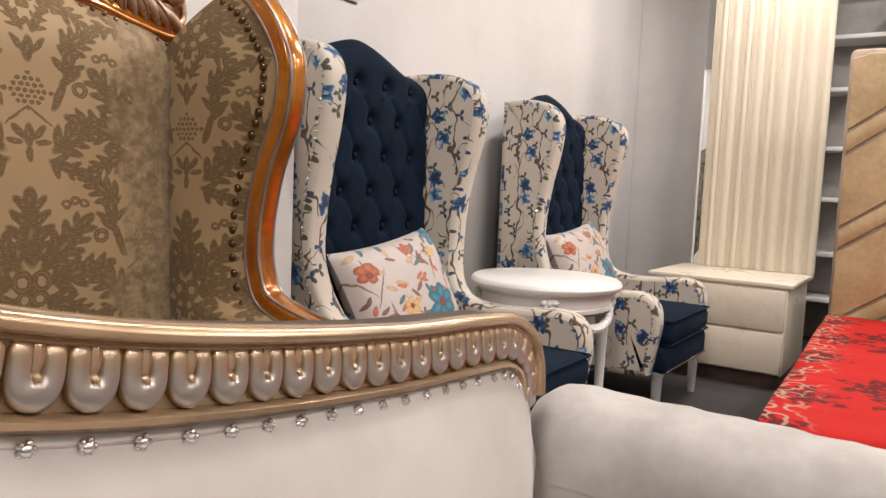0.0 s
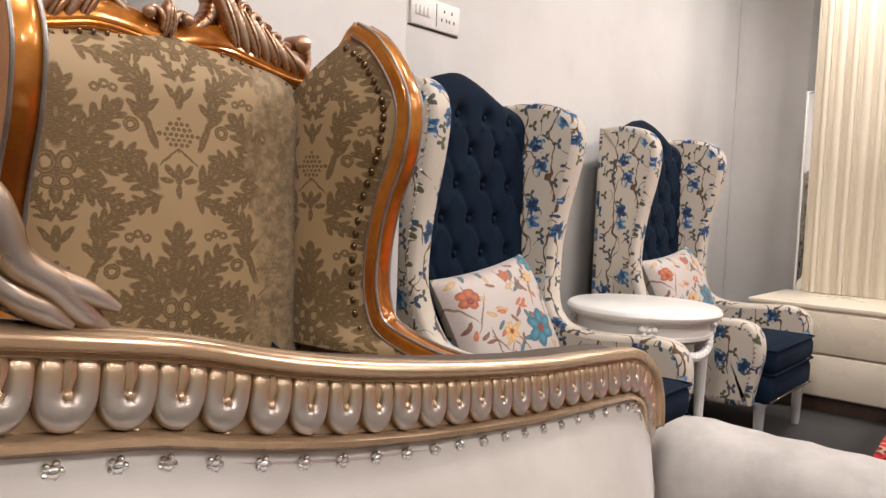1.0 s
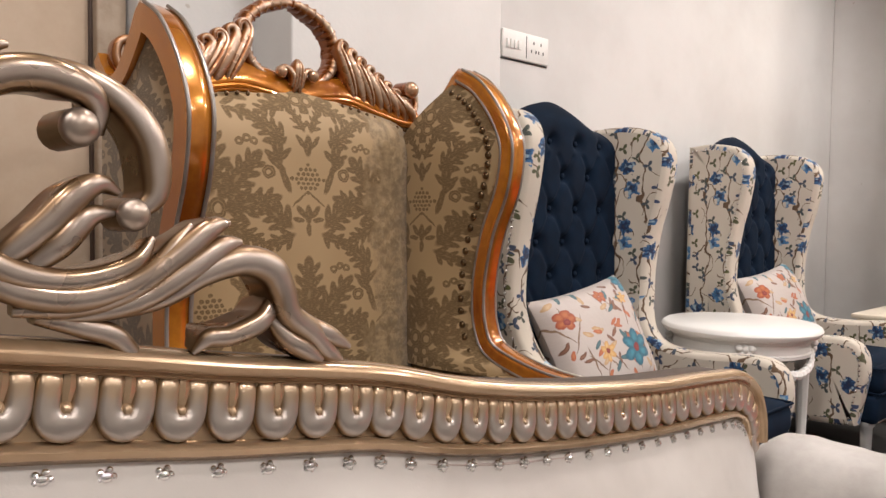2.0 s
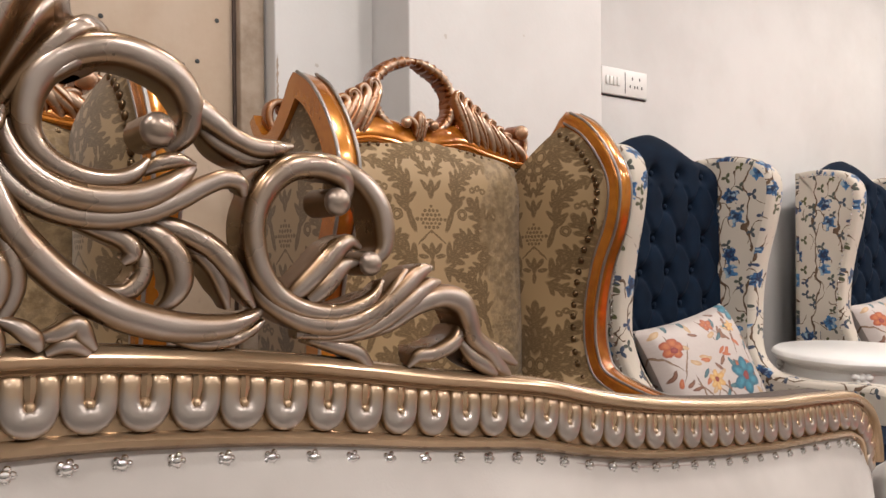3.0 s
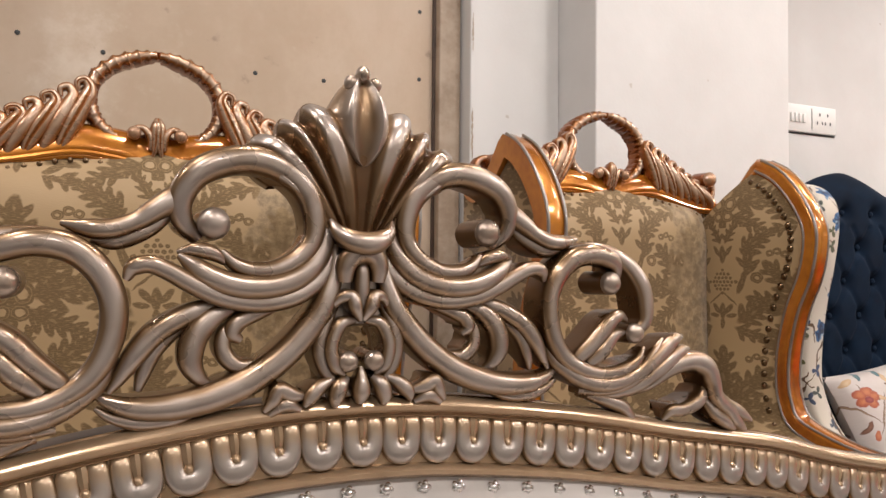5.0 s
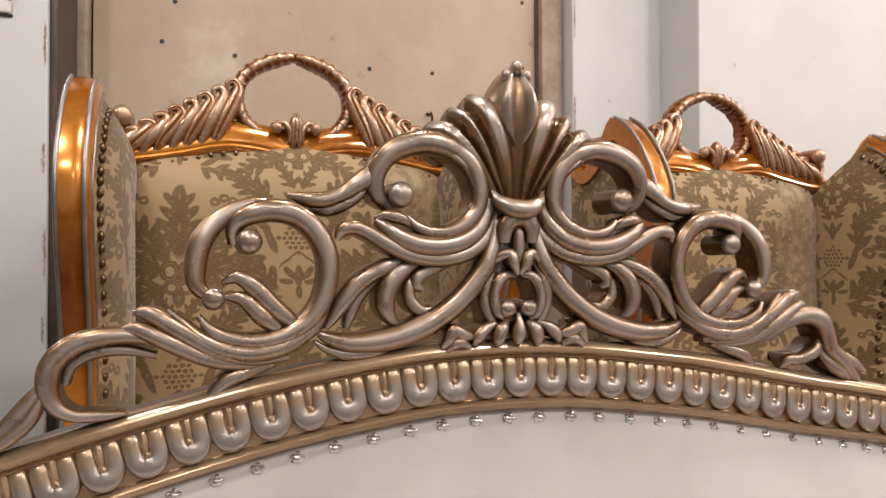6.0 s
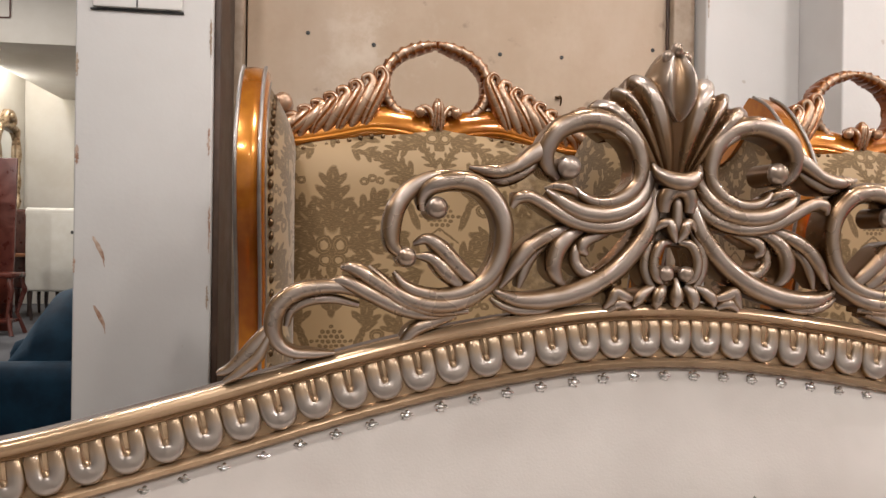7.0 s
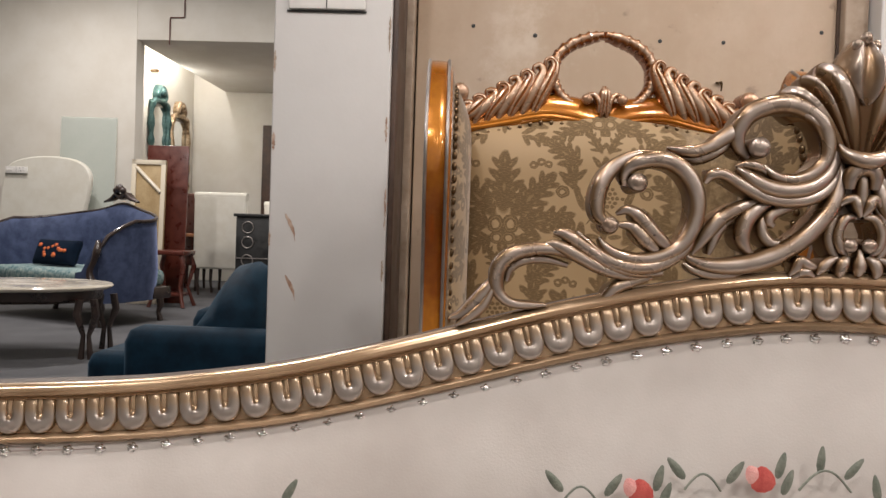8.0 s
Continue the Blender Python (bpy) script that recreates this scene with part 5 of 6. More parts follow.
    g.sweep([(x, -0.053, z - 0.020 * (0.72 + 0.28 * math.cos(x / 0.36 * 1.4))) for x, z in band], 0.0055, ROUND8)
    part("bead", g, M_ORANGE, rail)
    g = Geo()
    g.ball((0, 0, 0), 0.005, 1, 0.7, 1, 8, 5)
    nail2 = mesh_of("nail_head", g, M_BRONZE)
    for x, z, a in along(band, 0.024, 0.03):
        if abs(x) < 0.325:
            ob = part("nail_head", nail2, None, rail)
            ob.location = (x, -0.058, z - 0.034)
    # loop
    for sd in (1, -1):
        g = Geo()
        loop = [(0.0, 1.526, 0.006), (0.031, 1.520, 0.0105), (0.070, 1.505, 0.0115), (0.101, 1.479, 0.0115), (0.114, 1.447, 0.0115), (0.111, 1.414, 0.011), (0.096, 1.387, 0.011), (0.066, 1.366, 0.009), (0.036, 1.366, 0.006), (0.020, 1.374, 0.003)]
        pts = curve(loop, 9)
        rad = [1.12 * p[2] * (1 + 0.26 * math.sin(i * 1.45)) for i, p in enumerate(pts)]
        g.sweep([(sd * p[0], -0.036 + 0.002 * math.sin(i * 1.45), p[1]) for i, p in enumerate(pts)], rad, STRAND)
        part("loop", g, M_CARVED, rail, "rope-carved loop")
        g = Geo()
        strand(g, [(0.012, 1.345, 0.004, -0.056), (0.012, 1.368, 0.008, -0.060), (0.024, 1.384, 0.006, -0.058), (0.038, 1.382, 0.006, -0.056), (0.043, 1.370, 0.004, -0.056)], STRAND, sd)
        g.ball((sd * 0.040, -0.06, 1.374), 0.0125)
        strand(g, [(0.0, 1.402, 0.006, -0.056), (0.003, 1.384, 0.0105, -0.062), (0.004, 1.352, 0.007, -0.060), (0.008, 1.330, 0.002, -0.054)], RIB2, sd)
        part("bracket", g, M_CARVED, rail)
        # acanthus blades stepping down
        n = 8
        for k in range(n):
            f = k / (n - 1)
            x = 0.112 + 0.185 * f
            z0 = 1.352 - 0.034 * f
            h = 0.092 - 0.058 * f
            g = Geo()
            strand(g, [(x + 0.050, z0 - 0.022, 0.006, -0.044), (x + 0.040, z0 + 0.05 * h, 0.0125, -0.050), (x + 0.024, z0 + 0.42 * h, 0.0155, -0.054), (x + 0.008, z0 + 0.80 * h, 0.0140, -0.054), (x + 0.001, z0 + 1.04 * h, 0.0105, -0.052), (x + 0.009, z0 + 1.20 * h, 0.0080, -0.051), (x + 0.021, z0 + 1.14 * h, 0.0062, -0.053), (x + 0.020, z0 + 0.98 * h, 0.0035, -0.053)], STRAND if k % 2 else RIB2, sd)
            part("blade", g, M_CARVED, rail)
        g = Geo()   # shoulder scroll with its ball
        strand(g, [(0.295, 1.318, 0.004, -0.04), (0.330, 1.316, 0.009, -0.038), (0.352, 1.328, 0.010, -0.034), (0.366, 1.352, 0.0095, -0.03), (0.362, 1.382, 0.009, -0.03), (0.342, 1.392, 0.008, -0.032), (0.326, 1.382, 0.006, -0.038), (0.328, 1.367, 0.004, -0.042)], STRAND, sd)
        g.knob((sd * 0.326, -0.060, 1.381), 0.0205, 0.045)
        part("scroll", g, M_CARVED, rail)
    # seat and legs
    g = Geo()
    g.box(-0.33, 0.33, -0.70, -0.05, 0.30, 0.50, 0.06)
    part("seat", g, M_DAMASK, chair, "", 60)
    g = Geo()
    g.box(-0.40, 0.40, -0.70, 0.02, 0.24, 0.31, 0.02)
    part("seat_rail", g, M_ORANGE, chair)
    for sd in (1, -1):
        for y in (-0.66, -0.03):
            g = Geo()
            pts = curve([(0.35, 0.25, 0.034), (0.375, 0.20, 0.036), (0.368, 0.12, 0.024), (0.352, 0.05, 0.018), (0.362, 0.012, 0.024), (0.37, 0.001, 0.024)], 5)
            g.sweep([(sd * p[0], y, p[1]) for p in pts], [p[2] for p in pts], ROUND)
            part("leg", g, M_ORANGE, chair)
    return chair


GOLD_A = gold_wing_chair(pose(1.03, 1.075, 0, 0, 0, 2.5))
copy_thing(GOLD_A, pose(-0.022, 1.010, 0, 0, 0, 2.0))


def cushion(name, size, mat, label, m, thick=0.16, tall=None):
    tall = tall or size
    g = Geo()
    for sg in (1, -1):
        rows, uvs = [], []
        for i in range(29):
            a = -1 + 2 * i / 28
            row, uv = [], []
            for j in range(29):
                b = -1 + 2 * j / 28
                e = (1 - abs(a) ** 3.2) * (1 - abs(b) ** 3.2)
                puff = thick * 0.5 * max(e, 0) ** 0.42 * (1 + 0.10 * noise.noise((a * 1.7, b * 1.7, sg * 2.0 + size)))
                pin = 1 - 0.07 * (1 - a * a) * abs(b) ** 2 - 0.0
                pin2 = 1 - 0.07 * (1 - b * b) * abs(a) ** 2
                row.append((a * size / 2 * pin2, -sg * puff, b * tall / 2 * pin))
                uv.append(((a + 1) / 2, (b + 1) / 2))
            rows.append(row)
            uvs.append(uv)
        g.grid(rows, uvs)
    ob = new(name, mesh_of(name, g, mat, 80))
    ob.matrix_world = m
    return tagged(ob, label, "pillow")


cushion("navy_pillow", 0.26, M_BLUE, "small navy velvet pillow on the gilded chair seat", pose(1.235, 0.86, 0.575, -20, 35, -10), 0.12)


# ---- blue wing chairs ----
BWING = [(0.0, 1.425), (-0.10, 1.432), (-0.18, 1.427), (-0.25, 1.408), (-0.30, 1.37), (-0.325, 1.315), (-0.322, 1.24), (-0.303, 1.14), (-0.275, 1.03), (-0.256, 0.92), (-0.247, 0.81), (-0.256, 0.70), (-0.285, 0.62), (-0.34, 0.575), (-0.44, 0.562), (-0.55, 0.565), (-0.66, 0.575), (-0.735, 0.575),
         (-0.79, 0.555), (-0.822, 0.505), (-0.828, 0.43), (-0.815, 0.35), (-0.80, 0.27), (-0.79, 0.21)]


def blue_wing_chair(m):
    chair = thing("winged_armchair", "tall winged armchair with tufted navy velvet back and cream blossom-printed sides", "chair", m, "pair of blossom wing chairs")
    outline = curve(BWING, 4) + [(-0.70, 0.20), (-0.45, 0.19), (-0.2, 0.19), (0.0, 0.20), (0.0, 0.5), (0.0, 0.8), (0.0, 1.1)]
    for sd in (1, -1):
        g = Geo()
        g.slab(outline, lambda a, b, d: (sd * (0.318 + d + 0.14 * min(0.33, max(0.0, -a)) * min(1.0, max(0.0, (b - 0.62) / 0.15))), a, b), [(0.0, 0.022), (0.004, 0.010), (0.016, 0.0), (0.070, 0.0), (0.081, 0.003), (0.087, 0.012), (0.090, 0.028)],
               lambda a, b: (-0.13, min(1.30, max(0.40, b))) if b > 0.60 or a > -0.13 else (min(-0.13, max(-0.70, a)), 0.40))
        wing = part("wing", g, M_BLOSSOM, chair, "cream wing and arm printed with blue blossoms and twigs", 50)
        g = Geo()
        g.ball((0, 0, 0), 0.0055, 0.8, 1, 1, 8, 5)
        nail = mesh_of("nail_head", g, M_NAIL)
        inner = [p for p in curve(BWING, 4) if p[0] < -0.02]
        for y, z, a in along(inner, 0.024, 0.0):
            ob = part("nail_head", nail, None, wing)
            ob.location = (sd * (0.4075 + 0.14 * min(0.33, max(0.0, -y)) * min(1.0, max(0.0, (z - 0.62) / 0.15))), y - 0.026 * math.sin(a), z + 0.026 * math.cos(a))
    # tufted back
    tufts = [(0.155 * (c + 0.5 * (r % 2)), 0.72 + 0.125 * r) for r in range(6) for c in range(-3, 3)]
    tufts = [(x, z) for x, z in tufts if abs(x) < 0.27]

    def arch(x):
        f = abs(x) / 0.318
        return 1.505 - 0.090 * (3 * f * f - 2 * f ** 3) * (1 if f < 1 else 1)

    g = Geo()
    rows, uvs = [], []
    nx, nz = 84, 130
    for i in range(nx + 1):
        x = -0.318 + 0.636 * i / nx
        top = arch(x)
        row, uv = [], []
        for j in range(nz + 1):
            v = j / nz
            z = 0.44 + v * (top - 0.44)
            dip = 0.0
            for tx, tz in tufts:
                d2 = (x - tx) ** 2 + (z - tz) ** 2
                if d2 < 0.02:
                    dip += 0.030 * math.exp(-d2 / 0.0007)
            # folds run from button to button
            a1, a2 = (x / 0.155 + (z - 0.72) / 0.25), (x / 0.155 - (z - 0.72) / 0.25)
            fold = 0.009 * (max(0.0, 1 - 7 * abs(a1 - round(a1))) ** 1.5 + max(0.0, 1 - 7 * abs(a2 - round(a2))) ** 1.5) if 0.70 < z < 1.30 else 0.0
            roll = 0.085 * max(0.0, (v - 0.90) / 0.10) ** 2.4
            row.append((x, -0.135 + dip + fold + roll + 0.02 * v, z))
            uv.append((x, z))
        row += [(x, 0.0, top - 0.002), (x, 0.02, top - 0.03), (x, 0.02, 0.3)]
        uv += [(x, top)] * 3
        rows.append(row)
        uvs.append(uv)
    g.grid(rows, uvs)
    back = part("backrest", g, M_BLUE, chair, "button-tufted navy velvet backrest", 80)
    g = Geo()
    g.ball((0, 0, 0), 0.011, 1, 0.6, 1, 10, 6)
    button = mesh_of("button", g, M_BLUE)
    for x, z in tufts:
        ob = part("button", button, None, back)
        ob.location = (x, -0.116 + 0.02 * (z - 0.44), z)
    # seat
    g = Geo()
    g.box(-0.312, 0.312, -0.86, -0.12, 0.335, 0.455, 0.035)
    seat = part("seat_cushion", g, M_BLUE, chair, "navy velvet box cushion with piping", 60)
    for z in (0.448, 0.342):
        g = Geo()
        g.sweep([(-0.306, -0.60, z), (-0.306, -0.852, z), (-0.30, -0.857, z), (0.30, -0.857, z), (0.306, -0.852, z), (0.306, -0.60, z)], 0.0048, ROUND8, (0, 0, 1))
        part("piping", g, M_BLUE, seat)
    g = Geo()
    g.box(-0.325, 0.325, -0.85, 0.0, 0.205, 0.335, 0.03)
    base = part("base", g, M_BLUE, chair, "navy velvet base with steel nails", 60)
    for k in range(25):
        ob = part("nail_head", nail, None, base)
        ob.location = (-0.30 + 0.6 * k / 24, -0.851, 0.222)
    for sd in (1, -1):
        g = Geo()
        g.lathe([(0.0, 0.0), (0.017, 0.0), (0.020, 0.02), (0.026, 0.19), (0.034, 0.20), (0.034, 0.215), (0.0, 0.216)], (sd * 0.285, -0.80, 0), 14)
        part("front_leg", g, M_ACRYLIC, chair, "clear acrylic leg")
        g = Geo()
        pts = [(sd * 0.28, -0.06 + 0.05 * t, 0.21 - 0.21 * t) for t in (0, 0.3, 0.6, 1.0)]
        g.sweep(pts, [0.028, 0.025, 0.022, 0.020], ROUND8)
        part("back_leg", g, M_DARKWOOD, chair)
    return chair


BLUE_A = blue_wing_chair(pose(2.455, 1.53, 0, 0, 0, 0))
copy_thing(BLUE_A, pose(3.955, 1.515, 0, 0, 0, 0))
BLUE_A.scale = (1.012, 1.012, 1.012)
cushion("flower_pillow", 0.56, M_PILLOW, "white satin pillow printed with teal and orange flowers", pose(2.43, 1.24, 0.620, -24, -7, 3), 0.17, 0.43)
cushion("flower_pillow", 0.54, M_PILLOW, "white satin pillow printed with flowers, leaning in the armchair", pose(3.95, 1.225, 0.620, -24, -6, 0), 0.17, 0.43)


# ---- round side table ----
def side_table(m):
    t = thing("side_table", "round white lacquered side table with carved swags", "table", m)
    g = Geo()
    g.lathe([(0.0, 0.602), (0.285, 0.602), (0.300, 0.606), (0.310, 0.616), (0.313, 0.626), (0.308, 0.638), (0.298, 0.645), (0.0, 0.646)], (0, 0, 0), 64)
    part("tabletop", g, M_WHITE, t)
    g = Geo()
    g.lathe([(0.262, 0.530), (0.270, 0.532), (0.272, 0.545), (0.266, 0.550), (0.266, 0.585), (0.274, 0.590), (0.280, 0.602), (0.1, 0.603)], (0, 0, 0), 64)
    apron = part("apron", g, M_WHITE, t, "moulded white apron")
    for k in range(4):
        a = radians(-150 + 90 * k)
        c, s = math.cos(a), math.sin(a)
        g = Geo()
        g.lathe([(0.0, 0.0), (0.014, 0.0), (0.018, 0.015), (0.014, 0.03), (0.026, 0.46), (0.034, 0.475), (0.030, 0.49), (0.036, 0.50), (0.036, 0.60), (0.0, 0.601)], (0.243 * c, 0.243 * s, 0), 24, 0.10, 8)
        part("leg", g, M_WHITE, t, "fluted tapering leg")
        g = Geo()
        g.ball((0.276 * c, 0.276 * s, 0.575), 0.016, 1, 1, 1)
        for w in (-1, 1):
            b = a + w * 0.075
            g.ball((0.278 * math.cos(b), 0.278 * math.sin(b), 0.578), 0.017, 1, 1, 0.8)
            b = a + w * 0.05
            g.ball((0.280 * math.cos(b), 0.280 * math.sin(b), 0.556), 0.011, 1, 1, 1.5)
        part("bow", g, M_WHITE, apron)
        g = Geo()
        pts, rad = [], []
        for i in range(41):
            f = i / 40
            b = a + 0.10 + (math.pi / 2 - 0.20) * f
            sag = 0.075 * math.sin(math.pi * f)
            pts.append((0.270 * math.cos(b), 0.270 * math.sin(b), 0.548 - sag))
            rad.append((0.010 + 0.008 * math.sin(math.pi * f)) * (1 + 0.18 * math.sin(i * 2.2)))
        g.sweep(pts, rad, ROUND8, (0, 0, 1))
        part("swag", g, M_WHITE, apron)
    return t


side_table(pose(3.17, 1.05, 0) @ Matrix.Diagonal((1.0, 1.0, 1.012, 1.0)))


# ---- drawer chest, fluted panel, shelf, bed ----
def drawer_chest(m):
    t = thing("drawer_chest", "low ivory two-drawer chest against the end wall", "chest of drawers", m)
    g = Geo()
    g.box(0.0, 0.62, -0.36, 0.36, 0.08, 0.545, 0.008)
    part("body", g, M_IVORY, t)
    g = Geo()
    g.box(-0.015, 0.66, -0.385, 0.385, 0.545, 0.572, 0.008)
    part("top", g, M_IVORY, t)
    for k in range(2):
        g = Geo()
        g.box(-0.018, -0.001, -0.352, 0.352, 0.09 + 0.228 * k, 0.305 + 0.228 * k, 0.006)
        part("drawer", g, M_IVORY, t)
    g = Geo()
    g.box(0.03, 0.60, -0.34, 0.34, 0.0, 0.08, 0.004)
    part("plinth", g, M_DARKGAP, t)
    return t


drawer_chest(pose(4.56, 0.70, 0, 0, 0, 0))


def fluted_panel(m):
    t = thing("fluted_panel", "tall ivory fluted wardrobe door panel standing on the chest", "panel", m)
    g = Geo()
    g.box(0.012, 0.05, -0.31, 0.31, 0.0, 2.3, 0.004)
    body = part("board", g, M_SLAT, t)
    widths = []
    y = -0.308
    rng = random.Random(4)
    while y < 0.30:
        for w, d in ((0.034, 0.014), (0.007, 0.005), (0.007, 0.006), (0.007, 0.005), (0.007, 0.006), (0.048, 0.010), (0.007, 0.005), (0.007, 0.006), (0.012, 0.009)):
            if y + w < 0.309:
                widths.append((y, w, d))
            y += w
    for y, w, d in widths:
        g = Geo()
        n = 6
        rows = [[(0.012 - 1.0 * d * math.sin(math.pi * k / n) ** 0.6, y + 0.0008 + (w - 0.0016) * k / n, z) for k in range(n + 1)] for z in (0.002, 2.298)]
        g.grid(rows, [[(p[1], p[2]) for p in r] for r in rows])
        part("flute", g, M_SLAT, body)
    return t


fluted_panel(pose(5.16, 0.645, 0.573) @ Matrix.Diagonal((1.0, 1.08, 1.0, 1.0)))


def mirror_panel(m):
    t = thing("mirror_panel", "narrow grey mirror strip with a white edge behind the fluted panel", "mirror", m)
    g = Geo()
    g.box(0.0, 0.006, -0.06, 0.06, 0.0, 1.21, 0.001)
    part("glass", g, M_MIRROR, t)
    g = Geo()
    g.box(-0.006, 0.006, 0.061, 0.073, 0.0, 1.22, 0.002)
    part("edge_strip", g, M_WHITE, t)
    g = Geo()
    g.box(-0.006, 0.006, -0.06, 0.0605, 1.211, 1.222, 0.002)
    part("edge_strip", g, M_WHITE, t)


mirror_panel(pose(5.2105, 0.958, 0.573))


def display_shelf(m):
    t = thing("display_shelf", "grey open shelf with white boards behind the fluted panel", "shelf", m)
    mat = plain("grey_shelf_paint", (0.30, 0.28, 0.27), (0.40, 0.38, 0.36), 0.4)
    g = Geo()
    g.box(0.30, 0.33, -0.75, 0.75, 0.0, 2.4, 0.004)
    part("back", g, mat, t)
    for y in (-0.75, -0.10, 0.72):
        g = Geo()
        g.box(0.0, 0.3, y, y + 0.03, 0.0, 2.4, 0.004)
        part("side", g, mat, t)
    for z in (0.3, 0.62, 1.0, 1.35, 1.75, 2.1):
        g = Geo()
        g.box(0.005, 0.3, -0.72, 0.72, z, z + 0.03, 0.004)
        part("board", g, M_WHITE, t)
    return t


display_shelf(pose(6.1, 0.75, 0))


def red_bed(m):
    t = thing("bed", "bed with a bright red printed cover and a beige plank-patterned headboard", "bed", m)
    g = Geo()
    rows, uvs = [], []
    nx, ny = 60, 50
    for i in range(nx + 1):
        x = -2.15 + 2.1 * i / nx
        row, uv = [], []
        for j in range(ny + 1):
            y = -1.85 + 1.95 * j / ny
            e = min((y + 1.85) / 0.05, (0.10 - y) / 0.05, (x + 2.15) / 0.05, 1.0)
            e = max(0.0, e)
            row.append((x, y, 0.30 + 0.155 * math.sqrt(max(0.0, 1 - (1 - e) ** 2)) + 0.010 * noise.noise((x * 3.5, y * 3.5, 1)) + 0.004 * noise.noise((x * 11, y * 11, 4))))
            uv.append((x, 0.10 - y))
        rows.append(row)
        uvs.append(uv)
    g.grid(rows, uvs)
    g.grid([[(x, 0.10, 0.30) for x in (-2.15, -0.05)], [(x, 0.105, 0.02) for x in (-2.15, -0.05)]], [[(-2.15, 0), (-0.05, 0)], [(-2.15, 0.3), (-0.05, 0.3)]])
    g.grid([[(-2.15, y, 0.30) for y in (-1.85, 0.10)], [(-2.15, y, 0.02) for y in (-1.85, 0.10)]], [[(0, 0), (1.9, 0)], [(0, 0.3), (1.9, 0.3)]])
    part("bedcover", g, M_RED, t, "bright red printed bedcover", 70)
    g = Geo()
    g.box(-2.10, -0.02, -1.80, 0.05, 0.0, 0.28, 0.02)
    part("bed_base", g, M_MAHOGANY, t)
    g = Geo()
    g.box(0.0, 0.10, -1.95, 0.06, 0.0, 1.75, 0.03)
    head = part("headboard", g, M_BOARDEDGE, t, "worn beige leather headboard with diagonal planks")
    z0, k = -1.0, 0
    while z0 < 1.6:
        w = 0.36 if k % 2 == 0 else 0.11
        g = Geo()
        n = 12
        rows = []
        for i in range(n + 1):
            y = 0.045 - 0.95 * i / n
            lo, hi = z0 + 0.012 + (0.045 - y) * 0.72, z0 + w - 0.012 + (0.045 - y) * 0.72
            lo, hi = max(0.30, min(1.70, lo)), max(0.301, min(1.72, hi))
            rows.append([(-0.001, y, lo - 0.004), (-0.014, y, lo), (-0.020, y, lo + (hi - lo) * 0.3), (-0.020, y, lo + (hi - lo) * 0.7), (-0.014, y, hi), (-0.001, y, hi + 0.004)])
        g.grid(rows, [[(p[1], p[2]) for p in r] for r in rows])
        part("plank", g, M_HEADBOARD, head)
        z0 += w
        k += 1
    return t


red_bed(pose(4.5, 0.085, 0, 0, 0, 2.7))


# ---- board between the piers, sockets, marks ----
g = Geo()
g.box(-0.50, 0.80, 1.615, 1.655, 0.0, 2.95, 0.004)
built("door_1", g, M_BOARD, "old pale brown board door with nail holes and smears", "door")
g = Geo()
g.box(0.806, 0.878, 1.575, 1.69, 0.0, 2.95, 0.006)
built("trim_right", g, M_BOARDEDGE, "scuffed wooden door jamb")
g = Geo()
g.box(0.798, 0.807, 1.605, 1.69, 0.0, 2.95, 0.002)
built("trim_gap", g, M_DARKGAP, "dark gap at the door jamb")
g = Geo()
g.box(-0.5445, -0.505, 1.561, 1.69, 0.0, 2.95, 0.006)
built("trim_left", g, M_BOARDEDGE, "dirty dark door jamb")
g = Geo()
g.box(-0.5445, -0.528, 1.315, 1.56, 0.0, 2.95, 0.004)
built("trim_gap_left", g, M_DARKGAP, "dark stained strip beside the pier")


def socket_plate(m, wide, label, tall=1.0):
    t = thing("wall_socket", label, "socket", m)
    g = Geo()
    g.box(-wide / 2, wide / 2, -0.012, 0.0, -0.045 * tall, 0.045 * tall, 0.005)
    plate = part("plate", g, M_PLASTIC, t)
    g = Geo()
    g.box(-0.002, 0.001, -0.0135, -0.011, -0.043, 0.043, 0.0005)
    part("seam", g, M_BLACK, plate)
    for k in range(4):
        g = Geo()
        g.box(-wide / 2 + 0.02 + 0.022 * k, -wide / 2 + 0.037 + 0.022 * k, -0.018, -0.011, -0.018, 0.018, 0.003)
        part("switch", g, M_PLASTIC, plate)
    for dx, dz in ((0.0, 0.022), (-0.014, -0.012), (0.014, -0.012), (0.045, 0.022), (0.031, -0.012), (0.059, -0.012)):
        g = Geo()
        g.box(0.045 + dx - 0.003, 0.045 + dx + 0.003, -0.0132, -0.0115, dz - 0.006, dz + 0.006, 0.0005)
        part("hole", g, M_BLACK, plate)
    g = Geo()
    g.box(-wide / 2 - 0.006, wide / 2 + 0.002, -0.003, 0.001, -0.045 * tall - 0.006, -0.045 * tall - 0.001, 0.001)
    part("gap", g, M_BLACK, t)
    return t


socket_plate(pose(2.472, 1.648, 1.758), 0.28, "white double switch and socket plate on the wall", 1.24)
socket_plate(pose(-0.724, 1.298, 1.707), 0.212, "white switch plate on the pier, worn at its edge")


def wall_stain(x, z, h):
    g = Geo()
    rng = random.Random(int(z * 100))
    rows = []
    for i in range(9):
        f = i / 8
        w = 0.0050 * math.sin(math.pi * min(1.0, f * 1.1 + 0.08)) + 0.001
        cx = x + 0.030 * math.sin(1.5 * f) + rng.uniform(-0.002, 0.002)
        rows.append([(cx - w, 1.2988, z - h * f), (cx + w, 1.2988, z - h * f)])
    g.grid(rows)
    built("stain", g, M_RUST, "brown rust streak on the pier", "stain")


wall_stain(-0.826, 1.100, 0.075)
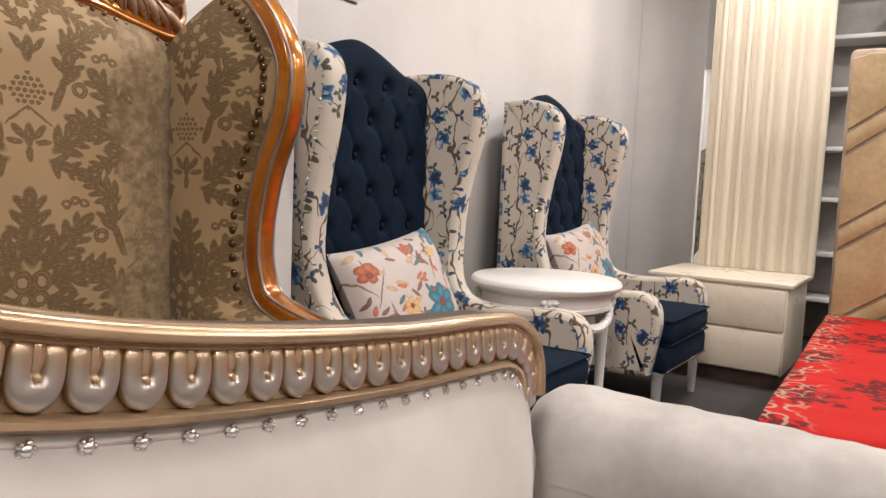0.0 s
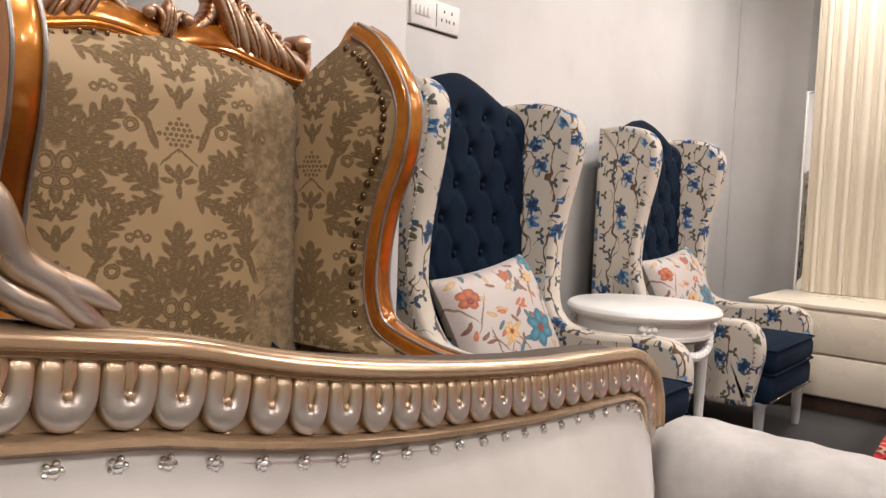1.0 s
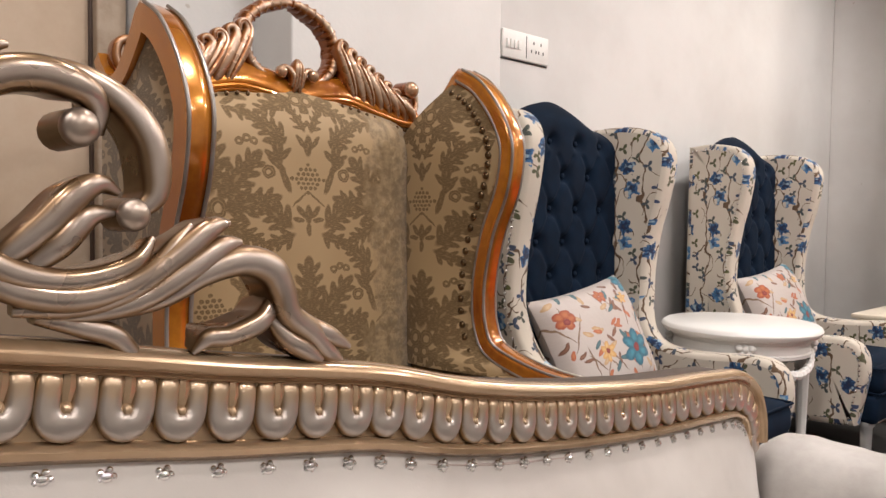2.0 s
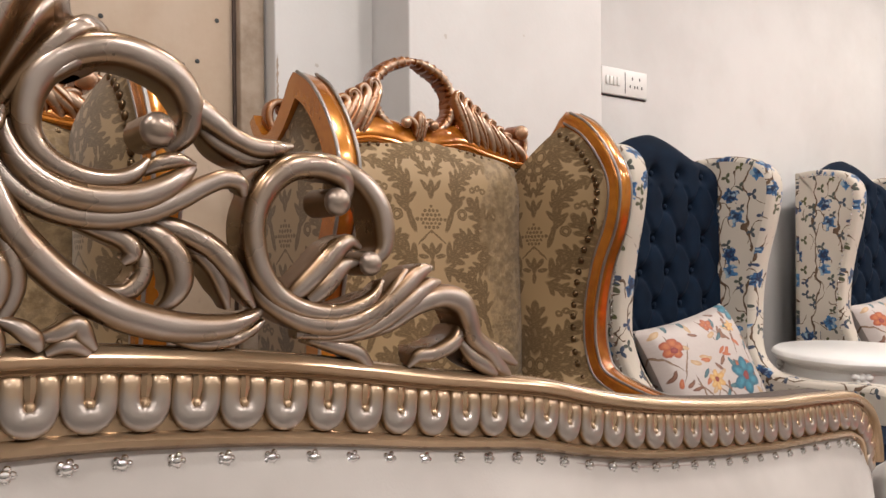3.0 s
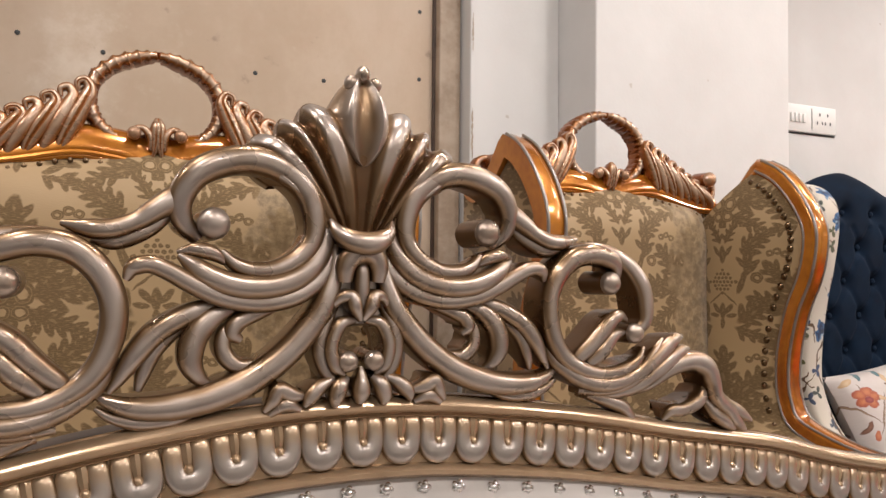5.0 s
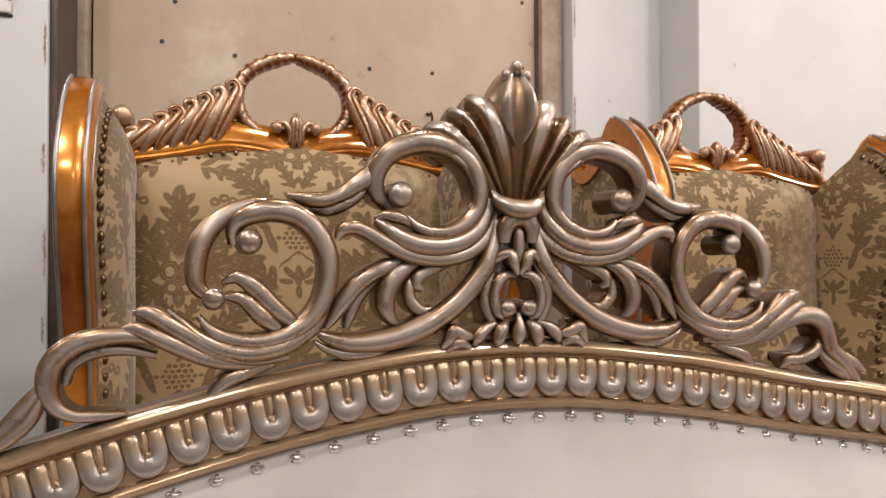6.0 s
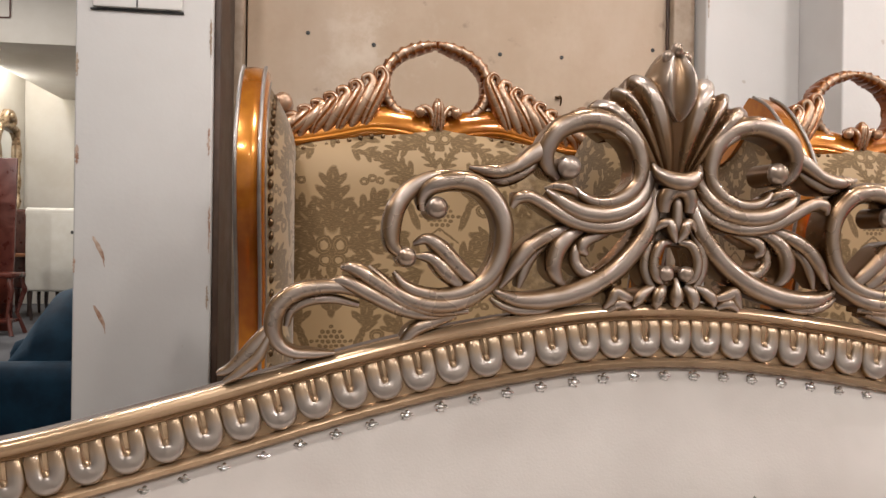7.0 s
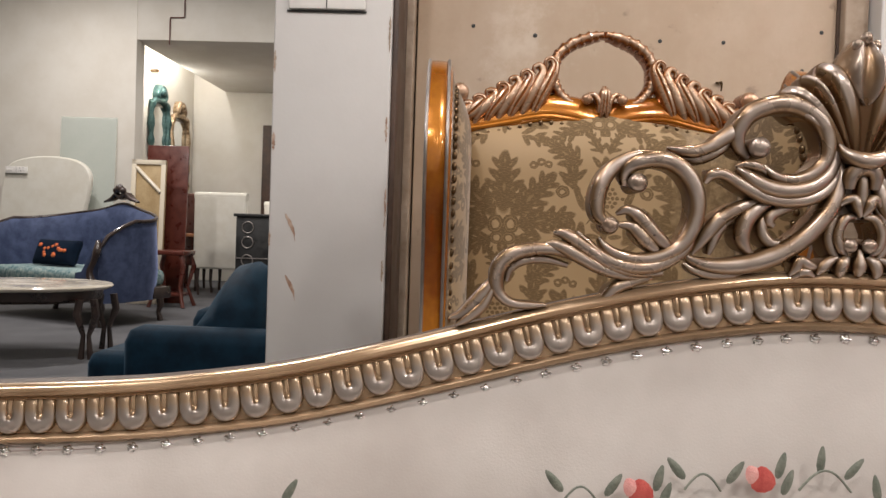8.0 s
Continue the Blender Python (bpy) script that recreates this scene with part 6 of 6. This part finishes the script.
wall_stain(-0.822, 0.930, 0.07)
# nail holes in the board
for k, (x, z) in enumerate(((-0.324, 1.716), (-0.129, 1.691), (0.26, 1.682), (0.456, 1.682), (0.755, 1.72), (-0.29, 1.83), (0.755, 1.93), (0.70, 1.60), (0.66, 1.585))):
    g = Geo()
    g.lathe([(0.0, 0.0), (0.006, 0.0), (0.0065, 0.002), (0.0, 0.003)], (0, 0, 0), 10)
    ob = built("nail_hole", g, M_BLACK, "dark nail hole in the board", "nail")
    ob.matrix_world = pose(x, 1.6155, z, 90, 0, 0)


# flaked paint along the piers' edges
def flake(x, y, z, w, h, seed, mat, side=0):
    rng = random.Random(seed)
    g = Geo()
    rows = []
    for i in range(25):
        f = i / 24
        c = math.sin(math.pi * f) ** 0.3
        a, b = w * c * rng.uniform(0.05, 0.7), w * c * rng.uniform(0.05, 0.7)
        zz = z + h * (f - 0.5)
        rows.append([(x, y - a, zz), (x, y + b, zz)] if side else [(x - a, y, zz), (x + b, y, zz)])
    g.grid(rows)
    built("flake", g, mat, "flaked paint and grime on the pier", "stain")


for k, (x, z, w, h) in enumerate(((-0.900, 1.52, 0.007, 0.06), (-0.898, 1.30, 0.010, 0.05), (-0.902, 1.03, 0.006, 0.04), (-0.570, 1.60, 0.006, 0.10), (-0.572, 1.34, 0.008, 0.07), (-0.569, 1.12, 0.006, 0.12), (-0.572, 0.95, 0.007, 0.06))):
    flake(x + (0.034 if x < -0.8 else 0.0195), 1.2985, z, w, h, k + 3, M_RUST if k % 3 else M_BOARDEDGE)
for k, (x, z, w, h) in enumerate(((0.893, 1.86, 0.006, 0.12), (0.892, 1.55, 0.006, 0.16), (0.894, 1.32, 0.008, 0.09), (0.892, 1.15, 0.006, 0.08))):
    flake(x, 1.5185, z, w, h, k + 23, M_BOARDEDGE)
# small iron hook in the board
g = Geo()
g.sweep([(0, 0.0, 0.0), (0, -0.022, 0.001), (0, -0.030, -0.006), (0, -0.030, -0.020), (0, -0.024, -0.028)], [0.0035, 0.0032, 0.003, 0.003, 0.0022], ROUND8, (1, 0, 0))
g.lathe([(0.0, 0.0), (0.011, 0.0), (0.010, 0.004), (0.0, 0.005)], (0, 0, 0), 10)
hook = built("wall_hook", g, M_BRONZE, "small iron hook on the board", "hook", "")
hook.matrix_world = pose(0.446, 1.612, 1.555)


# ---- far showroom ----
def loveseat(m):
    t = thing("loveseat", "curved slate blue velvet loveseat with dark carved wood trim", "sofa", m)
    n = 40
    crest = []
    for i in range(n + 1):
        a = math.pi * i / n
        x, y = 0.88 * math.cos(a), 0.62 * math.sin(a) ** 0.8 if math.sin(a) > 0 else 0.0
        crest.append((x, y, 0.97 + 0.12 * math.sin(a) ** 2 + 0.06 * math.exp(-((x) / 0.22) ** 2)))
    tip = [(0.80, -0.36, 0.66), (0.86, -0.28, 0.83), (0.89, -0.14, 0.92)]
    crest = tip + crest + [(-x, y, z) for x, y, z in reversed(tip)]
    g = Geo()
    rows, uvs = [], []
    for x, y, z in crest:
        row = [(x * 1.0, y, z), (x * 0.97, y - 0.05, z - 0.02), (x * 0.93, y - 0.10, z - 0.15), (x * 0.90, y - 0.14, 0.5), (x * 0.89, y - 0.14, 0.3), (x * 1.0, y, 0.22), (x * 1.02, y + 0.02, 0.5), (x, y, z)]
        rows.append(row)
        uvs.append([(x, k * 0.2) for k in range(8)])
    g.grid(rows, uvs)
    part("shell", g, M_SLATE, t, "", 70)
    g = Geo()
    g.sweep(crest, 0.018, ROUND8, (0, 0, 1))
    trim = part("trim", g, M_DARKWOOD, t, "dark carved wood edge")
    g = Geo()
    for sd in (1, -1):
        strand(g, [(0.0, 1.22, 0.03, 0.58), (0.07, 1.25, 0.026, 0.58), (0.13, 1.21, 0.024, 0.58), (0.18, 1.19, 0.018, 0.58), (0.25, 1.17, 0.01, 0.58)], STRAND, sd)
        g.ball((sd * 0.05, 0.56, 1.29), 0.035)
    g.ball((0.0, 0.56, 1.31), 0.045)
    part("crest", g, M_DARKWOOD, trim)
    g = Geo()
    g.box(-0.76, 0.76, -0.30, 0.50, 0.34, 0.50, 0.05)
    part("seat", g, M_CARPETBLUE, t, "seat in teal and white patterned cloth", 60)
    g = Geo()
    g.box(-0.82, 0.82, -0.30, 0.52, 0.22, 0.34, 0.02)
    part("seat_rail", g, M_DARKWOOD, t)
    for sd in (1, -1):
        g = Geo()
        strand(g, [(0.82, 0.78, 0.020, -0.35), (0.87, 0.70, 0.034, -0.40), (0.84, 0.60, 0.026, -0.41), (0.79, 0.50, 0.028, -0.41), (0.84, 0.36, 0.045, -0.41), (0.82, 0.24, 0.030, -0.40)], ROUND, sd)
        part("arm_post", g, M_DARKWOOD, t)
        for y in (-0.27, 0.42):
            g = Geo()
            g.sweep([(sd * 0.76, y, 0.24), (sd * 0.78, y, 0.16), (sd * 0.75, y, 0.08), (sd * 0.78, y, 0.001)], [0.035, 0.032, 0.022, 0.03], ROUND8)
            part("leg", g, M_DARKWOOD, t)
    return t


SEAT = pose(-4.62, 7.12, 0, 0, 0, -24) @ Matrix.Scale(1.10, 4)
loveseat(SEAT)
bol = cushion("bolster", 0.62, M_BLUE, "dark blue cushion with stitched orange flowers", SEAT @ pose(-0.22, 0.02, 0.635, -20, 0, 0), 0.17, 0.27)
rng = random.Random(3)
for k in range(14):
    g = Geo()
    g.ball((0, 0, 0), 0.026, 1, 0.5, 0.8, 8, 5)
    o = part("stitched_flower", g, plain("orange_thread", (0.60, 0.09, 0.03), (0.70, 0.20, 0.06), 0.7) if k == 0 else bpy.data.materials["orange_thread"], bol)
    o.location = (rng.uniform(-0.18, 0.20), -0.080, rng.uniform(-0.06, 0.07))


def coffee_table(m):
    t = thing("coffee_table", "oval coffee table with cream marble top and dark carved legs", "table", m)
    g = Geo()
    g.lathe([(0.0, 0.52), (0.50, 0.52), (0.52, 0.53), (0.53, 0.545), (0.52, 0.56), (0.0, 0.562)], (0, 0, 0), 48)
    top = part("tabletop", g, M_MARBLE, t, "cream marble top")
    top.scale = (1.35, 1.0, 1)
    g = Geo()
    g.lathe([(0.44, 0.42), (0.47, 0.44), (0.48, 0.52), (0.2, 0.52)], (0, 0, 0), 48, 0.05, 10)
    ap = part("apron", g, M_DARKWOOD, t)
    ap.scale = (1.35, 0.85, 1)
    for a in (35, 145, 215, 325):
        x, y = 0.74 * math.cos(radians(a)), 0.44 * math.sin(radians(a))
        for w in (-0.05, 0.05):
            g = Geo()
            g.sweep([(x + w, y, 0.46), (x + w * 1.4, y, 0.34), (x + w * 0.4, y, 0.18), (x + w * 0.7, y, 0.001)], [0.03, 0.032, 0.018, 0.024], ROUND8)
            part("leg", g, M_DARKWOOD, t)
    return t


coffee_table(pose(-3.86, 4.95, 0, 0, 0, 10))


def teal_armchair(m):
    t = thing("armchair", "deep teal velvet armchair with nail-trimmed rolled arms", "chair", m)
    g = Geo()
    g.box(-0.40, 0.40, -0.60, 0.30, 0.20, 0.45, 0.06)
    part("seat", g, M_TEAL, t, "", 60)
    for sd in (1, -1):
        g = Geo()
        g.box(sd * 0.42 - 0.09, sd * 0.42 + 0.09, -0.38, 0.40, 0.14, 0.59, 0.075)
        arm = part("arm", g, M_TEAL, t, "", 60)
        for k in range(8):
            g = Geo()
            g.ball((sd * 0.42 - 0.07, -0.385, 0.18 + 0.048 * k), 0.008, 1, 0.6, 1, 8, 5)
            part("nail_head", g, M_BRONZE, arm)
    g = Geo()
    rows, uvs = [], []
    for i in range(21):
        x = -0.38 + 0.76 * i / 20
        z = 0.72 + 0.16 * math.cos(x / 0.38 * 1.5)
        e = 0.06 * (abs(x) / 0.38) ** 6
        rows.append([(x, -0.16 + e, 0.40), (x, -0.12 + e, 0.58), (x, -0.05 + e, z - 0.12), (x, 0.02, z - 0.02 - e), (x, 0.10, z - e), (x, 0.18, z - 0.05 - e), (x, 0.26 - e, 0.55), (x, 0.28 - e, 0.2)])
        uvs.append([(x, k * 0.1) for k in range(9)])
    base = g.grid(rows, uvs, True)
    for i in (0, 20):
        g.face([base + i * 8 + j for j in range(8)], [(0, 0)] * 8)
    part("backrest", g, M_TEAL, t, "", 70)
    for sd in (1, -1):
        for y in (-0.32, 0.34):
            g = Geo()
            g.lathe([(0.0, 0.0), (0.02, 0.0), (0.03, 0.15), (0.0, 0.151)], (sd * 0.36, y, 0), 12)
            part("leg", g, M_DARKWOOD, t)
    return t


teal_armchair(pose(-1.50, 3.05, 0, 0, 0, -90))


def upright_chair(name, m, mat, label, h=1.42, w=0.74):
    t = thing(name, label, "chair", m)
    g = Geo()
    g.box(-w / 2, w / 2, 0.0, 0.09, 0.40, h, 0.035)
    part("backrest", g, mat, t, "", 60)
    g = Geo()
    g.sweep([(-w / 2, 0.02, h - 0.02), (w / 2, 0.02, h - 0.02)], 0.065, ROUND, (0, 0, 1))
    part("head_roll", g, mat, t)
    g = Geo()
    g.box(-w / 2, w / 2, -0.50, 0.05, 0.40, 0.50, 0.04)
    part("seat", g, mat, t, "", 60)
    for sd in (1, -1):
        for y in (-0.44, 0.04):
            g = Geo()
            g.sweep([(sd * w * 0.42, y, 0.42), (sd * w * 0.43, y, 0.2), (sd * w * 0.40, y, 0.001)], [0.03, 0.024, 0.02], ROUND8)
            part("leg", g, M_DARKWOOD, t)
    return t


upright_chair("dining_chair", pose(-4.02, 10.2, 0, 0, 0, 176), M_OFFWHITE, "cream leatherette dining chair with a rolled top", 1.50, 0.80)
upright_chair("dining_chair", pose(-3.35, 11.2, 0, 0, 0, 178), M_OFFWHITE, "cream dining chair standing beside the dark cabinet", 1.42, 0.60)
upright_chair("dining_chair", pose(-4.75, 10.9, 0, 0, 0, 150), M_MAHOGANY, "mahogany dining chair beside the wooden table", 1.50, 0.45)


def white_headboard(m):
    t = thing("white_headboard", "white upholstered headboard leaning at the wall", "headboard", m)
    out = curve([(-0.72, 0.75), (-0.70, 1.3), (-0.62, 1.72), (-0.40, 1.86), (0.0, 1.90), (0.36, 1.84), (0.52, 1.66), (0.50, 1.40), (0.44, 1.1), (0.42, 0.75)], 4)
    g = Geo()
    g.slab(out, lambda a, b, d: (a, -d, b), [(0.0, 0.0), (0.05, 0.0), (0.07, 0.02)])
    part("panel", g, M_OFFWHITE, t)
    g = Geo()
    g.box(-0.6, 0.35, -0.05, -0.01, 0.0, 0.8, 0.01)
    part("frame", g, M_OFFWHITE, t)
    return t


white_headboard(pose(-5.88, 8.98, 0))
socket_plate(pose(-6.34, 8.885, 1.70), 0.30, "switch board hanging before the white headboard")


def glass_sheet(m):
    g = Geo()
    g.box(-0.39, 0.39, -0.004, 0.004, 0.0, 2.48, 0.002)
    ob = new("glass_sheet", mesh_of("glass_sheet", g, M_BOTTLE))
    ob.matrix_world = m
    return tagged(ob, "sheet of pale green tinted glass leaning on the wall", "glass")


glass_sheet(pose(-5.58, 9.15, 0, -3, 0, 0))


def leaning_board(name, x0, x1, y, h, mat, label, framed):
    t = thing(name, label, "panel", pose((x0 + x1) / 2, y, 0, -3, 0, 0))
    w = (x1 - x0) / 2
    g = Geo()
    g.box(-w, w, 0.0, 0.035, 0.0, h, 0.006)
    body = part("board", g, mat, t)
    if framed:
        for a, b, c, d in ((-w, -w + 0.06, 0.0, h), (w - 0.06, w, 0.0, h), (-w, w, h - 0.06, h), (-w, w, 0.0, 0.06)):
            g = Geo()
            g.box(a, b, -0.02, -0.001, c, d, 0.003)
            part("stile", g, M_SLAT, body)
        g = Geo()
        g.sweep([(-w + 0.06, -0.008, h - 0.1), (w - 0.06, -0.008, h - 0.42)], 0.025, ROUND8)
        part("brace", g, M_SLAT, body)
    return t


leaning_board("mahogany_panel", -4.66, -4.10, 8.95, 2.10, M_MAHOGANY, "tall mahogany wardrobe panel leaning upright", False)
leaning_board("canvas_stretcher", -4.75, -4.30, 8.72, 1.88, M_HEADBOARD, "back of a pale wooden stretcher frame", True)


def gilt_mirror(m, mat, label, h, w):
    t = thing("wall_mirror", label, "mirror", m)
    g = Geo()
    g.box(-w / 2, w / 2, -0.02, 0.0, 0.0, h, 0.01)
    part("glass", g, M_MIRROR, t)
    g = Geo()
    ring = [(-w / 2, 0, 0), (-w / 2 - 0.03, 0, h * 0.4), (-w / 2, 0, h), (0, 0, h + 0.1), (w / 2, 0, h), (w / 2 + 0.03, 0, h * 0.4), (w / 2, 0, 0), (0, 0, -0.06), (-w / 2, 0, 0)]
    pts = curve(ring, 6)
    g.sweep([(p[0], -0.03, p[2]) for p in pts], [0.05 * (1 + 0.3 * math.sin(i * 1.7)) for i in range(len(pts))], ROUND8)
    part("moulding", g, mat, t)
    g = Geo()
    for sd in (1, -1):
        strand(g, [(0.0, h + 0.34, 0.03, -0.04), (0.08, h + 0.30, 0.05, -0.05), (0.16, h + 0.18, 0.05, -0.05), (0.12, h + 0.10, 0.04, -0.05), (w / 2 + 0.02, h + 0.04, 0.03, -0.04)], STRAND, sd)
    g.ball((0, -0.06, h + 0.24), 0.07)
    part("crest", g, mat, t)
    return t


gilt_mirror(pose(-5.58, 11.50, 2.15, 0, 0, 90), M_GREENGILT, "tall mirror in a green verdigris carved frame", 0.85, 0.60)
gilt_mirror(pose(-5.58, 12.35, 1.62, 0, 0, 90), M_GILT, "tall mirror in an old gilt carved frame", 1.25, 0.66)


def lamp_table(m):
    t = thing("lamp_table", "small mahogany side table on curved legs", "table", m)
    g = Geo()
    g.box(-0.22, 0.22, -0.20, 0.20, 0.66, 0.72, 0.015)
    part("tabletop", g, M_MAHOGANY, t)
    g = Geo()
    g.box(-0.17, 0.17, -0.15, 0.15, 0.14, 0.18, 0.01)
    part("shelf", g, M_MAHOGANY, t)
    for sx in (1, -1):
        for sy in (1, -1):
            g = Geo()
            g.sweep([(sx * 0.17, sy * 0.15, 0.66), (sx * 0.21, sy * 0.18, 0.52), (sx * 0.15, sy * 0.13, 0.25), (sx * 0.22, sy * 0.19, 0.001)], [0.03, 0.034, 0.02, 0.026], ROUND8)
            part("leg", g, M_MAHOGANY, t)
    return t


lamp_table(pose(-4.08, 8.55, 0))


def black_cabinet(m):
    t = thing("black_cabinet", "black cabinet with pierced silver ring doors", "cabinet", m)
    g = Geo()
    g.box(0.0, 0.75, 0.0, 0.45, 0.25, 1.18, 0.01)
    body = part("body", g, M_BLACK, t)
    g = Geo()
    g.box(-0.03, 0.78, -0.03, 0.48, 1.18, 1.22, 0.01)
    part("top", g, M_BLACK, t)
    g = Geo()
    g.box(0.01, 0.74, -0.015, -0.001, 0.62, 0.635, 0.002)
    part("rail", g, M_SILVER, body)
    for k in range(4):
        g = Geo()
        r = 0.075
        z = 0.40 + 0.20 * k + (0.04 if k > 1 else 0)
        g.sweep([(0.16 + r * math.cos(a * math.pi / 10), -0.006, z + r * math.sin(a * math.pi / 10)) for a in range(21)], 0.007, ROUND8)
        part("ring", g, M_SILVER, body)
    for x in (0.05, 0.70):
        for y in (0.05, 0.40):
            g = Geo()
            g.lathe([(0.0, 0.0), (0.02, 0.0), (0.028, 0.25), (0.0, 0.251)], (x, y, 0), 12)
            part("leg", g, M_BLACK, t)
    return t


black_cabinet(pose(-3.42, 9.0, 0))


def wood_table(m):
    t = thing("dining_table", "reddish wooden dining table behind the chairs", "table", m)
    g = Geo()
    g.box(-0.9, 0.5, -0.45, 0.45, 0.86, 0.91, 0.01)
    part("tabletop", g, plain("red_wood", (0.28, 0.11, 0.05), (0.38, 0.17, 0.08), 0.3), t)
    for x in (-0.8, 0.4):
        for y in (-0.38, 0.38):
            g = Geo()
            g.lathe([(0.0, 0.0), (0.03, 0.0), (0.045, 0.4), (0.03, 0.6), (0.05, 0.86), (0.0, 0.861)], (x, y, 0), 12)
            part("leg", g, M_MAHOGANY, t)
    return t


wood_table(pose(-4.2, 11.0, 0))
# doorway, its inner darkness drawn as a dark sheet, and cable
g = Geo()
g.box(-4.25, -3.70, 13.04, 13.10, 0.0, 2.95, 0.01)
built("door_2", g, M_DARKGAP, "flat dark sheet standing for the unlit doorway in the end wall", "door")
g = Geo()
g.sweep([(-4.30, 9.298, 4.48), (-4.30, 9.298, 3.88), (-4.31, 9.298, 3.87), (-4.49, 9.298, 3.865), (-4.50, 9.298, 3.855), (-4.50, 9.298, 3.50)], 0.009, ROUND8, (0, -1, 0))
built("cable", g, M_MAHOGANY, "brown cable along the beam", "cable")


def wall_lamp(x, y, z):
    t = thing("wall_lamp", "small lit glass lamp high on the showroom wall", "lamp", pose(x, y, z))
    g = Geo()
    g.box(-0.20, -0.02, -0.02, 0.02, -0.01, 0.03, 0.004)
    part("bracket", g, M_BRONZE, t)
    m, nt, s = nodes_of("lit_glass")
    s.inputs["Base Color"].default_value = (0.9, 0.88, 0.84, 1)
    s.inputs["Emission Color"].default_value = (1.0, 0.95, 0.88, 1)
    s.inputs["Emission Strength"].default_value = 6.0
    g = Geo()
    g.lathe([(0.0, -0.07), (0.035, -0.06), (0.05, -0.02), (0.045, 0.02), (0.02, 0.05), (0.0, 0.052)], (0, 0, 0), 16)
    part("globe", g, m, t)


wall_lamp(-5.40, 11.20, 3.52)
bulb = bpy.data.lights.new("wall_bulb", "POINT")
bulb.energy, bulb.shadow_soft_size, bulb.color = 34, 0.05, (1.0, 0.95, 0.88)
new("wall_bulb", bulb).location = (-5.30, 11.12, 3.50)
